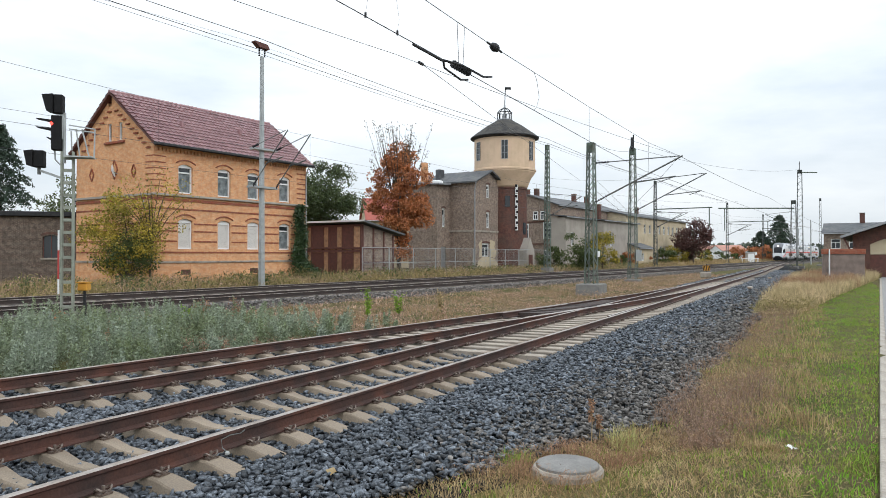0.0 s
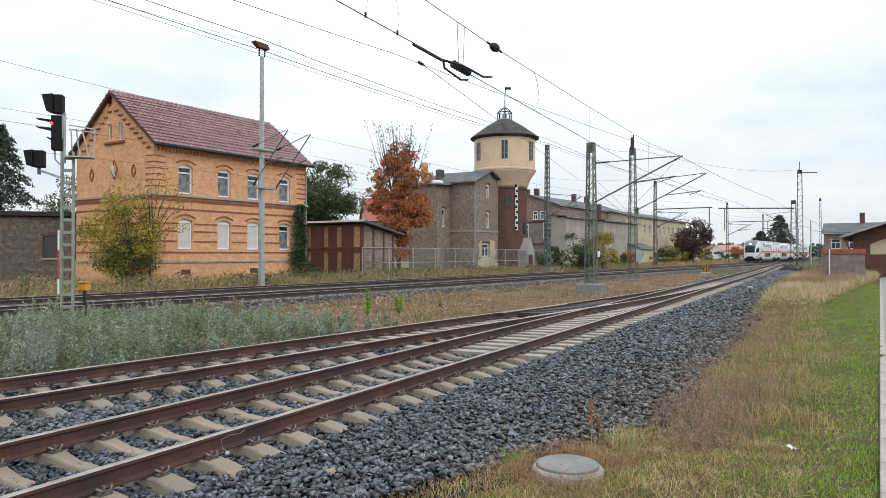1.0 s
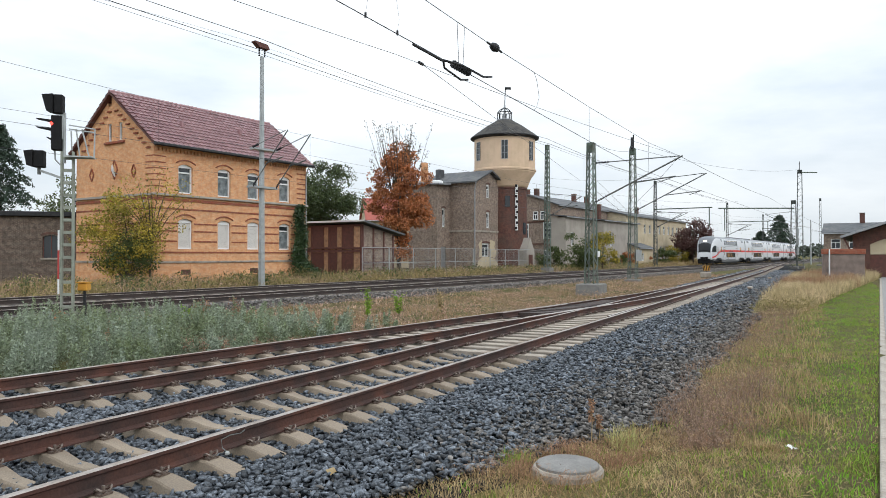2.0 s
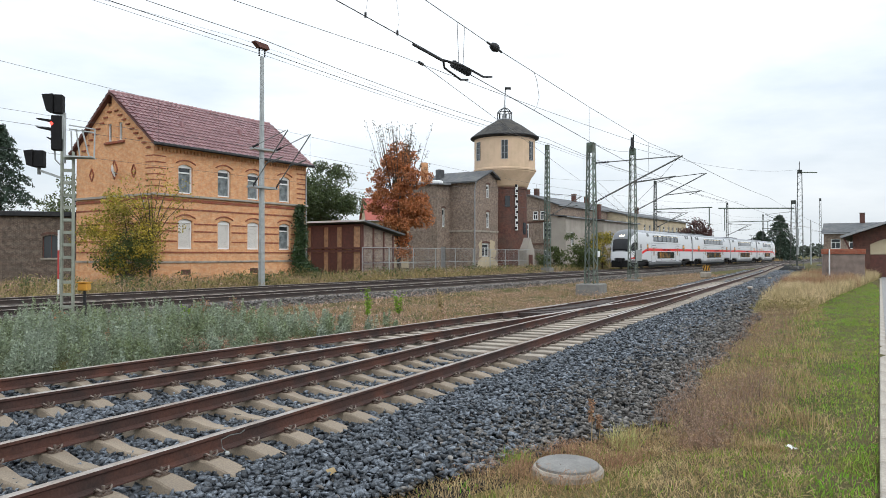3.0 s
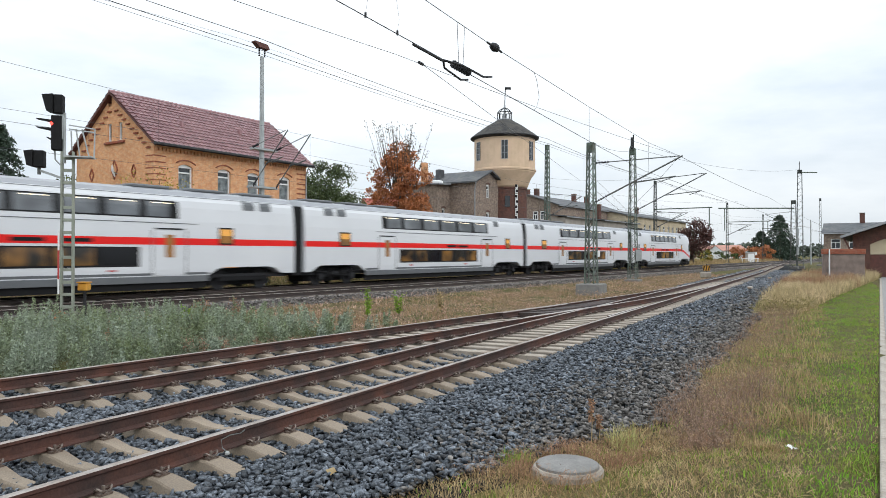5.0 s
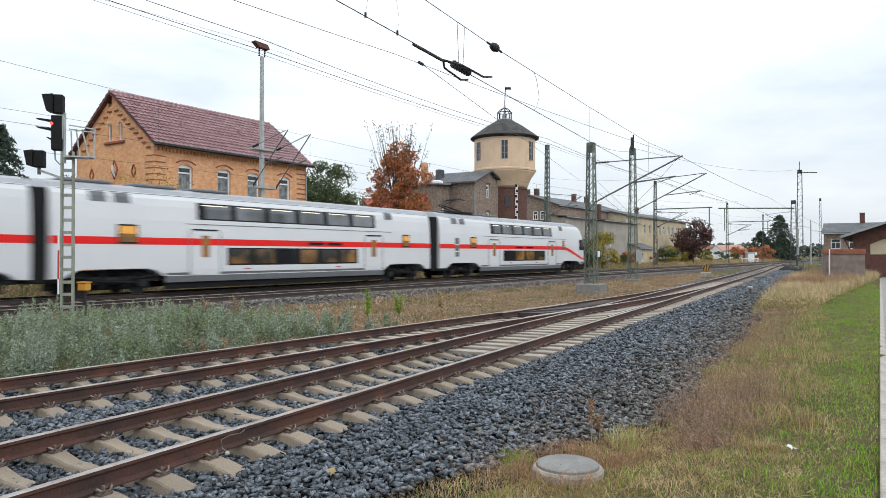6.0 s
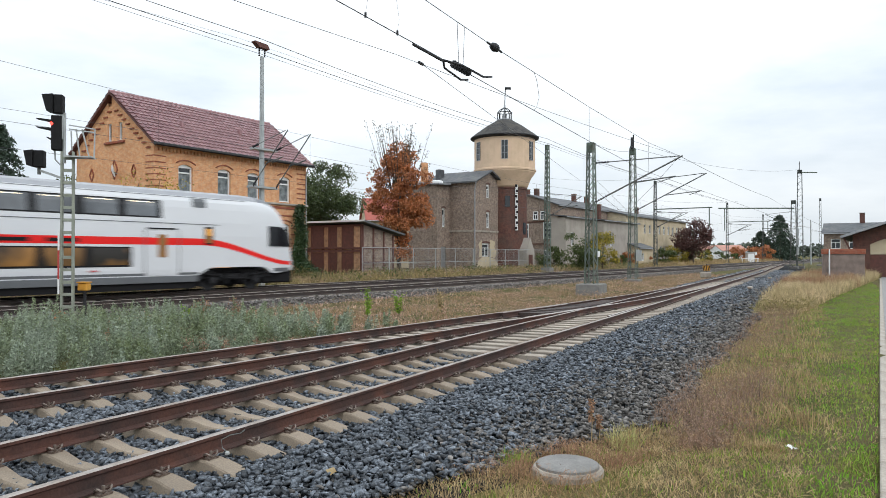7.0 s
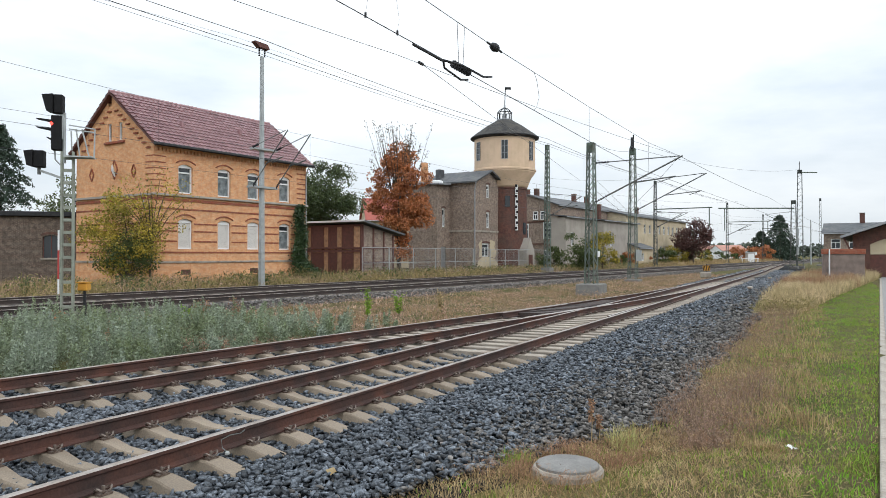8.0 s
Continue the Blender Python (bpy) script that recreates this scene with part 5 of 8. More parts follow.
def plain_block(name, m, L, W, H, wall, roof, label, wins=(), gable=0.0, over=0.3, band=None, chimneys=(), category="house", end_wins=()):
    """A building with real openings in its front (local y = 0) and a pitched or flat roof; wins: (x, z, w, h)."""
    e = empty(name, m, label, category)
    bm = holed_wall(bmesh.new(), L, H, [(x - w / 2, x + w / 2, z, z + h) for x, z, w, h in wins], 0, 0.3)
    part("front_wall", bm, wall, e)
    bm = boxed(0, 0.3, 0.3, W, 0, H)
    box(bm, L - 0.3, L, 0.3, W, 0, H)
    box(bm, 0.3, L - 0.3, W - 0.3, W, 0, H)
    if gable:
        for x in (0, L - 0.3):
            vs = [bm.verts.new(q) for q in ((x, 0, H), (x, W, H), (x, W / 2, H + gable), (x + 0.3, 0, H), (x + 0.3, W, H), (x + 0.3, W / 2, H + gable))]
            for f in ((0, 1, 2), (5, 4, 3), (0, 3, 4, 1), (1, 4, 5, 2), (2, 5, 3, 0)):
                bm.faces.new([vs[k] for k in f])
    part("side_wall", bm, wall, e)
    for x, z, w, h in wins:
        window(e, pose(x, 0.1, z), w, h, "cross" if w > 0.8 else "plain")
    for y, z, w, h in end_wins:
        window(e, pose(-0.1, y, z, 0, 0, -90), w, h, "cross")
    bm = bmesh.new()
    k = gable / (W / 2)
    sides = ((-over, W / 2), (W + over, W / 2)) if gable else ((-over, W + over),)
    for ya, yb in sides:
        za, zb = (H - over * k, H + gable) if gable else (H + 0.02, H + 0.32)
        vs = [bm.verts.new(q) for q in ((-over, ya, za), (L + over, ya, za), (L + over, yb, zb), (-over, yb, zb))]
        up = [bm.verts.new(v.co + Vector((0, 0, 0.16))) for v in vs]
        bm.faces.new(vs[::-1])
        bm.faces.new(up)
        for i in range(4):
            bm.faces.new((vs[i], vs[(i + 1) % 4], up[(i + 1) % 4], up[i]))
    bmesh.ops.recalc_face_normals(bm, faces=bm.faces)
    part("roof", bm, roof, e)
    part("gutter", rod(bmesh.new(), [(-over, -over - 0.06, H - over * k), (L + over, -over - 0.06, H - over * k)], 0.06, 6), M["tin"], e)
    for x, y, h in chimneys:
        z = H + (gable * (1 - abs(y - W / 2) / (W / 2)) if gable else 0.1)
        c = part("chimney", boxed(x - 0.35, x + 0.35, y - 0.3, y + 0.3, z - 0.3, z + h, bevel=0.02), M["darkbrick"], e)
        part("chimney_cap", boxed(x - 0.4, x + 0.4, y - 0.35, y + 0.35, z + h + 0.003, z + h + 0.1), M["concrete"], c)
    return e


# ---- the double-deck train ----
M["redlens"] = mat("red_tail_lamp_lens", (0.35, 0.02, 0.02), (0.3, 0.02, 0.02), 3, rough=0.2)
SIDE = [(0.75, 1.385), (1.0, 1.40), (2.5, 1.40), (3.1, 1.375), (3.7, 1.32), (4.0, 1.27), (4.22, 1.17), (4.4, 0.98), (4.52, 0.62), (4.57, 0.0)]


def half_width(z):
    for (a, u), (b, v) in zip(SIDE, SIDE[1:]):
        if z <= b:
            return u + (v - u) * (z - a) / (b - a)
    return 0.0


def side_patch(bm, x0, x1, z0, z1, off=0.006, y_sign=-1, shrink=None, n=1):
    """A thin panel that lies on the car's side."""
    zs = sorted({z0, z1, *[z for z, _ in SIDE if z0 < z < z1]})
    for i in range(n):
        xa, xb = x0 + (x1 - x0) * i / n, x0 + (x1 - x0) * (i + 1) / n
        cols = []
        for x in (xa, xb):
            k = shrink(x) if shrink else 1.0
            cols.append(([bm.verts.new((x, y_sign * (half_width(z) * k + off), z)) for z in zs], [bm.verts.new((x, y_sign * (half_width(z) * k - 0.02), z)) for z in zs]))
        (ao, ai), (bo, bi) = cols
        for j in range(len(zs) - 1):
            bm.faces.new((ao[j], bo[j], bo[j + 1], ao[j + 1]))
        bm.faces.new((ao[0], ai[0], bi[0], bo[0]))
        bm.faces.new((ao[-1], bo[-1], bi[-1], ai[-1]))
        bm.faces.new(ao[::-1] + ai)
        bm.faces.new(bo + bi[::-1])
    bmesh.ops.recalc_face_normals(bm, faces=bm.faces)
    return bm


def nose_k(x, L):
    """How the cab narrows: 1 on the straight body."""
    d = x - (L - 3.0)
    return 1.0 if d <= 0 else 1.0 - 0.25 * (d / 3.0) ** 3.0


# the nose: metres behind the tip and the height of the roof line there
NOSE_TOP = [(0.0, 1.25), (0.06, 1.75), (0.12, 2.12), (0.2, 2.5), (0.32, 2.94), (0.47, 3.3), (0.66, 3.62), (0.9, 3.93), (1.2, 4.19), (1.6, 4.4), (2.1, 4.52), (3.0, 4.57)]


def nose_top(x, L):
    d = L - x
    for (a, u), (b, v) in zip(NOSE_TOP, NOSE_TOP[1:]):
        if d <= b:
            return u + (v - u) * (d - a) / (b - a)
    return 4.57


def cab_half(x, L, zb):
    """The half outline of a cab section at x: (height, half width) from the floor to the roof line."""
    k, top = nose_k(x, L), nose_top(x, L)
    out = []
    for z, w in [(zb, half_width(max(zb, 0.75)))] + [(max(z, zb), w) for z, w in SIDE[1:]]:
        if z > 2.0 or top < 3.0:
            z = zb + (z - zb) * (top - zb) / (4.57 - zb)
        out.append((z, w * k))
    return out


def bogie(parent, x, r=0.46):
    b = part("bogie", boxed(x - 1.5, x + 1.5, -1.15, -0.98, 0.42, 0.62, bevel=0.03), M["black"], parent, "dark bogie under the car")
    bm = boxed(x - 1.5, x + 1.5, 0.98, 1.15, 0.42, 0.62)
    # added black block: fills the wheel arch with darkness, hides the ground behind
    box(bm, x - 2.0, x + 2.0, -0.62, 0.62, 0.2, 0.98)
    for dx in (-1.25, 1.25):
        rod(bm, [(x + dx - 0.3, -1.17, 0.72), (x + dx, -1.17, 0.84), (x + dx + 0.3, -1.17, 0.72)], 0.06, 6)
    rod(bm, [(x - 1.9, -1.22, 0.78), (x - 0.9, -1.22, 0.66)], 0.055, 8)
    rod(bm, [(x + 1.9, -1.22, 0.78), (x + 0.9, -1.22, 0.66)], 0.055, 8)
    for dx in (-0.45, 0.45):
        rod(bm, [(x + dx, -1.12, 0.3), (x + dx, -1.12, 0.9)], 0.09, 8)
    rod(bm, [(x - 0.7, -1.2, 0.55), (x + 0.7, -1.2, 0.5)], 0.05, 6)
    part("bogie_frame", bm, M["black"], b)
    for dx in (-1.25, 1.25):
        for y in (-0.75, 0.75):
            w = part("wheel", lathe(bmesh.new(), [(0.1, -0.07), (r - 0.08, -0.07), (r - 0.06, -0.06), (r, -0.06), (r + 0.03, 0.05), (r + 0.03, 0.07), (r - 0.08, 0.07), (0.1, 0.07)], 24), M["dark"], b)
            w.matrix_basis = pose(x + dx, y, r, 90 if y < 0 else -90, 0, 0)
        part("axle_box", boxed(x + dx - 0.16, x + dx + 0.16, -1.24, -1.0, r - 0.16, r + 0.16, bevel=0.03), M["dark"], b)


def train_car(L, cab, spec, label):
    """One car, x from 0 at its inner joint to L; both sides glazed alike. Rail top is z = 0."""
    e = empty("train_car", Matrix(), label, "train car", "cars of the double-deck train")
    xa = 0.38
    xb = L if cab else L - 0.38
    bogs = spec["bogies"]

    def floor(x):
        z = 0.72
        for b in bogs:
            d = abs(x - b)
            if d < 2.15:
                z = max(z, 0.72 + 0.34 * math.sin(math.pi / 2 * min(1.0, (2.15 - d) / 0.8)))
        return z

    xs = {xa, xb}
    x = xa
    while x < xb:
        xs.add(round(x, 3))
        x += 0.25 if not cab or x < L - 1.4 else (0.1 if x < L - 0.7 else 0.04)
    xs = sorted(xs)
    bm = bmesh.new()
    prev = None
    for x in xs:
        zb = floor(x) if not cab or x < L - 1.2 else 0.72 + 0.1 * (x - (L - 1.2))
        if cab:
            half = cab_half(x, L, zb)
        else:
            k = 0.985 if x < xa + 0.02 or x > xb - 0.02 else 1.0
            half = [(zb, half_width(max(zb, 0.75)) * k)] + [(max(z, zb), w * k) for z, w in SIDE[1:]]
        ring = [bm.verts.new((x, -w, z)) for z, w in half] + [bm.verts.new((x, w, z)) for z, w in half[:-1][::-1]]
        if prev:
            m = len(ring)
            for i in range(m):
                j = (i + 1) % m
                f = bm.faces.new((prev[i], prev[j], ring[j], ring[i]))
                i2 = i if i < 9 else m - 2 - i
                f.material_index = 1 if (i2 >= 6 and i < m - 1) else 0
                zm = sum(q.co.z for q in f.verts) / 4
                if cab and x > L - 2.4 and f.material_index == 1:
                    f.material_index = 2 if zm > 2.0 else 0
        else:
            bm.faces.new(ring)
        prev = ring
    bm.faces.new(prev[::-1])
    bmesh.ops.recalc_face_normals(bm, faces=bm.faces)
    part("body", bm, [M["trainwhite"], M["trainroof"], M["cabgrey"]], e)
    if cab:
        for p in e.children[-1].data.polygons:
            p.use_smooth = len(p.vertices) == 4 and (p.center.x > L - 1.1 or (p.center.x > L - 2.9 and p.center.z > 2.6))
    shrink = (lambda x: nose_k(x, L)) if cab else None
    for sgn in (-1, 1):
        # red stripe
        if cab:
            part("stripe", side_patch(bmesh.new(), xa, 19.6, 2.06, 2.36, 0.004, sgn), M["red"], e)
            bm = bmesh.new()
            n = 22
            prevv = None
            for i in range(n + 1):
                x = 19.6 + 5.55 * i / n
                u = i / n
                drop = 1.0 * (3 * u * u - 2 * u ** 3) if u < 1 else 1.0
                t = 0.30 - 0.12 * u
                z0 = 2.06 - drop + 0.06 * u
                k = nose_k(x, L)
                ring = [bm.verts.new((x, sgn * (half_width(z) * k + o), z)) for z, o in ((z0, 0.005), (z0 + t, 0.005), (z0 + t, -0.02), (z0, -0.02))]
                if prevv:
                    for q in range(4):
                        bm.faces.new((prevv[q], prevv[(q + 1) % 4], ring[(q + 1) % 4], ring[q]))
                prevv = ring
            bmesh.ops.recalc_face_normals(bm, faces=bm.faces)
            part("stripe", bm, M["red"], e)
        else:
            part("stripe", side_patch(bmesh.new(), xa, xb, 2.06, 2.36, 0.004, sgn), M["red"], e)
        # lower grey sill and skirts between the bogies
        a, b = bogs[0] + 2.2, bogs[1] - 2.2
        part("sill_band", side_patch(bmesh.new(), a, b, 0.755, 0.86, 0.003, sgn), M["trainskirt"], e)
        part("skirt", boxed(a, b, sgn * 1.375 - 0.03, sgn * 1.375 + 0.02, 0.44, 0.715, bevel=0.01), M["trainskirt"], e)
        part("skirt", boxed(a, b, sgn * 1.25 - 0.03, sgn * 1.25 + 0.02, 0.16, 0.437), M["black"], e)
        # upper glazing band in panes
        u0, u1, n = spec["upper"]
        part("glazing_band", side_patch(bmesh.new(), u0, u1, 3.2, 3.95, 0.004, sgn), M["black"], e)
        w = (u1 - u0) / n
        for i in range(n):
            p = part("window", side_patch(bmesh.new(), u0 + i * w + 0.10 + (0.35 if i == 0 else 0), u0 + (i + 1) * w - 0.22, 3.26, 3.9, 0.009, sgn), M["skyglass"], e)
            part("ceiling_light", side_patch(bmesh.new(), u0 + i * w + 0.3, u0 + (i + 1) * w - 0.5, 3.84, 3.868, 0.012, sgn), M["ceilinglight"], p, "lit ceiling lamp seen at the pane's top")
        u0, u1, n = spec["lower"]
        part("glazing_band", side_patch(bmesh.new(), u0, u1, 1.14, 1.96, 0.004, sgn), M["black"], e)
        w = (u1 - u0) / n
        for i in range(n):
            part("window", side_patch(bmesh.new(), u0 + i * w + 0.12, u0 + (i + 1) * w - 0.16, 1.22, 1.9, 0.009, sgn), M["warm"] if (i * 7 + n) % 4 else M["trainglass"], e, "window with warm light inside" if (i * 7 + n) % 4 else "")
        # doors
        for x in spec["doors"]:
            d = part("door", side_patch(bmesh.new(), x - 0.78, x + 0.78, 0.5 + 0.26, 2.62, 0.012, sgn), M["trainwhite"], e, "white sliding door with a narrow window")
            part("door_stripe", side_patch(bmesh.new(), x - 0.78, x + 0.78, 2.06, 2.36, 0.016, sgn), M["red"], d)
            part("door_window", side_patch(bmesh.new(), x - 0.2, x + 0.2, 1.52, 2.5, 0.02, sgn), M["orange"], d, "narrow orange-lit door window")
            part("door_frame", side_patch(bmesh.new(), x - 0.84, x - 0.8, 0.76, 2.68, 0.014, sgn), M["trainskirt"], d)
            part("door_frame", side_patch(bmesh.new(), x + 0.8, x + 0.84, 0.76, 2.68, 0.014, sgn), M["trainskirt"], d)
            part("drip_rail", side_patch(bmesh.new(), x - 0.7, x + 0.7, 2.72, 2.78, 0.03, sgn), M["black"], d)
        for x, w in spec["small"]:
            s = part("window", side_patch(bmesh.new(), x - w / 2, x + w / 2, 2.1, 2.88, 0.02, sgn), M["black"], e, "small upright window")
            part("pane", side_patch(bmesh.new(), x - w / 2 + 0.06, x + w / 2 - 0.06, 2.16, 2.82, 0.024, sgn), M["orange"], s)
            part("lit_panel", side_patch(bmesh.new(), x - w / 2 + 0.08, x + w / 2 - 0.08, 2.5, 2.8, 0.028, sgn), M["amber"], s, "amber lit upper half")
        for x in spec["grille"]:
            bm = side_patch(bmesh.new(), x - 0.24, x + 0.24, 1.5, 2.8, 0.01, sgn)
            g = part("grille", bm, M["trainskirt"], e, "dark grey ventilation grille")
            for z in (1.82, 2.3):
                part("grille_bar", side_patch(bmesh.new(), x - 0.26, x + 0.26, z, z + 0.07, 0.016, sgn), M["trainwhite"], g)
        part("rain_strip", side_patch(bmesh.new(), 6.2, min(xb, 20.5), 2.98, 3.01, 0.012, sgn), M["trainskirt"], e)
        part("roof_line", side_patch(bmesh.new(), xa + 0.2, (L - 3.2 if cab else xb - 0.2), 4.18, 4.2, 0.012, sgn), M["trainskirt"], e)
        for x in (1.9, 2.9, (L - 5 if not cab else L - 6.2)):
            part("roof_hatch", side_patch(bmesh.new(), x, x + 0.7, 3.75, 4.15, 0.014, sgn), M["trainskirt"], e)
        for x in spec["signs"]:
            part("destination_display", side_patch(bmesh.new(), x - 0.6, x + 0.6, 2.14, 2.28, 0.012, sgn), M["black"], e)
        for x in (spec["lower"][0] + 1.2, spec["lower"][1] - 1.6):
            part("side_lamp", side_patch(bmesh.new(), x - 0.16, x + 0.16, 0.95, 1.02, 0.012, sgn), M["signred"], e)
    # roof equipment
    for x in (2.2, 5.2, 8.0):
        part("roof_unit", boxed(x - 1.0, x + 1.0, -0.7, 0.7, 4.5, 4.66, bevel=0.05), M["trainskirt"], e)
    for b in bogs:
        bogie(e, b)
    if cab and spec["grille"][0] < 5:
        pg = part("pantograph", boxed(1.9, 5.6, -0.75, 0.75, 4.55, 4.72, bevel=0.03), M["black"], e, "raised pantograph on a dark roof base")
        bm = bmesh.new()
        for y in (-0.35, 0.35):
            rod(bm, [(4.9, y, 4.7), (2.5, y * 0.5, 5.1)], 0.045, 6)
            rod(bm, [(2.5, y * 0.5, 5.1), (4.1, y, 5.58)], 0.035, 6)
        part("arm", bm, M["black"], pg)
        bm = rod(bmesh.new(), [(4.1, -0.85, 5.5), (4.1, -0.6, 5.6), (4.1, 0.6, 5.6), (4.1, 0.85, 5.5)], 0.03, 6)
        rod(bm, [(4.4, -0.85, 5.5), (4.4, -0.6, 5.6), (4.4, 0.6, 5.6), (4.4, 0.85, 5.5)], 0.03, 6)
        part("contact_strip", bm, M["dark"], pg)
    part("underframe", boxed(xa + 0.3, xb - (1.4 if cab else 0.3), -1.05, 1.05, 0.55, 0.74), M["dark"], e)
    part("gangway", boxed(-0.37, 0.37, -1.22, 1.22, 0.55, 4.15, bevel=0.04), M["black"], e, "black bellows between two cars")
    if cab:
        # side cab window, windscreen, lamps, bumper and coupler
        for sgn in (-1, 1):
            bm = bmesh.new()
            n = 12
            prevv = None
            for q in range(n + 1):
                x = 23.48 + 1.72 * q / n
                u = q / n
                zt = 3.04 if u < 0.3 else 2.05 + 0.99 * math.sqrt(max(0.004, 1 - ((u - 0.3) / 0.7) ** 2.4))
                k = nose_k(x, L)
                ring = [bm.verts.new((x, sgn * (1.4 * k + o), z)) for z, o in ((2.05, 0.03), (zt, 0.03), (zt, -0.03), (2.05, -0.03))]
                if prevv:
                    for w in range(4):
                        bm.faces.new((prevv[w], prevv[(w + 1) % 4], ring[(w + 1) % 4], ring[w]))
                else:
                    bm.faces.new(ring)
                prevv = ring
            bm.faces.new(prevv[::-1])
            bmesh.ops.recalc_face_normals(bm, faces=bm.faces)
            part("sill_band", side_patch(bmesh.new(), 23.85, L - 0.3, 0.8, 0.98, 0.008, sgn, shrink, 10), M["trainskirt"], e)
            part("cab_window", bm, M["trainglass"], e, "dark cab side window")
            y = sgn * 0.85
            h = part("headlight", boxed(L - 0.5, L - 0.1, y - 0.17, y + 0.17, 1.62, 1.77, bevel=0.03), M["lamp"], e, "lit white headlight")
            part("bezel", boxed(L - 0.5, L - 0.12, y - 0.2, y + 0.2, 1.58, 1.617, bevel=0.01), M["trainskirt"], h)
        part("roof_lamp", boxed(L - 1.05, L - 0.72, -0.24, 0.24, 3.62, 3.84, bevel=0.04), M["lamp"], e, "lit white top headlight")
        bm = bmesh.new()
        prevv = None
        for i in range(13):
            x = L - 0.56 + 0.44 * i / 12
            half = [(z, w) for z, w in cab_half(x, L, 0.8)[6:]]
            prof = [(-w * 0.94, z) for z, w in half] + [(w * 0.94, z) for z, w in half[:-1][::-1]]
            ring = [bm.verts.new((x + 0.03, y, z + 0.012)) for y, z in prof]
            if prevv:
                for q in range(len(ring) - 1):
                    bm.faces.new((prevv[q], prevv[q + 1], ring[q + 1], ring[q]))
            prevv = ring
        r = bmesh.ops.extrude_face_region(bm, geom=bm.faces[:])
        bmesh.ops.translate(bm, verts=[v for v in r["geom"] if isinstance(v, bmesh.types.BMVert)], vec=(-0.06, 0, -0.03))
        bmesh.ops.recalc_face_normals(bm, faces=bm.faces)
        part("windscreen", bm, M["trainglass"], e, "large dark windscreen", True)
        bm = bmesh.new()
        box(bm, L - 1.9, L + 0.05, -1.0, 1.0, 0.22, 1.02, bevel=0.08)
        part("bumper", bm, M["black"], e, "black bumper and plough")
        part("front_strip", boxed(L - 1.0, L - 0.04, -0.98, 0.98, 1.28, 1.36, bevel=0.01), M["white"], e)
        bm = boxed(L - 0.3, L + 0.35, -0.22, 0.22, 0.75, 1.15, bevel=0.05)
        rod(bm, [(L + 0.3, 0, 0.95), (L + 0.55, 0, 0.95)], 0.12, 10)
        part("coupler", bm, M["black"], e)
        for z in (0.98,):
            part("coupler_recess", boxed(L - 0.35, L + 0.02, -0.6, 0.6, 0.75, 1.26, bevel=0.03), M["black"], e)
    else:
        part("gangway_cap", boxed(L - 0.4, L - 0.372, -1.2, 1.2, 0.6, 4.2), M["dark"], e)
    return e


CABSPEC = dict(bogies=(3.4, 21.6), upper=(7.15, 17.6, 6), lower=(9.0, 16.2, 4), doors=(7.6, 17.6), small=((19.95, 0.45), (4.65, 0.8)), grille=(22.35,), signs=(11.6, 13.4))
TAILSPEC = dict(CABSPEC, grille=(2.5,))
MIDSPEC = dict(bogies=(3.0, 22.0), upper=(6.8, 19.1, 6), lower=(8.4, 17.5, 6), doors=(7.2, 18.9), small=((3.45, 0.9), (22.0, 0.7)), grille=(), signs=(14.2, 15.6))
# each car, where its joint lies behind the first one, and the way it faces
CARS = [
    (train_car(25.45, True, CABSPEC, "leading light grey double-deck train car with cab and red stripe"), 0.0, -1),
    (train_car(25.0, False, MIDSPEC, "light grey double-deck middle train car with red stripe"), 0.0, 1),
    (train_car(25.0, False, MIDSPEC, "light grey double-deck middle train car with red stripe"), 24.92, 1),
    (train_car(25.35, True, TAILSPEC, "trailing light grey double-deck train car with cab and red stripe"), 50.25, 1),
]
for o in CARS[3][0].children:
    if o.name.startswith(("headlight", "roof_lamp")):
        o.data.materials[0] = M["redlens"]
        o["label"] = "unlit lamp"


# ---- further buildings along the line ----
M["coverstone"] = mat("grey_cover_stone", (0.215, 0.208, 0.195), (0.155, 0.15, 0.145), 5, fine=0.15, bump=0.3, bscale=60, stain=(0.18, 0.17, 0.15), sscale=3)
bm = boxed(-0.49, 0.49, -0.1, 0.02, -0.2, 0.06, bevel=0.012)
KERB = bpy.data.meshes.new("kerb_stone")
bm.to_mesh(KERB)
bm.free()
KERB.materials.append(M["concrete"])
A = plain_block("sooty_brick_house", pose(16.4, 100, -0.05, 0, 0, 55), 26, 9.5, 9.0, M["greybrick"], M["slate"], "long dark brick railway house with a grey felt roof", wins=((6, 3.2, 1.3, 2.0), (12, 3.4, 1.2, 1.8)), gable=1.6, chimneys=((1.2, 5.6, 1.2), (3.0, 5.0, 1.2), (14, 4, 1.3), (19, 4, 1.2)), end_wins=((1.6, 4.2, 1.5, 2.4), (3.6, 7.0, 0.8, 1.2), (2.4, 7.0, 0.8, 1.2), (1.6, 0.6, 1.4, 2.0), (5.4, 4.2, 1.3, 2.2)))
for z in (3.4, 6.6):
    part("ledge", boxed(-0.08, -0.003, 0, 9.5, z, z + 0.18), M["darkbrick"], A)
plain_block("grey_annex", pose(16.9, 97.0, -0.05, 0, 0, 55), 12.2, 2.2, 7.15, M["greyplaster"], M["slate"], "plain grey plastered annex with a flat roof", wins=((2.2, 3.2, 1.0, 1.9), (11.0, 3.6, 0.9, 1.6)), category="outbuilding")
plain_block("grey_annex", pose(23.5, 103, -0.05, 0, 0, 55), 14.5, 2.6, 6.9, M["greyplaster"], M["slate"], "plain grey plastered block with one small window", wins=((3.0, 3.2, 1.2, 2.0),), category="outbuilding", chimneys=((1.5, 1.4, 2.4),))
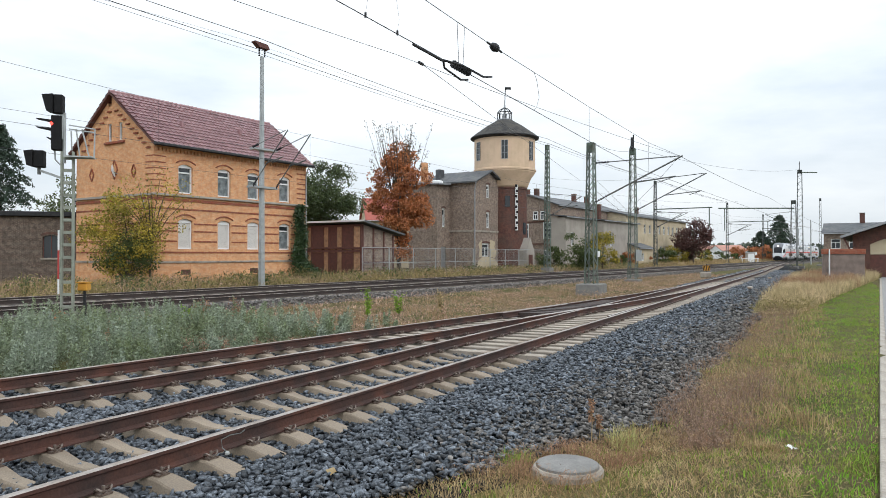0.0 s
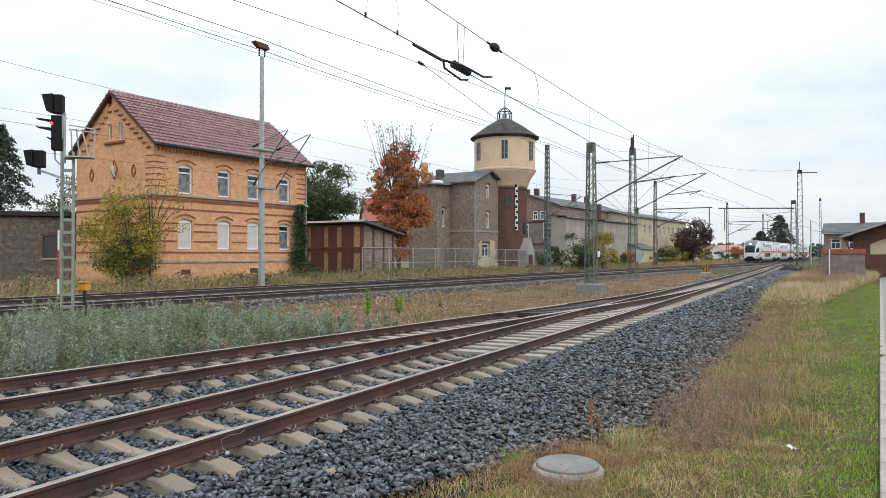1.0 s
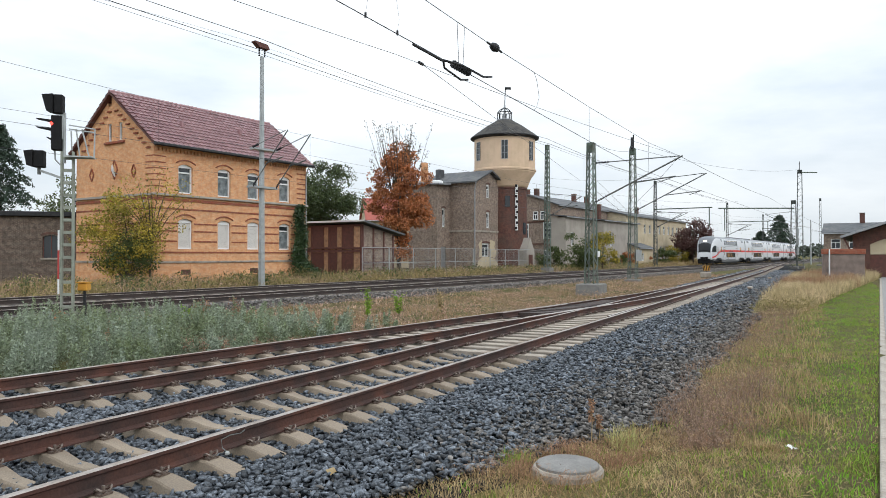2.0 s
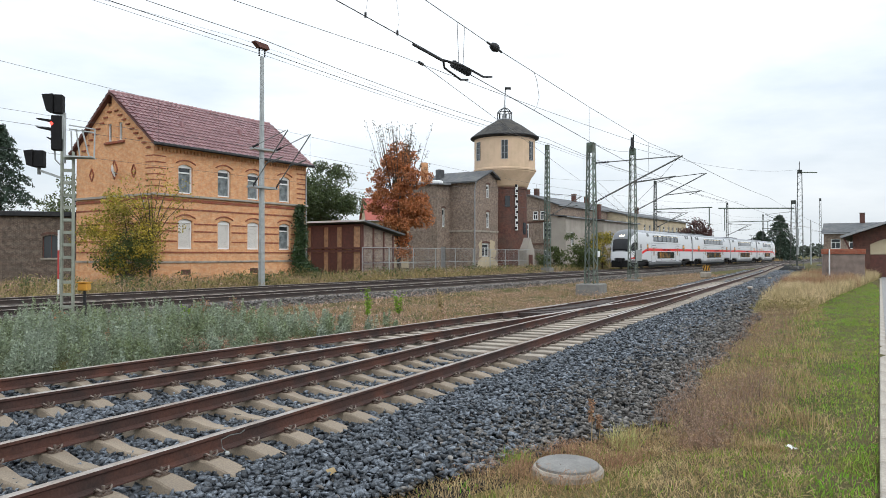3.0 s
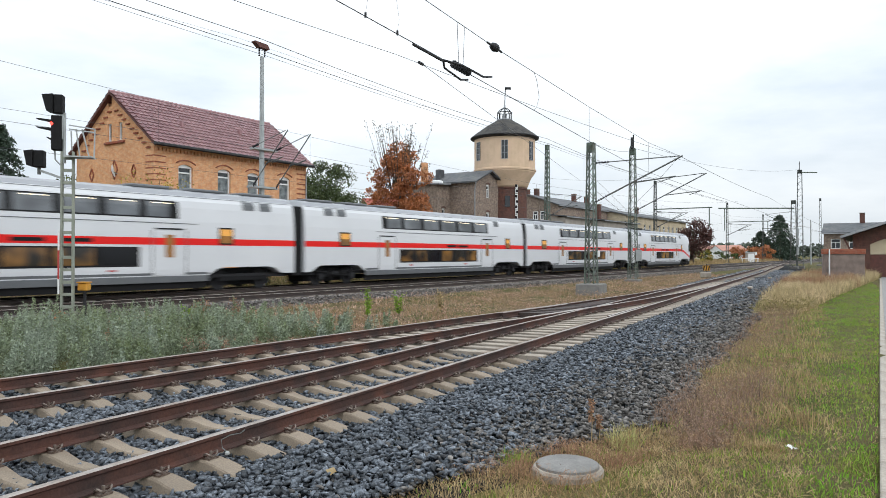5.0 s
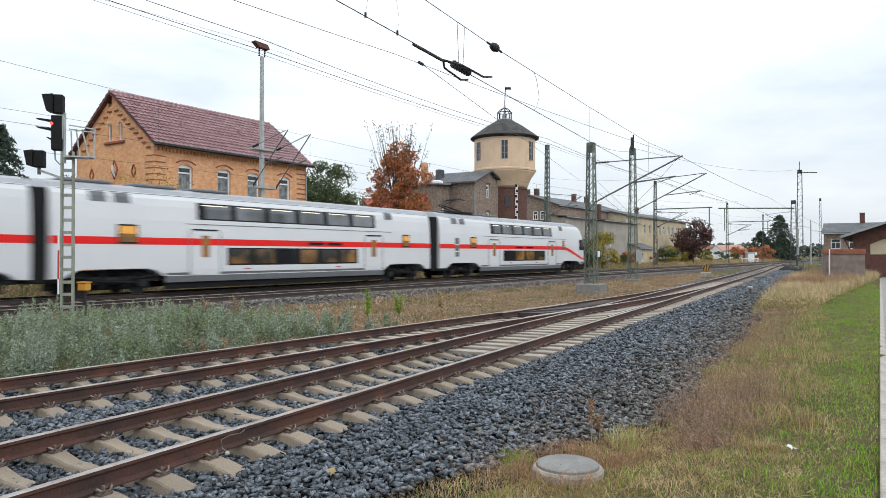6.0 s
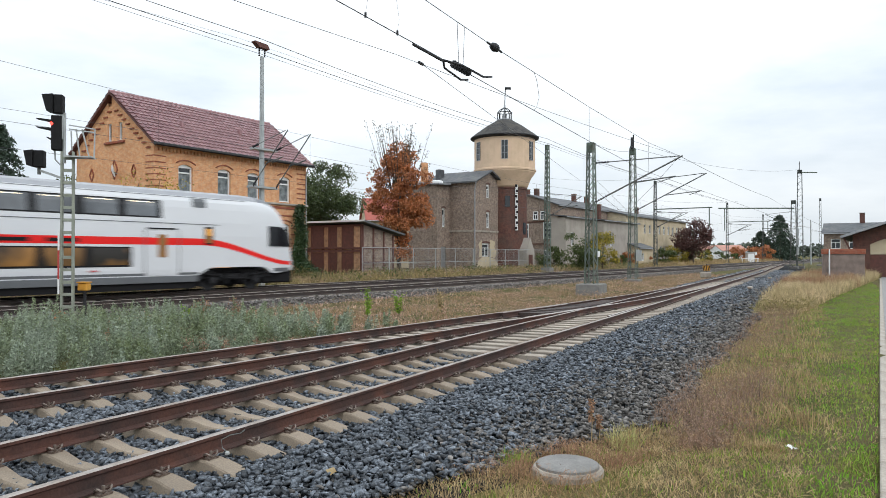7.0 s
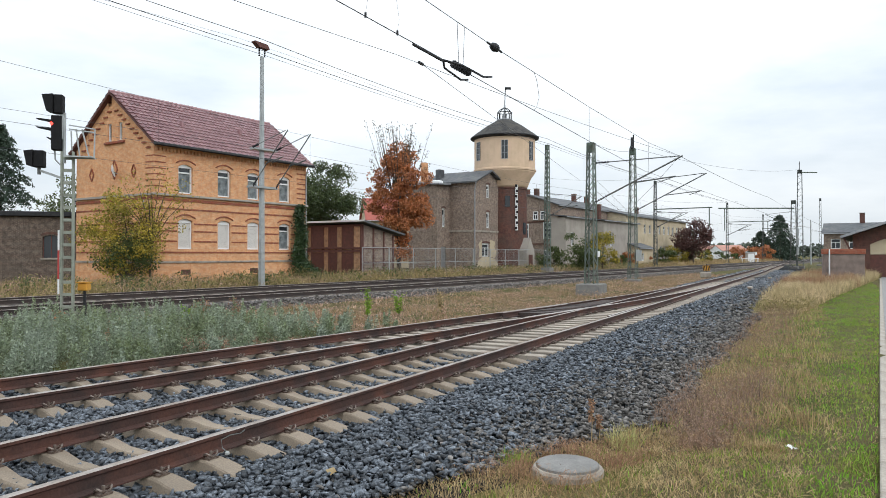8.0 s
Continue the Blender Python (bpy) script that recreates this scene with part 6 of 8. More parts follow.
cream = plain_block("cream_house", pose(29.4, 113.1, -0.05, 0, 0, 55), 33, 10, 8.3, M["creamplaster"], M["slate"], "long cream plastered railway building with a grey roof", wins=tuple((9 + 2.6 * k, 5.6, 1.1, 1.5) for k in range(9)) + tuple((17.5 + 2.1 * k, 0.9, 1.1, 2.6) for k in range(7)), gable=1.2, chimneys=((16, 4, 1.2),))
plain_block("cream_outbuilding", pose(30.6, 110, -0.05, 0, 0, 55), 6.5, 4, 3.0, M["creamplaster"], M["slate"], "low lean-to with a dark roof before the cream house", wins=((2, 1.0, 1.0, 1.2),), gable=0.7, category="outbuilding")
plain_block("red_roof_house", pose(-10.4, 97, 0, 0, 0, 14), 8.0, 7, 6.8, M["creamplaster"], M["redtile"], "small cream house with a bright red tiled roof behind the shed", wins=((5.5, 3, 0.9, 1.2),), gable=3.0)
plain_block("far_house", pose(92, 232, 0, 0, 0, 10), 9, 8, 3.2, M["white"], M["fadedtile"], "distant white bungalow with a red roof", wins=((2, 1, 1.2, 1.2), (6, 1, 1.2, 1.2)), gable=1.7)
plain_block("far_house", pose(84, 246, 0, 0, 0, -8), 11, 8, 3.4, M["creamplaster"], M["fadedtile"], "distant cream bungalow with a long red roof", wins=((2, 1, 1.2, 1.2), (7, 1, 1.2, 1.2)), gable=1.5)
plain_block("far_house", pose(66, 205, 0, 0, 0, 12), 10, 8, 3.0, M["creamplaster"], M["fadedtile"], "distant house with a faded red roof", wins=((3, 1, 1.2, 1.2),), gable=1.6)
plain_block("station_house", pose(58.4, 108, 0, 0, 0, -32), 10.5, 9, 5.2, M["greybrick"], M["slate"], "dark brick station house with a slate roof and a red chimney", wins=((1.6, 2.8, 1.3, 1.5), (4.0, 2.8, 1.3, 1.5), (6.2, 2.8, 1.2, 1.5)), gable=1.5, chimneys=((5.0, 4.5, 1.6),))


def goods_shed():
    e = empty("goods_shed", pose(35.5, 61, 0, 0, 0, -32), "brown brick goods shed with a wide overhanging gable roof", "shed")
    W, H, A = 13.0, 3.6, 5.9
    bm = holed_wall(bmesh.new(), W, H, [(1.3, 5.6, 0, 3.4)], 0, 0.35)
    prism(bm, [(0, H), (W, H), (W / 2, A)], 0, 0.35)
    arch_piece(bm, 1.3, 5.6, 3.4, 0.6, 0, 0.35)
    part("gable_wall", bm, M["darkbrick"], e)
    part("door_arch", hood(bmesh.new(), 1.1, 5.8, 3.55, 0.62, -0.06, -0.002, 0.3), M["darkbrick"], e)
    part("door", boxed(1.3, 5.6, 0.12, 0.2, 0, 1.9), M["darkwood"], e)
    part("door_top", boxed(1.3, 5.6, 0.1, 0.18, 1.93, 3.4), M["creamplaster"], e, "boarded-up cream door top")
    bm = boxed(0, 0.35, 0.35, 22, 0, H)
    box(bm, W - 0.35, W, 0.35, 22, 0, H)
    box(bm, 0.35, W - 0.35, 21.6, 22, 0, H)
    part("side_wall", bm, M["greybrick"], e)
    k = (A - H) / (W / 2)
    for sgn in (-1, 1):
        bm = bmesh.new()
        xa = W / 2 + sgn * (W / 2 + 0.9)
        za = A - k * (W / 2 + 0.9)
        vs = [bm.verts.new(q) for q in ((xa, -1.0, za + 0.06), (W / 2, -1.0, A + 0.06), (W / 2, 22.8, A + 0.06), (xa, 22.8, za + 0.06))]
        up = [bm.verts.new(v.co + Vector((0, 0, 0.17))) for v in vs]
        bm.faces.new(vs)
        bm.faces.new(up[::-1])
        for i in range(4):
            bm.faces.new((vs[i], vs[(i + 1) % 4], up[(i + 1) % 4], up[i]))
        bmesh.ops.recalc_face_normals(bm, faces=bm.faces)
        part("roof", bm, M["slate"], e)
        part("verge_board", bar(bmesh.new(), (xa, -1.03, za + 0.14), (W / 2, -1.03, A + 0.14), 0.06, 0.2), M["tin"], e)
        part("strut", bar(bmesh.new(), (W / 2 + sgn * (W / 2 + 0.7), 0.2, za + 0.1), (W / 2 + sgn * W / 2, 0.2, 1.9), 0.14), M["darkwood"], e)
    c = part("chimney", boxed(6.1, 6.7, 6, 6.6, 5.9, 8.2, bevel=0.02), M["darkbrick"], e)


goods_shed()
e = empty("ramp_wall", pose(27.1, 50.2, -0.1, 0, 0, -20), "weathered rendered wall block with a red brick coping beside the siding", "wall")
part("wall_block", boxed(0, 2.6, 0, 0.6, 0, 2.05, bevel=0.03), M["rendering"], e)
part("coping", boxed(-0.05, 2.65, -0.06, 0.66, 2.053, 2.42, bevel=0.03), M["redbrick"], e, "red brick coping")
part("white_post", boxed(0.34, 0.42, -0.14, -0.063, 0.0, 2.4, bevel=0.01), M["white"], e)


def timber_shed():
    e = empty("timber_shed", pose(-6.7, 58, -0.1, 0, 0, 57), "dark timber-framed shed with brick panels and a flat felt roof", "shed")
    L, W = 4.4, 6.2
    zt = lambda x: 4.65 - 0.18 * x
    bm = boxed(0, 0.2, 0, W, 0, 4.5)
    box(bm, L - 0.2, L, 0.2, W, 0, 3.7)
    box(bm, 0.2, L - 0.2, W - 0.2, W, 0, 3.8)
    part("side_wall", bm, M["shedbrick"], e)
    bm = bmesh.new()
    prism(bm, [(0.2, 0), (L, 0), (L, zt(L) - 0.1), (0.2, zt(0.2) - 0.1)], 0, 0.2)
    part("front_wall", bm, M["greybrick"], e)
    for y0, y1 in ((0.9, 2.0), (2.7, 3.5), (4.2, 5.5)):
        part("door_leaf", boxed(-0.07, -0.003, y0, y1, 0.1, 2.2), M["darkwood"], e)
        part("boarding", boxed(-0.06, -0.003, y0, y1, 2.5, 4.4), M["darkwood"], e)
    for z in (0.15, 2.25, 2.48, 4.35):
        part("beam", boxed(-0.1, -0.003, -0.05, W, z, z + 0.16), M["darkwood"], e)
    for y in (0, 0.9, 2.0, 2.7, 3.5, 4.2, 5.5, W - 0.16):
        part("post", boxed(-0.09, -0.004, y - 0.05, y + 0.1, 0.1, 4.5), M["darkwood"], e)
    for x in (0.1, 1.5, 2.9, L - 0.15):
        part("post", boxed(x - 0.08, x + 0.08, -0.08, -0.003, 0.0, zt(x) - 0.15), M["darkwood"], e)
    for z in (1.3, 2.5):
        part("beam", boxed(0.05, L, -0.07, -0.003, z, z + 0.14), M["darkwood"], e)
    bm = bmesh.new()
    prism(bm, [(-0.4, zt(-0.4) - 0.02), (L + 0.9, zt(L + 0.9) - 0.02), (L + 0.9, zt(L + 0.9) + 0.14), (-0.4, zt(-0.4) + 0.14)], -0.6, W + 0.3)
    part("roof", bm, M["slate"], e)
    part("roof_edge", boxed(-0.46, -0.403, -0.62, W + 0.32, zt(-0.4) + 0.0, zt(-0.4) + 0.15), M["white"], e)


timber_shed()


def garden_wall():
    e = empty("brick_outbuilding", pose(-34.5, 46.0, -0.1, 0, 0, 16), "long grey-brown brick outbuilding with one small arched window", "outbuilding")
    bm = holed_wall(bmesh.new(), 14, 4.6, [(7.45, 8.5, 1.8, 3.35)], 0, 0.35)
    arch_piece(bm, 7.45, 8.5, 3.35, 0.15, 0, 0.35)
    box(bm, 0, 14, 4, 4.3, 0, 4.6)
    box(bm, 13.65, 14, 0.35, 4, 0, 4.6)
    part("front_wall", bm, M["wallbrick"], e)
    part("roof", boxed(-0.3, 14.3, -0.3, 4.5, 4.62, 4.95, bevel=0.04), M["dark"], e)
    w = part("window", boxed(7.45, 8.5, 0.15, 0.18, 1.8, 3.35), M["glass"], e)
    bm = bmesh.new()
    for x in (7.47, 7.95, 8.42):
        box(bm, x, x + 0.05, 0.1, 0.148, 1.8, 3.35)
    part("frame", bm, M["darkwood"], w)
    part("sill", boxed(7.35, 8.6, -0.08, -0.003, 1.68, 1.79), M["concrete"], w)
    part("window_arch", hood(bmesh.new(), 7.35, 8.6, 3.42, 0.16, -0.03, -0.003, 0.16), M["darkbrick"], w)


garden_wall()
plain_block("slate_outhouse", pose(-27.6, 53.5, -0.1, 0, 0, 20), 4, 4, 5.9, M["wallbrick"], M["dark"], "dark brick outhouse behind the garden wall", category="outbuilding")


# ---- trees and shrubs ----
def tree(name, x, y, h, trunk, crown_c, crown_r, n, leaf, size, label, blobs=26, gaps=0.3, twigs=0, category="tree", seed=1, limbs=9):
    """Tapered trunk, limbs, and a crown of small leaves gathered in uneven clumps."""
    g = np.random.default_rng(seed)
    z0 = gz(x, y) - 0.1
    e = empty(name, pose(x, y, z0), label, category)
    bm = bmesh.new()
    rx, ry, rz = crown_r
    cz = crown_c
    if trunk:
        pts = [(0.12 * g.normal() * i / 5, 0.12 * g.normal() * i / 5, (cz + rz * 0.5) * i / 5) for i in range(6)]
        rod(bm, pts, trunk, 9, trunk * 0.25)
        part("trunk", bm, M["bark"], e)
    cs = []
    for i in range(blobs):
        d = g.normal(size=3)
        d /= np.linalg.norm(d)
        r = 0.45 + 0.5 * g.random() ** 0.6
        cs.append(np.array([d[0] * rx * r, d[1] * ry * r, cz + d[2] * rz * r]))
    cs = np.array(cs)
    bm = bmesh.new()
    for c in cs[:limbs]:
        a = Vector((0, 0, max(0.3, cz - rz * 0.75)))
        b = Vector(c)
        rod(bm, [a, a.lerp(b, 0.5) + Vector((0, 0, 0.1 * rz)), b], max(0.03, trunk * 0.35), 6, 0.012)
    part("limb", bm, M["bark"], e)
    if twigs:
        bm = bmesh.new()
        tp = []
        for i in range(twigs):
            a = g.random() * 6.28
            b = Vector((math.cos(a) * rx * (0.2 + 1.15 * g.random()), math.sin(a) * ry * (0.2 + 1.0 * g.random()), cz + rz * (0.5 + 0.95 * g.random())))
            s = Vector((b.x * 0.45, b.y * 0.45, cz + rz * 0.2))
            rod(bm, [s, s.lerp(b, 0.6) + Vector((0, 0, 0.3)), b], 0.03, 4, 0.008)
            for u in (0.75, 0.83, 0.88, 0.92, 0.95, 0.98, 1.0):
                for k in range(2):
                    tp.append(s.lerp(b, u) + Vector((g.normal() * 0.14, g.normal() * 0.14, g.normal() * 0.16)))
        part("twig", bm, M["bark"], e)
        leaves(np.array([tuple(q) for q in tp]), 0.16, M["plumtwig"], "twig_leaf", e, 0.4)
    per = n // blobs
    pts = []
    for c in cs:
        s = min(rx, rz) * (0.26 + 0.2 * g.random())
        q = g.normal(size=(per, 3))
        q = q / np.linalg.norm(q, axis=1)[:, None] * (g.random((per, 1)) ** 0.45) * s * np.array([1.15, 1.15, 0.85])
        pts.append(c + q)
    pts = np.concatenate(pts)
    keep = np.array([noise.noise((p[0] * 1.3 + seed, p[1] * 1.3, p[2] * 1.3)) for p in pts]) > -gaps
    leaves(pts[keep], size, leaf, "crown", e, 0.3)
    return e


M["plumtwig"] = mat("last_dark_leaf", (0.09, 0.055, 0.04), (0.06, 0.06, 0.035), 2, island=0.4, fine=0)
tree("broadleaf_tree", -31.0, 60, 8, 0.18, 6.0, (3.2, 2.6, 2.6), 7000, M["leafgreen"], 0.2, "green bushy tree behind the brick outbuilding", 26, 0.25, seed=4)
tree("shrub", -18.4, 40.6, 5, 0.08, 3.0, (2.35, 1.6, 2.7), 14500, M["leafyellow"], 0.125, "yellowing leafy shrub before the brick house", 36, 0.2, category="shrub", seed=5)
tree("shrub", -18.0, 40.2, 5, 0.05, 1.7, (1.7, 0.9, 1.7), 6500, M["leafgreen"], 0.12, "dark green lower shrub before the brick house", 24, 0.2, category="shrub", seed=15)
tree("shrub", -17.0, 41.0, 6, 0.07, 4.6, (2.2, 1.0, 2.6), 2600, M["leafyellow"], 0.13, "thin yellow-leaved sapling before the house gable", 34, 0.1, category="shrub", seed=6, limbs=30)
tree("broadleaf_tree", -13.6, 78, 13, 0.3, 8.4, (4.0, 3.5, 3.9), 34000, M["leafdark"], 0.22, "dark green rounded tree behind the brick house", 38, 0.25, seed=7)
tree("maple_tree", -4.1, 66, 15, 0.24, 7.2, (2.6, 2.3, 5.3), 32000, M["leafred"], 0.22, "russet autumn maple with bare upper twigs", 46, 0.16, twigs=64, seed=8)
tree("broadleaf_tree", 44.4, 125, 9, 0.3, 5.0, (3.4, 3.0, 3.6), 9000, M["leafplum"], 0.3, "plum-red leafed tree beside the cream house", 34, 0.3, seed=9)
tree("shrub", 15.6, 80, 5, 0.08, 2.5, (2.3, 1.8, 2.4), 5000, M["leafgreen"], 0.2, "green shrub before the grey annex", 24, 0.3, category="shrub", seed=10)
tree("shrub", 19.0, 84, 5, 0.08, 2.6, (1.9, 1.8, 2.3), 4200, M["leafyellow"], 0.2, "yellow-green shrub before the grey annex", 22, 0.3, category="shrub", seed=11)
tree("shrub", 12.6, 82, 3, 0.06, 1.5, (1.8, 1.4, 1.5), 3000, M["leafgreen"], 0.18, "low green shrub beside the fence", 16, 0.3, category="shrub", seed=12)
for i, (a, v, h, r, m, l) in enumerate(((56, 9.5, 1.3, 1.7, "leafred", "red autumn shrub before the cream house"), (50, 8.5, 1.0, 1.6, "leafgreen", "low green shrub before the cream house"), (70, 8.0, 1.6, 2.2, "leafgreen", "green shrub beside the plum-red tree"), (77, 7.5, 1.9, 2.2, "leafyellow", "yellowing shrub along the line"), (85, 7.5, 2.3, 2.2, "leafgreen", "tall green shrub along the line"), (98, 8.5, 1.6, 2.4, "leafyellow", "yellow shrub along the line"), (122, 11, 1.5, 3.0, "leafgreen", "green shrub near the level crossing"), (63, 9.5, 1.1, 1.9, "leafred", "reddish shrub beside the cream house"), (132, 9, 1.2, 2.6, "leafgreen", "dark green hedge shrub near the level crossing"))):
    q, _ = main_line(a, v)
    tree("shrub", q.x, q.y, h * 2, 0.05, h, (r, r * 0.8, h), 2600, M[m], 0.24, l, 18, 0.35, category="shrub", seed=20 + i)
for i, x in enumerate((79, 83, 87)):
    tree("hedge_shrub", x, 188 + i, 5, 0.06, 2.2, (2.6, 2.0, 2.1), 2600, M["leafred"], 0.32, "orange-red autumn hedge bush near the level crossing", 18, 0.35, category="shrub", seed=40 + i)


def conifer(x, y, h, r, label, seed, dense=26, leaf=0.62):
    g = np.random.default_rng(seed)
    e = empty("conifer_tree", pose(x, y, -0.2), label, "tree")
    part("trunk", rod(bmesh.new(), [(0, 0, 0), (0.1, 0, h * 0.5), (0, 0, h)], 0.25, 8, 0.03), M["bark"], e)
    pts = []
    for k in range(int(h * 2.2)):
        z = h * (0.08 + 0.92 * k / (h * 2.2))
        rr = r * (1 - z / h) ** 0.75 * (0.75 + 0.4 * g.random())
        for b in range(9):
            a = g.random() * 6.28
            for j in range(dense):
                u = g.random() ** 0.6
                pts.append((math.cos(a) * rr * u + g.normal() * 0.12, math.sin(a) * rr * u + g.normal() * 0.12, z - 0.35 * rr * u * u + g.normal() * 0.1))
    leaves(np.array(pts), leaf, M["needle"], "crown", e, 0.6, 0.3)


conifer(97.5, 204, 14.0, 8.0, "dark spruce near the level crossing", 51)
conifer(93.0, 206, 9.5, 6.5, "smaller dark spruce near the level crossing", 52)
conifer(100.5, 209, 9.5, 5.6, "dark spruce beside the tall spruce", 53)
conifer(-38.6, 61, 14.0, 5.2, "dark spruce behind the brick outbuilding", 56, 48, 0.36)
conifer(-7.5, 118, 16.0, 3.0, "dark spruce behind the sooty brick house", 54)
conifer(2.0, 121, 16.0, 3.0, "dark spruce beside the water tower", 55)

# ivy on the house corner
iv = empty("ivy", pose(-10.9, 52.6, -0.1, 0, 0, 57), "dark green ivy climbing the corner of the brick house", "climbing plant")
q = []
for i in range(13000):
    u = rng.random()
    z = 5.6 * u ** 1.5
    low = max(0.0, 1 - z / 1.5)
    w = 0.36 + 0.32 * (1 - u) + 0.8 * low
    q.append((0.05 + rng.normal() * w * 0.6 + 1.25 * low + 0.12 * math.sin(z * 2.3), -0.2 - abs(rng.normal()) * (0.12 + 0.35 * low), z + 0.1 * rng.normal() if z > 0.3 else z + 0.2))
leaves(np.array(q), 0.13, M["ivy"], "foliage", iv, 0.5, 0.9)
bm = bmesh.new()
for k in range(7):
    rod(bm, [(0.1 * k - 0.2, -0.14, 0.0), (0.05 * k - 0.1, -0.12, 2.4), (0.08 * k - 0.3, -0.12, 4.6)], 0.025, 5, 0.008)
part("vine", bm, M["bark"], iv)


# ---- masts, wires and signals ----
def lattice(parent, h, w0, w1, d0, d1, name="mast_leg", leg=0.17, pitch=0.5):
    """Two channel legs joined by flat zigzag lacing on both faces."""
    for sx in (-1, 1):
        bm = bmesh.new()
        for sy in (-1, 1):
            bar(bm, (sx * w0 / 2, sy * d0 / 2, 0), (sx * w1 / 2, sy * d1 / 2, h), 0.028, leg, up=(1, 0, 0))
            bar(bm, (sx * (w0 / 2 - leg * 0.3), sy * (d0 / 2), 0), (sx * (w1 / 2 - leg * 0.3), sy * (d1 / 2), h), leg * 0.8, 0.02, up=(0, 1, 0))
        part(name, bm, M["steel"], parent)
    n = int(h / pitch)
    bm = bmesh.new()
    for i in range(n):
        z0, z1 = h * i / n, h * (i + 1) / n
        a0, a1 = w0 + (w1 - w0) * i / n, w0 + (w1 - w0) * (i + 1) / n
        b0, b1 = d0 + (d1 - d0) * i / n, d0 + (d1 - d0) * (i + 1) / n
        s = 1 if i % 2 else -1
        for sy in (-1, 1):
            bar(bm, (s * a0 / 2, sy * b0 / 2, z0), (-s * a1 / 2, sy * b1 / 2, z1), 0.12, 0.014, up=(0, 1, 0))
        for sx in (-1, 1):
            bar(bm, (sx * a0 / 2, s * b0 / 2, z0), (sx * a1 / 2, -s * b1 / 2, z1), 0.014, 0.12, up=(1, 0, 0))
    part("lacing", bm, M["steel"], parent, "zigzag steel lacing")
    part("cap_plate", boxed(-w1 / 2 - 0.03, w1 / 2 + 0.03, -d1 / 2 - 0.03, d1 / 2 + 0.03, h - 0.45, h), M["steel"], parent)
    part("cap_plate", boxed(-w1 / 2 - 0.04, w1 / 2 + 0.04, -d1 / 2 - 0.04, d1 / 2 + 0.04, h + 0.003, h + 0.05), M["steel"], parent)


def insulator(bm, a, b, r=0.07, n=5):
    a, b = Vector(a), Vector(b)
    for i in range(n):
        p, q = a.lerp(b, (i + 0.15) / n), a.lerp(b, (i + 0.6) / n)
        rod(bm, [p, q], r, 8, r * 0.6)
    rod(bm, [a, b], r * 0.35, 6)


def cantilever(parent, z_top, z_low, reach, dirv, tip_z, r=0.035, shift=0.0):
    """A tubular bracket: top tie, diagonal strut, registration arm; shift: metres along the track from the mast's middle."""
    d, o = Vector(dirv), Vector((shift, 0, 0))
    root_t, root_l = o + d * 0.25 + Vector((0, 0, z_top)), o + d * 0.25 + Vector((0, 0, z_low))
    tip = o + d * reach + Vector((0, 0, tip_z))
    bm = bmesh.new()
    rod(bm, [root_t.lerp(tip, 0.18), tip], r * 0.8, 6)
    c = part("bracket_tie", bm, M["tube"], parent)
    rod_bm = rod(bmesh.new(), [root_l.lerp(tip, 0.15), tip + d * 0.15], r * 1.2, 6)
    part("bracket_strut", rod_bm, M["tube"], parent)
    mid = root_l.lerp(tip, 0.42)
    end = o + d * (reach - 0.2) + Vector((0, 0, mid.z + 0.25))
    part("registration_arm", rod(bmesh.new(), [mid, end], r, 6), M["tube"], parent)
    part("steady_arm", rod(bmesh.new(), [end, end - d * 0.9 + Vector((0, 0, -0.28))], r * 0.6, 6), M["tube"], parent)
    bm = bmesh.new()
    insulator(bm, root_t, root_t.lerp(tip, 0.18))
    insulator(bm, root_l, root_l.lerp(tip, 0.15))
    part("insulator", bm, M["dark"], parent, "dark ribbed insulator")


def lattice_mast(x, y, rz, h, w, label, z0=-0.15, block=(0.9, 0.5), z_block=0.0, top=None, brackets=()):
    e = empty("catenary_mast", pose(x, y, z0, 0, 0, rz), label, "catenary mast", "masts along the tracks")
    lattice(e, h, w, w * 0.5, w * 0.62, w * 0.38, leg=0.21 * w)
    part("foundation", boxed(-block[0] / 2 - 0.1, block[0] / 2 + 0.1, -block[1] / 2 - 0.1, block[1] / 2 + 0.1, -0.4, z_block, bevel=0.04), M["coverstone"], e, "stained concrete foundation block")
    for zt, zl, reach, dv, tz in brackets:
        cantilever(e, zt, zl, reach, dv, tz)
    # masts beyond y = 85 take the darker colour
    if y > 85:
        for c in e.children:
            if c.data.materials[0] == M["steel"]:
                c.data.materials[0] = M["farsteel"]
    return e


toward = (0, -1, 0)
m1 = lattice_mast(8.0, 38.0, 61.8, 8.1, 0.82, "green-grey lattice catenary mast on a concrete block", z0=-0.2, block=(1.3, 1.1), z_block=0.55, brackets=((7.05, 4.95, 4.6, toward, 7.15),))
part("plate", boxed(-0.2, 0.2, -0.42, -0.4, 2.0, 2.3), M["white"], m1, "small white plate")
m2 = lattice_mast(15.1, 56.0, 61.8, 10.5, 0.95, "tall green-grey lattice mast with a switch box between the tracks", z0=-0.2, block=(1.2, 1.0), z_block=0.15, brackets=((7.9, 5.6, 5.4, toward, 8.3),))
part("switch_box", boxed(-0.55, -0.15, -0.75, -0.35, 1.6, 2.5, bevel=0.03), M["galv"], m2, "grey control box")
bm = rod(bmesh.new(), [(-0.3, 0, 10.5), (-0.3, 0, 11.4)], 0.09, 10)
rod(bm, [(0.25, 0, 10.5), (0.25, 0, 11.7)], 0.05, 8)
bar(bm, (-0.7, 0, 10.6), (0.6, 0, 10.6), 0.12)
part("disconnector", bm, M["dark"], m2, "dark switch gear on the mast top")
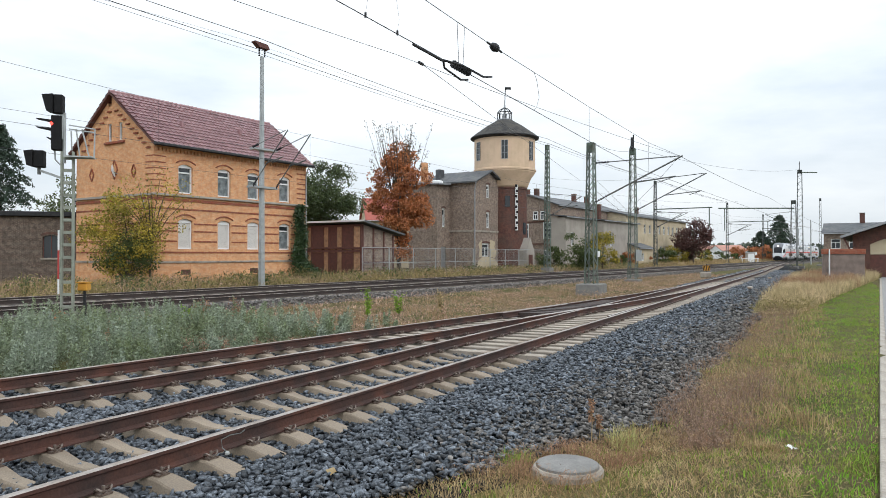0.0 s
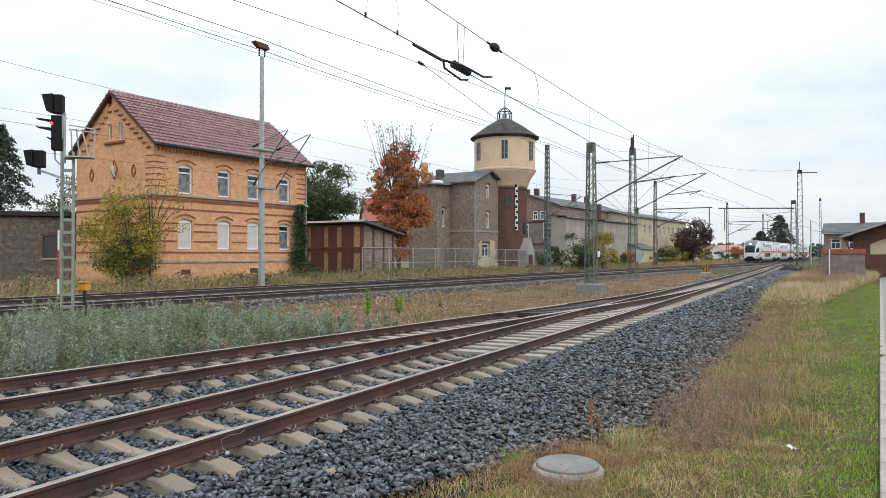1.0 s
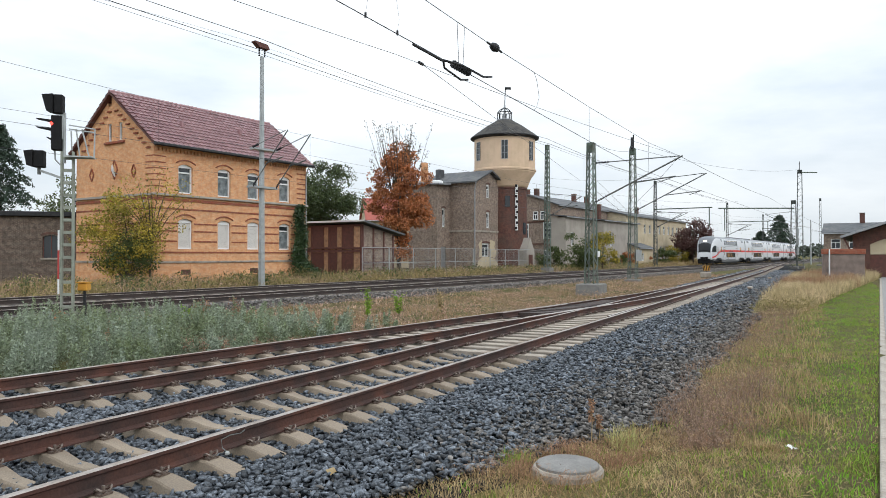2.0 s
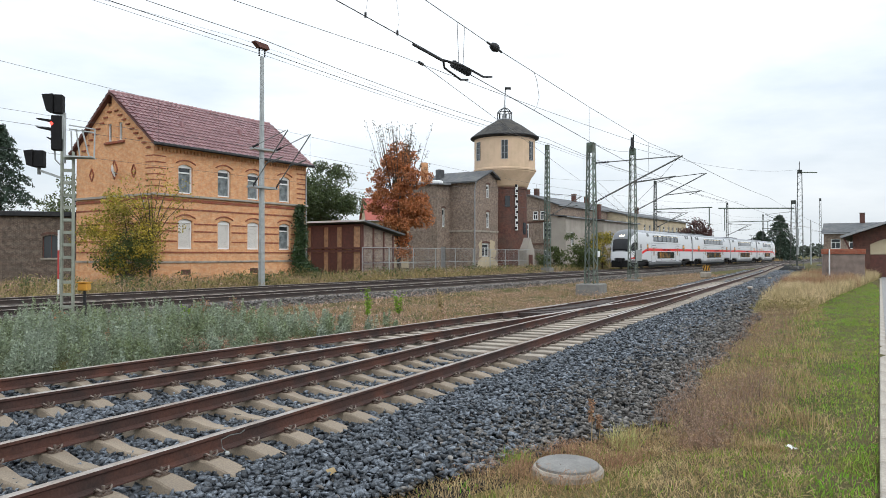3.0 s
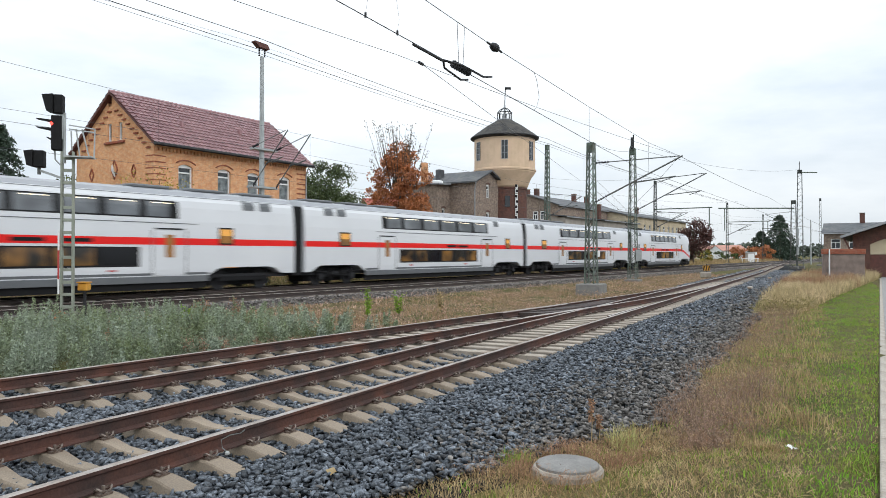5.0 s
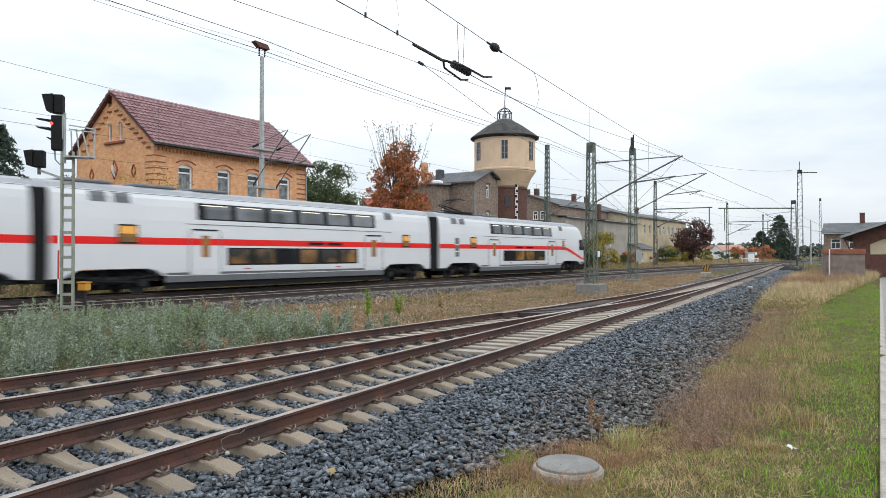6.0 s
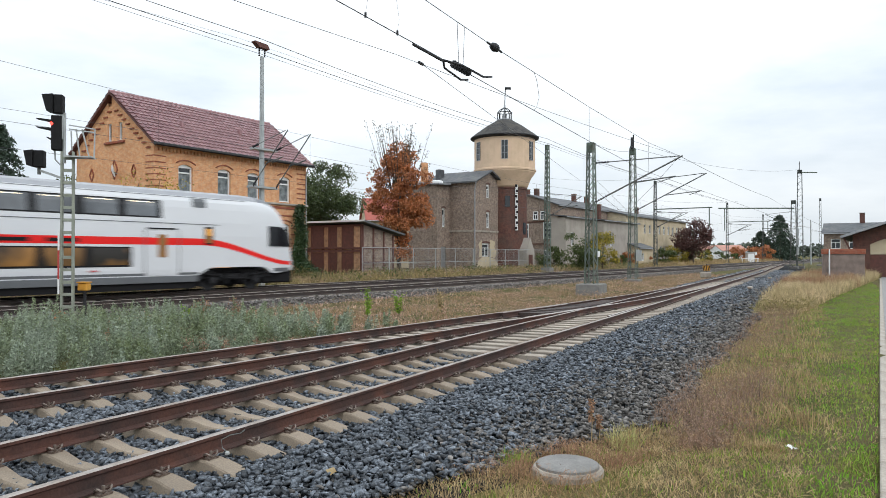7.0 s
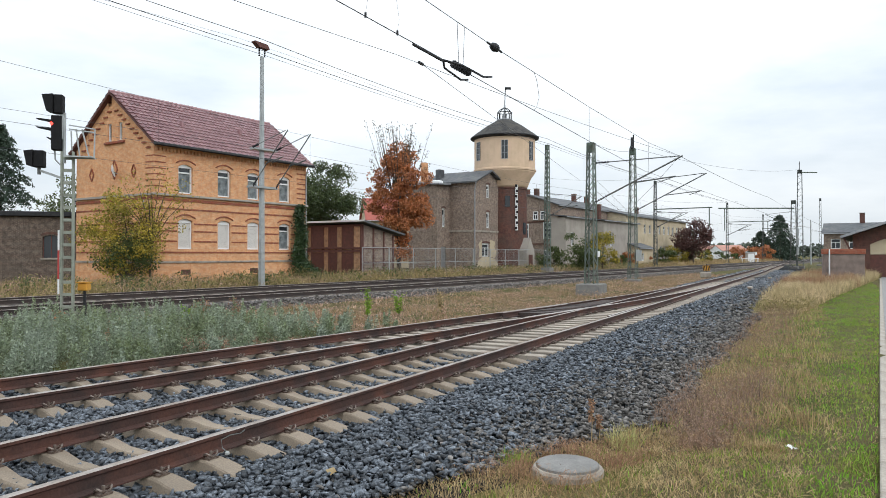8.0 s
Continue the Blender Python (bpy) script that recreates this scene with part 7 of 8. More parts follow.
for s, h, lab in ((14.7, 13.1, "slim lattice mast beside the sooty brick house"), (50.0, 12.5, "slim lattice mast beside the cream house"), (97.3, 12.3, "slim lattice mast near the level crossing"), (140, 12.0, "slim distant lattice mast")):
    p, t = main_line(s, 3.3)
    m = lattice_mast(p.x, p.y, math.degrees(t), h, 0.7, lab, block=(0.9, 0.7), z_block=0.75 if s < 20 else 0.3, brackets=((8.2, 5.9, 3.6, toward, 7.8),))
    if s > 20:
        part("cross_arm", bar(bmesh.new(), (0, 0.2, 8.5), (0, -7.8, 8.5), 0.14), M["steel"], m)
        part("hanger", bar(bmesh.new(), (0, -7.4, 8.5), (0, -7.4, 5.9), 0.12), M["steel"], m)
        cantilever(m, 8.1, 6.0, 4.4, (0, -1, 0), 7.9)
p, t = main_line(-22.5, 3.25)
pole = empty("catenary_pole", pose(p.x, p.y, -0.1, 0, 0, math.degrees(t)), "grey square tapered catenary pole with brackets beside the house", "catenary mast", "masts along the tracks")
bm = bmesh.new()
rings = []
for z, w in ((0, 0.13), (13.4, 0.08)):
    rings.append([bm.verts.new(q) for q in ((-w, -w, z), (w, -w, z), (w, w, z), (-w, w, z))])
for k in range(4):
    bm.faces.new((rings[0][k], rings[0][(k + 1) % 4], rings[1][(k + 1) % 4], rings[1][k]))
bm.faces.new(rings[1])
part("post", bm, M["galv"], pole)
part("bracket_plate", boxed(-0.75, 0.95, -0.3, 0.16, 7.98, 8.1), M["galv"], pole)
part("bracket_plate", boxed(-0.95, 0.95, -0.3, 0.16, 5.8, 5.92), M["galv"], pole)
for x in (-0.85, 0.85):
    cantilever(pole, 8.08, 5.88, 2.9, (0, -1, 0), 8.75, 0.028, x)
part("top_saddle", prism(bmesh.new(), [(-0.3, 13.86), (0.45, 13.86), (0.3, 14.12), (-0.62, 14.16), (-0.62, 14.1)], -0.16, 0.16), M["darkwood"], pole, "brown wing-shaped feeder clamp")
bm = bmesh.new()
for x in (-0.2, 0.2):
    insulator(bm, (x, 0, 13.4), (x, 0, 13.86), 0.07)
part("insulator", bm, M["dark"], pole)
part("plate", boxed(0.122, 0.132, -0.1, 0.1, 4.6, 5.1), M["white"], pole, "small white plate")

# far mast group by the level crossing
for x, y, h, w, lab in ((54.0, 106.5, 14.8, 1.45, "tall lattice tension mast with an outrigger arm"), (51.8, 104.0, 10.0, 1.5, "lattice mast carrying weights and switch gear"), (67.0, 125.0, 12.0, 0.7, "slim lattice mast behind the ramp wall")):
    m = lattice_mast(x, y, 58, h, w, lab, block=(1.2, 1.0), z_block=0.3)
    if h > 14:
        part("outrigger", bar(bmesh.new(), (0, 0, h - 0.3), (1.7, -2.2, h - 0.3), 0.14), M["steel"], m)
        part("horn", rod(bmesh.new(), [(-0.4, 0, h), (-0.5, 0, h + 1.1), (-0.2, 0, h + 1.3)], 0.05, 6), M["dark"], m)
    elif h < 11:
        part("portal_beam", bar(bmesh.new(), (0, 0, 8.9), (-5.5, 9.5, 8.9), 0.18), M["steel"], m)
        part("hanger", bar(bmesh.new(), (-5.0, 8.7, 8.9), (-5.0, 8.7, 5.6), 0.12), M["steel"], m)
        for z in (2.0, 3.4, 4.8):
            part("weight_stack", boxed(-0.8, -0.25, -0.75, -0.45, z, z + 1.1, bevel=0.03), M["galv"], m, "grey tension weights")
        cantilever(m, 8.4, 6.2, 4.0, (-0.5, 0.86, 0), 8.0)
for s, v, h in ((112, -10, 9), (146, -10, 9), (178, -10, 9), (92, -24, 8.5)):
    q, _ = main_line(s, v)
    x, y = q.x, q.y
    e = empty("catenary_pole", pose(x, y, 0), "distant slim grey catenary pole", "catenary mast", "masts along the tracks")
    part("post", rod(bmesh.new(), [(0, 0, -0.2), (0, 0, h)], 0.14, 8, 0.1), M["galv"], e)
    part("arm", bar(bmesh.new(), (0, 0, h - 1.5), (-3, 1.2, h - 1.2), 0.08), M["galv"], e)


def wire(name, pts, r, label, sag=0.0, n=10):
    bm = bmesh.new()
    q = []
    for a, b in zip(pts, pts[1:]):
        a, b = Vector(a), Vector(b)
        for i in range(n):
            u = i / n
            q.append(a.lerp(b, u) - Vector((0, 0, sag * 4 * u * (1 - u))))
    q.append(Vector(pts[-1]))
    rod(bm, q, r, 5)
    return tagged(link(name, bm, M["wire"]), label, "cable")


def ml(s, v, z):
    p, _ = main_line(s, v)
    return (p.x, p.y, z)


FS = (-62, -22.5, 14.7, 50, 97.3)
for v, zs, sag in ((3.05, (14.9, 13.58, 13.08, 12.6, 12.3), 0.22), (3.3, (15.9, 14.32, 13.62, 12.7, 12.4), 0.35), (3.45, (14.8, 13.5, 13.0, 12.5, 12.2), 0.2)):
    wire("feeder_cable", [ml(s, v, z) for s, z in zip(FS, zs)], 0.019 if v < 3.4 else 0.011, "dark feeder cable strung between the mast tops", sag)
wire("earth_wire", [ml(-35, 3.3, 13.7), ml(-24.1, 3.3, 13.96), ml(-16, 3.3, 13.75), ml(-4, 3.3, 13.2)], 0.007, "thin wire beside the feeder cables")
SUP = (-62, -22.5, 14.7, 50, 97.3, 140)
for v, lab, zc, zm in ((0.0, "the farther", 5.9, (7.9, 7.5, 7.5, 7.5, 7.5, 7.5)), (GAP, "the nearer", 6.05, (9.3, 7.3, 7.4, 7.5, 7.5, 7.5))):
    wire("contact_wire", [ml(s, v + (0.3 if i % 2 else -0.3), zc) for i, s in enumerate(SUP)], 0.0065, "thin contact wire over %s main track" % lab)
    mw = wire("messenger_wire", [ml(s, v + (0.3 if i % 2 else -0.3), zm[i]) for i, s in enumerate(SUP)], 0.0065, "thin messenger wire over %s main track" % lab, 0.3)
    for i in range(4):
        for u in (0.1, 0.3, 0.5, 0.7, 0.9):
            s = SUP[i] + (SUP[i + 1] - SUP[i]) * u
            o = (-0.3 if i % 2 == 0 else 0.3) * (1 - 2 * u)
            top = zm[i] + (zm[i + 1] - zm[i]) * u - 1.2 * u * (1 - u)
            part("dropper", rod(bmesh.new(), [ml(s, v + o, zc), ml(s, v + o, top)], 0.004, 4), M["wire"], mw)
# wires over the siding and the branch
C0, CD = Vector((-1.6, 10.3, 0)), Vector((0.446, 0.895, 0))
TIP = (12.05, 35.83, 6.95)          # the end of the nearest mast's bracket


def cw(d, z):
    q = C0 + CD * d
    return (q.x, q.y, z)


wire("contact_wire", [cw(-25, 5.66), cw(2.8, 5.68), cw(14.9, 5.66), cw(24, 5.7), (30.5, 66, 5.7), (71, 131, 5.8)], 0.009, "contact wire over the siding")
sw = wire("messenger_wire", [cw(-33, 7.6), cw(-15, 6.95), cw(-5, 6.65), cw(3.0, 6.59), cw(6.35, 6.6), cw(8.9, 6.66), cw(14.4, 6.79), cw(25, 7.12), TIP], 0.008, "messenger wire over the siding", 0.0, 3)
wire("messenger_wire", [TIP, (30.5, 66, 7.3), (70, 131, 7.5)], 0.012, "messenger wire over the far siding", 0.15)
for d, top in ((14.4, 6.79), (25.0, 7.12)):
    part("dropper", rod(bmesh.new(), [cw(d, 5.67), cw(d, top)], 0.005, 4), M["wire"], sw)
part("jumper", rod(bmesh.new(), [cw(8.9, 6.66), cw(9.1, 6.5), cw(9.3, 6.1), cw(9.1, 5.8), cw(8.85, 5.66)], 0.006, 5), M["wire"], sw, "slack jumper wire")
for d in (0.85, 1.85):
    part("clamp", rod(bmesh.new(), [cw(d, 5.66), cw(d, 5.74)], 0.02, 6), M["dark"], sw)
    part("loose_dropper", rod(bmesh.new(), [cw(d, 5.72), cw(d + 0.06, 5.95), cw(d - 0.05, 6.3)], 0.003, 4), M["wire"], sw)
wire("messenger_wire", [(-13.1, 3.0, 7.4), (-1.25, 18.5, 7.2), TIP], 0.007, "thin messenger wire over the branch", 0.1)
bw = wire("contact_wire", [(-0.42, 13.9, 5.7), (1.56, 20.6, 5.9), (7.7, 40, 6.2)], 0.006, "thin wire over the branch")
part("clamp", rod(bmesh.new(), [(-0.47, 13.75, 5.69), (-0.4, 13.95, 5.7)], 0.03, 6), M["dark"], bw)
wire("feeder_cable", [(8.0, 38, 8.0), (15.1, 56, 10.2)], 0.010, "cable between two lattice masts", 0.25)
wire("feeder_cable", [(15.1, 56, 10.4), (54, 106.5, 14.8)], 0.012, "long cable to the tall tension mast", 0.9)
wire("stay_cable", [TIP, (15.2, 56, 5.9)], 0.010, "stay between the bracket and the switch mast", 0.1)
wire("stay_cable", [(8.3, 37.9, 5.9), (15.0, 55.8, 5.0)], 0.010, "slanting stay between two lattice masts", 0.0)
wire("stay_cable", [(8.3, 37.9, 5.3), (15.0, 55.8, 4.6)], 0.010, "slanting stay between two lattice masts", 0.0)
for s in (14.7, 50.0, 97.3):
    wire("stay_cable", [ml(s, 3.0, 9.6), ml(s, -7.8, 9.0)], 0.009, "thin span wire across the main line", 0.25)
ins = empty("section_insulator", Matrix.Translation(cw(4.4, 5.65)) @ Matrix.Rotation(math.atan2(CD.y, CD.x), 4, "Z"), "dark section insulator with runner bars in the contact wire", "insulator")
bm = bmesh.new()
insulator(bm, (-0.35, 0, 0.05), (0.45, 0, 0.05), 0.085, 7)
part("insulator_body", bm, M["dark"], ins)
for sy in (-1, 1):
    part("runner", rod(bmesh.new(), [(-0.8, 0, 0.02), (-0.35, sy * 0.2, 0.0), (0.55, sy * 0.26, -0.03), (0.95, sy * 0.28, 0.06)], 0.022, 6), M["dark"], ins)
    part("hanger", rod(bmesh.new(), [(0.1 * sy, 0, 0.1), (0.18 * sy, 0, 0.95)], 0.006, 4), M["wire"], ins)
part("splice", rod(bmesh.new(), [(-2.0, 0, 0), (-0.8, 0, 0)], 0.025, 6), M["dark"], ins)
i2 = empty("strain_insulator", Matrix.Translation(cw(6.2, 6.6)) @ Matrix.Rotation(math.atan2(CD.y, CD.x), 4, "Z"), "dark strain insulator in the messenger wire", "insulator")
part("insulator_body", lathe(bmesh.new(), [(0.02, -0.17), (0.08, -0.12), (0.1, 0), (0.08, 0.12), (0.02, 0.17)], 12), M["dark"], i2).matrix_basis = pose(0, 0, 0, 0, 90, 0)
part("clamp", rod(bmesh.new(), [(-0.42, 0, 0), (0.42, 0, 0)], 0.025, 6), M["dark"], i2)


def signal():
    e = empty("light_signal", pose(-11.2, 21.0, -0.25, 0, 0, 12), "grey lattice railway signal showing a red light", "railway signal")
    for sx in (-1, 1):
        part("post_leg", boxed(sx * 0.155 - 0.03, sx * 0.155 + 0.03, -0.07, 0.07, 0, 5.25, bevel=0.01), M["post"], e)
    for k in range(14):
        part("rung", boxed(-0.122, 0.122, -0.05, 0.05, 0.2 + k * 0.37, 0.29 + k * 0.37), M["post"], e)
    part("head_tube", rod(bmesh.new(), [(-0.1, 0, 4.9), (-0.1, 0, 6.4)], 0.05, 8), M["galv"], e)

    def housing(name, x0, x1, z0, z1, lab):
        return part(name, boxed(x0, x1, -0.16, 0.12, z0, z1, bevel=0.02), M["black"], e, lab)

    s = housing("upper_indicator", -0.36, -0.11, 6.36, 6.92, "black upper indicator box with a hood")
    part("hood", prism(bmesh.new(), [(-0.66, 6.9), (-0.363, 6.93), (-0.363, 6.37), (-0.54, 6.42)], -0.2, 0.16), M["black"], s)
    part("bracket_foot", boxed(-0.2, -0.06, -0.05, 0.05, 6.28, 6.357), M["galv"], s)
    h = housing("signal_head", -0.42, -0.15, 5.27, 6.3, "black signal head")
    part("back_plate", boxed(-0.147, -0.1, -0.1, 0.1, 5.6, 6.31, bevel=0.01), M["galv"], h, "grey head mounting")
    for z, m, reach in ((6.05, "redlamp", 0.4), (5.8, "black", 0.4), (5.5, "black", 0.12)):
        lit = m == "redlamp"
        part("lamp", rod(bmesh.new(), [(-0.435, -0.05, z), (-0.421, -0.05, z)], 0.07, 12), M[m], h, "glowing red lamp" if lit else "unlit lamp")
        part("visor", prism(bmesh.new(), [(-0.423, z + 0.12), (-0.423, z + 0.05), (-0.42 - reach, z + 0.13), (-0.42 - reach, z + 0.155)], -0.14, 0.06), M["black"], h)
    part("lamp", rod(bmesh.new(), [(-0.4, -0.175, 6.05), (-0.4, -0.162, 6.05)], 0.045, 10), M["redlamp"], h, "glowing red lamp")
    q = housing("lower_indicator", -0.9, -0.62, 4.75, 5.25, "black lower indicator box on a bracket")
    part("hood", prism(bmesh.new(), [(-1.14, 5.22), (-0.903, 5.26), (-0.903, 4.76), (-1.06, 4.8)], -0.2, 0.16), M["black"], q)
    part("cable_gland", rod(bmesh.new(), [(-0.78, 0, 4.75), (-0.78, 0, 4.55)], 0.05, 8), M["tube"], q)
    part("bracket", bar(bmesh.new(), (-0.8, 0, 4.68), (-0.15, 0, 4.45), 0.07), M["galv"], e)
    part("swan_neck", rod(bmesh.new(), [(-0.36, 0, 5.26), (-0.34, 0, 5.0), (-0.22, 0, 4.86), (-0.1, 0, 4.95)], 0.025, 6), M["galv"], e)
    for a, b in (((0.0, 6.06), (0.72, 5.96)), ((0.0, 5.94), (0.72, 5.86)), ((0.72, 5.96), (0.70, 5.1)), ((0.36, 5.95), (0.56, 5.12)), ((0.2, 5.95), (0.3, 5.12)), ((0.06, 5.9), (0.08, 5.3))):
        part("guard_rail", bar(bmesh.new(), (a[0], 0.1, a[1]), (b[0], 0.1, b[1]), 0.035), M["galv"], e)
    part("service_platform", boxed(-0.05, 0.72, -0.25, 0.2, 5.06, 5.1), M["galv"], e)
    part("marker_board", boxed(-0.24, -0.19, -0.1, -0.085, 1.0, 2.9), M["white"], e, "red and white mast marker")
    part("marker_board", boxed(-0.24, -0.19, -0.105, -0.101, 1.45, 2.3), M["signred"], e, "red field of the mast marker")


signal()
b = empty("trackside_box", pose(-10.9, 21.4, -0.25), "yellow-orange trackside box on a dark post", "trackside box")
part("housing", boxed(-0.15, 0.15, -0.13, 0.13, 1.08, 1.31, bevel=0.03), M["yellow"], b)
part("lid", boxed(-0.17, 0.17, -0.15, 0.15, 1.313, 1.35, bevel=0.01), M["yellow"], b)
part("post", rod(bmesh.new(), [(0.02, 0, 0), (0.02, 0, 1.08)], 0.045, 8), M["dark"], b)

# ---- fence ----
fa, fb = Vector((-6.3, 55.0, 0)), Vector((12.4, 86.5, 0))
nf = 10
d = (fb - fa) / nf
ang = math.degrees(math.atan2(d.y, d.x))
fence = empty("fence_panel", pose(fa.x, fa.y, 0, 0, 0, ang), "grey wire mesh fence panel with tubular frame", "fence", "fence panels before the brick house")
bm = bmesh.new()
W = d.length - 0.06
for a, c in (((0, 0.1), (0, 2.5)), ((W, 0.1), (W, 2.5)), ((0, 0.15), (W, 0.15)), ((0, 2.48), (W, 2.48)), ((0, 1.25), (W, 1.25))):
    bar(bm, (a[0], 0, a[1]), (c[0], 0, c[1]), 0.045)
part("frame", bm, M["galv"], fence)
bm = bmesh.new()
for k in range(1, 24):
    bar(bm, (W * k / 24, 0, 0.15), (W * k / 24, 0, 2.48), 0.005)
for k in range(1, 12):
    bar(bm, (0, 0, 0.15 + k * 0.2), (W, 0, 0.15 + k * 0.2), 0.005)
part("mesh", bm, M["galv"], fence)
part("foot", boxed(-0.35, 0.35, -0.12, 0.12, -0.05, 0.12, bevel=0.02), M["concrete"], fence)
for k in range(1, nf):
    q = fa + d * k
    copy_thing(fence, pose(q.x, q.y, 0, 0, 0, ang + random.uniform(-1.5, 1.5)))

# ---- small things ----
mh = empty("manhole", pose(*MANHOLE, -0.165), "round concrete manhole ring with a grey cover in the grass", "manhole")
part("ring", lathe(bmesh.new(), [(0.36, -0.2), (0.34, 0.05), (0.32, 0.075), (0.26, 0.08)], 28), M["concrete"], mh)
part("cover", lathe(bmesh.new(), [(0.30, 0.06), (0.295, 0.10), (0.28, 0.108), (0.02, 0.112)], 28), M["coverstone"], mh, "grey round cover")
part("rim", lathe(bmesh.new(), [(0.325, 0.03), (0.325, 0.06), (0.305, 0.062)], 28), M["rust"], mh)
st = empty("buffer_sign", pose(23.0, 61.5, -0.1, 0, 0, -20), "black and yellow striped warning board on a concrete block", "sign")
part("block", boxed(-0.5, 0.4, -0.3, 0.3, 0, 0.5, bevel=0.05), M["concrete"], st)
bd = part("board", boxed(-0.3, 0.3, -0.06, -0.02, 0.62, 1.05), M["yellow"], st)
for k in (-1, 0, 1):
    part("black_stripe", prism(bmesh.new(), [(k * 0.2 - 0.1, 0.63), (k * 0.2 - 0.0, 0.63), (k * 0.2 + 0.1, 1.04), (k * 0.2, 1.04)], -0.066, -0.062), M["black"], bd)
part("stay", boxed(-0.05, 0.05, -0.015, 0.05, 0.45, 1.18), M["dark"], st)
pm = empty("point_machine", Matrix(), "pale point machine with rods beside the turnout", "point machine")
pm.matrix_world = at(siding, 42.0, -2.3, -0.1)
part("housing", boxed(-0.5, 0.5, -0.14, 0.14, 0.0, 0.14, bevel=0.03), M["greyplaster"], pm)
part("cover", boxed(-0.75, -0.53, -0.12, 0.12, 0.0, 0.13, bevel=0.02), M["sleeper"], pm)
part("throw_rod", rod(bmesh.new(), [(0, 0.2, 0.12), (0, 2.0, 0.06)], 0.025, 6), M["dark"], pm)
pm2 = copy_thing(pm, at(siding, 62.0, -2.2, -0.1))
rb = empty("relay_cabinet", pose(69.8, 160, 0), "white relay cabinet beside the level crossing", "cabinet")
part("cabinet_body", boxed(-0.9, 0.9, -0.5, 0.5, 0, 2.3, bevel=0.03), M["greyplaster"], rb)
part("roof", boxed(-1.0, 1.0, -0.6, 0.6, 2.303, 2.45, bevel=0.03), M["galv"], rb)
part("door", boxed(-0.7, 0.7, -0.53, -0.503, 0.2, 2.1), M["white"], rb)
ba = empty("crossing_barrier", pose(70, 158.0, 0, 0, 0, 6), "white level crossing barrier rail", "barrier")
part("rail", boxed(-3.2, 0.9, -0.06, 0.06, 0.95, 1.1), M["white"], ba)
for x in (-3, -1, 0.7):
    part("post", boxed(x - 0.08, x + 0.08, -0.055, 0.055, 0, 0.947), M["white"], ba)
bd = empty("info_board", pose(72.6, 164, 0), "small white board on a post near the crossing", "sign")
part("post", rod(bmesh.new(), [(0, 0, 0), (0, 0, 2.5)], 0.06, 6), M["galv"], bd)
part("board", boxed(-0.5, 0.5, -0.1, -0.065, 1.8, 2.5), M["white"], bd)
for x, y, rz in ((3.6, 7.3, 20), (1.55, 5.75, -30)):
    lt = empty("litter", pose(x, y, gz(x, y) + 0.02, 8, 5, rz), "crumpled white paper litter in the grass", "litter")
    bm = bmesh.new()
    bmesh.ops.create_grid(bm, x_segments=7, y_segments=6, size=0.042)
    for v in bm.verts:
        v.co.z = 0.02 + 0.03 * noise.noise(v.co * 40)
    r = bmesh.ops.extrude_face_region(bm, geom=bm.faces[:])
    bmesh.ops.translate(bm, verts=[v for v in r["geom"] if isinstance(v, bmesh.types.BMVert)], vec=(0, 0, 0.003))
    part("paper", bm, M["white"], lt)
for x, y, c in ((-3.3, 8.1, "leafred"), (-1.0, 6.3, "straw")):
    lf = leaves(np.array([(0, 0, 0.02)]), 0.1, M[c], "fallen_leaf")
    lf.location = (x, y, -0.02)
    tagged(lf, "single orange fallen leaf on the ballast", "leaf")

def stalk(x, y, h, label):
    e = empty("dead_stalk", pose(x, y, -0.16), label, "weed")
    part("stem", rod(bmesh.new(), [(0, 0, 0), (0.01, 0.01, h * 0.5), (0.0, 0.03, h)], 0.006, 5, 0.003), M["straw"], e)
    k = np.random.default_rng(5)
    part_pts = np.column_stack([k.normal(size=160) * 0.018, k.normal(size=160) * 0.018 + 0.015, h * (0.5 + 0.52 * k.random(160))])
    leaves(part_pts, 0.035, M["russet"], "seed_head", e, 0.0, 0.4)


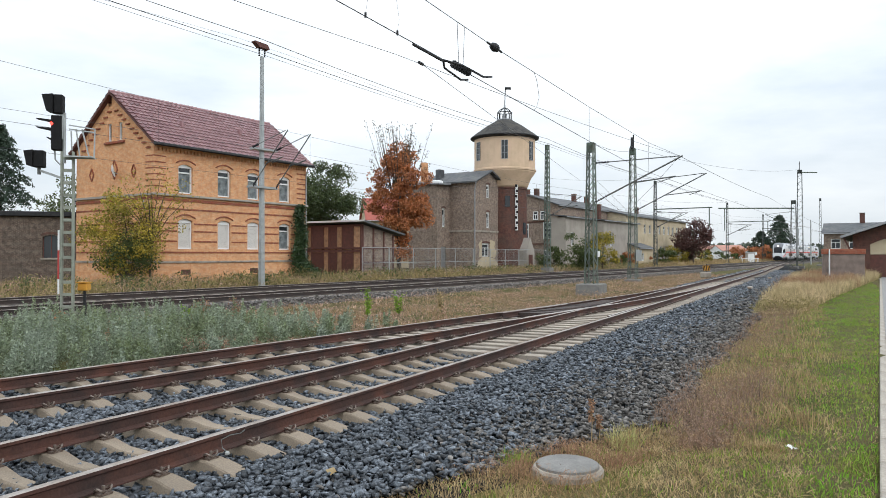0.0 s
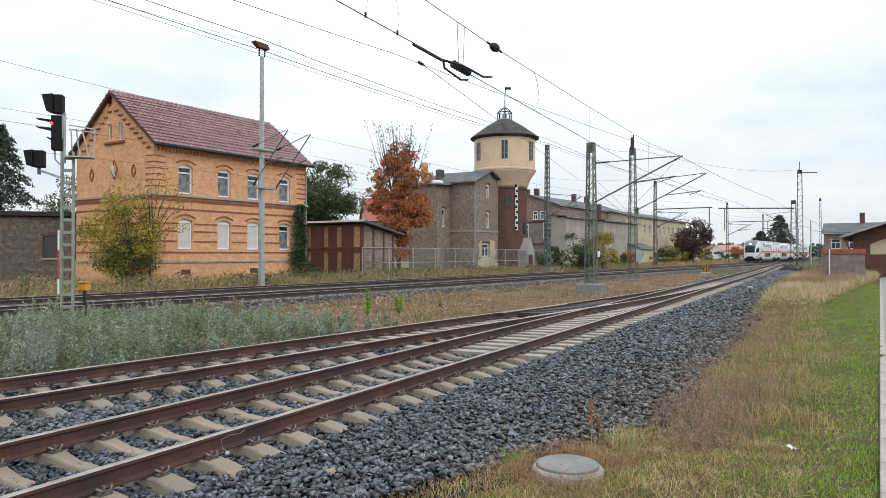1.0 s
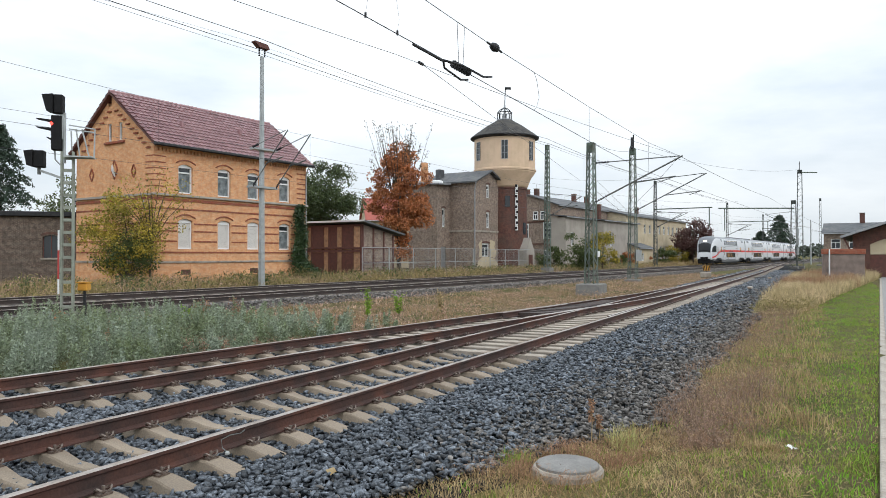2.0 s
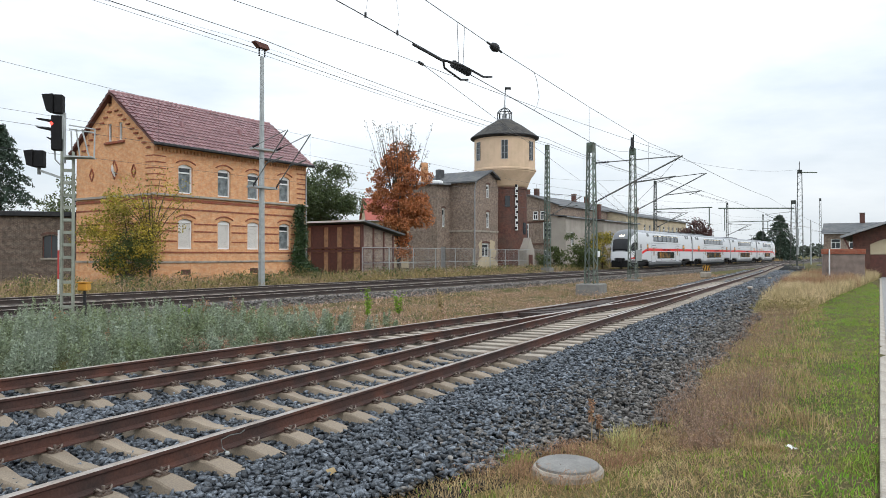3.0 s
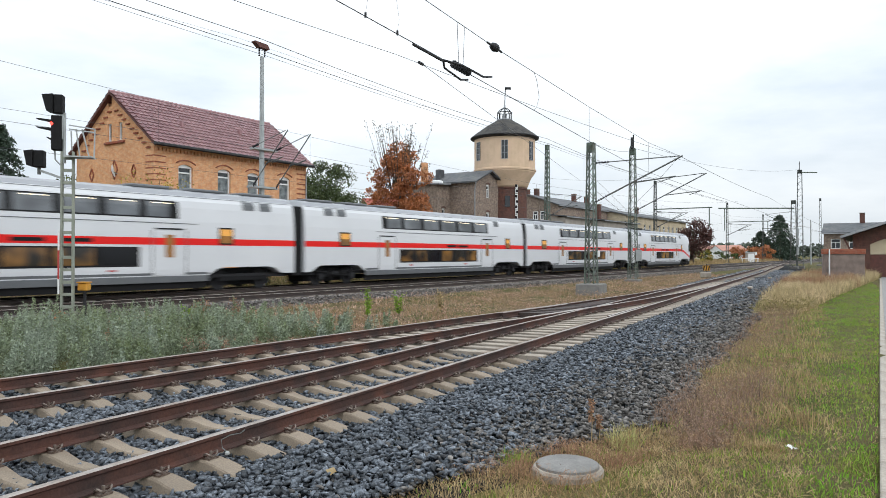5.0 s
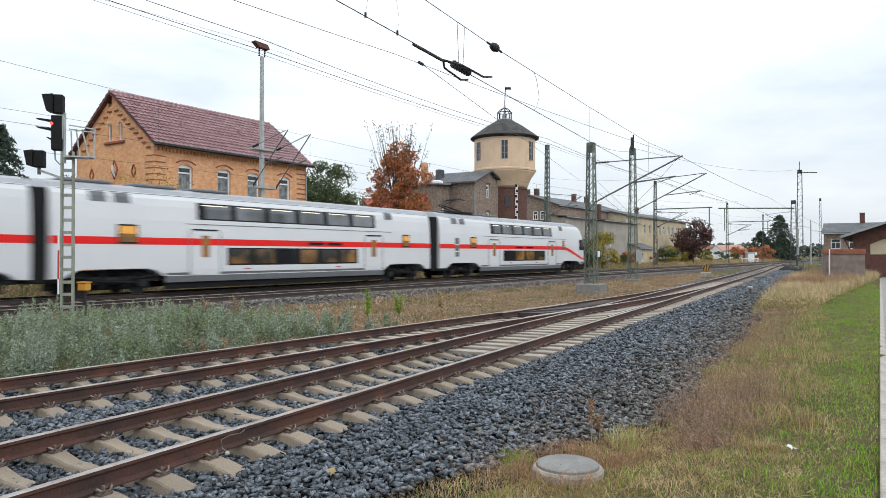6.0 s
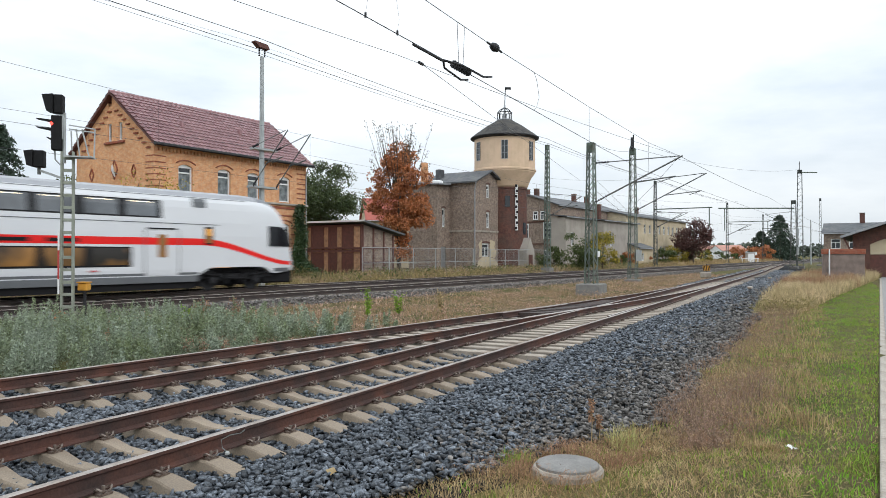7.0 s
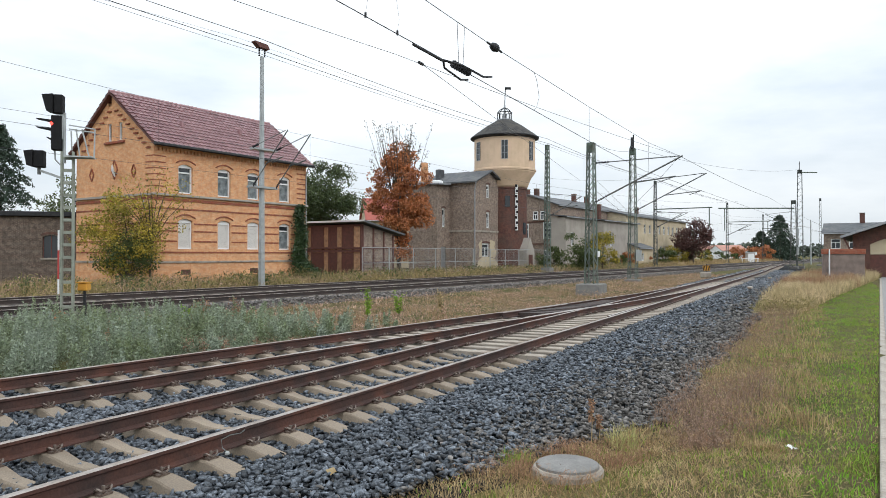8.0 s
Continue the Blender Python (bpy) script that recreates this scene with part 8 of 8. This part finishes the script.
stalk(1.62, 7.7, 0.5, "dry upright seed stalk on the ballast edge")
stalk(1.75, 7.9, 0.28, "short dry seed stalk on the ballast edge")
for x, y, n, h, m, l in ((1.95, 7.55, 130, 0.26, "palegrass", "pale yellow-green grass tuft beside the manhole"), (0.72, 7.0, 160, 0.14, "lawn", "small green weed tuft on the ballast"), (-0.55, 7.6, 120, 0.1, "lawn", "small green weed on the ballast")):
    a, r = rng.random(n) * 6.28, 0.16 * rng.random(n) ** 0.7
    xy = np.column_stack([x + np.cos(a) * r, y + np.sin(a) * r])
    blades("grass_tuft", xy, np.full(n, -0.17), h, 0.007, M[m], l, 1.1, "grass")
hook = empty("bond_wire", Matrix.Translation((-2.16, 6.88, 0.1)), "bent pale bond wire fixed to the rail foot", "cable")
part("wire", rod(bmesh.new(), [(0.1, -0.14, -0.06), (0.04, -0.1, -0.03), (0.02, -0.07, 0.04), (0.1, -0.05, 0.08), (0.2, -0.05, 0.1), (0.24, -0.04, 0.13)], 0.006, 6), M["tube"], hook)
part("clamp", boxed(0.08, 0.12, -0.16, -0.125, -0.085, -0.05, bevel=0.008), M["galv"], hook)

# paved path at the verge's outer side
path = tagged(empty("path", Matrix()), "grey paved path beside the lawn", "path", kind="structure")
p0, kd = KO, KD
for k in range(-9, 60):
    q = p0 + kd * k * 1.0
    child("kerb_stone", KERB, path, Matrix.Translation((q.x, q.y, -0.08)) @ Matrix.Rotation(radians(58.2), 4, "Z"))
bm = boxed(-14, 110, -3.0, -0.1, -0.12, 0.0)
o = part("paving", bm, M["asphalt"], path)
o.matrix_basis = Matrix.Translation((p0.x, p0.y, -0.02)) @ Matrix.Rotation(radians(58.2), 4, "Z")

# distant woods
g = np.random.default_rng(77)
pts = []
for k in range(300):
    a = radians(28 + 120 * k / 300)
    r = 620 + 60 * g.random()
    x, y = r * math.cos(a), r * math.sin(a)
    h = 8 + 4 * g.random() + 4 * noise.noise((k * 0.05, 0, 0))
    for j in range(90):
        pts.append((x + g.normal() * 3, y + g.normal() * 3, h * g.random() ** 0.7))
tagged(leaves(np.array(pts), 2.6, M["farwood"], "distant_woods", aspect=0.9), "hazy grey-green woods on the horizon", "woods", kind="stuff")


# ---- what moves ----
def motions():
    """The train runs at a steady speed; each car follows the track between its two joints."""
    for car, off, way in CARS:
        rows = []
        for k in range(81):
            t = k / 10
            s = 165.5 - 37.9 * t + off
            a, b = main_line(s)[0], main_line(s + 25 * way)[0]
            d = b - a
            rows.append((t, Matrix.Translation((a.x, a.y, UP + RAIL)) @ Matrix.Rotation(math.atan2(d.y, d.x), 4, "Z")))
        walk(car, rows)


motions()
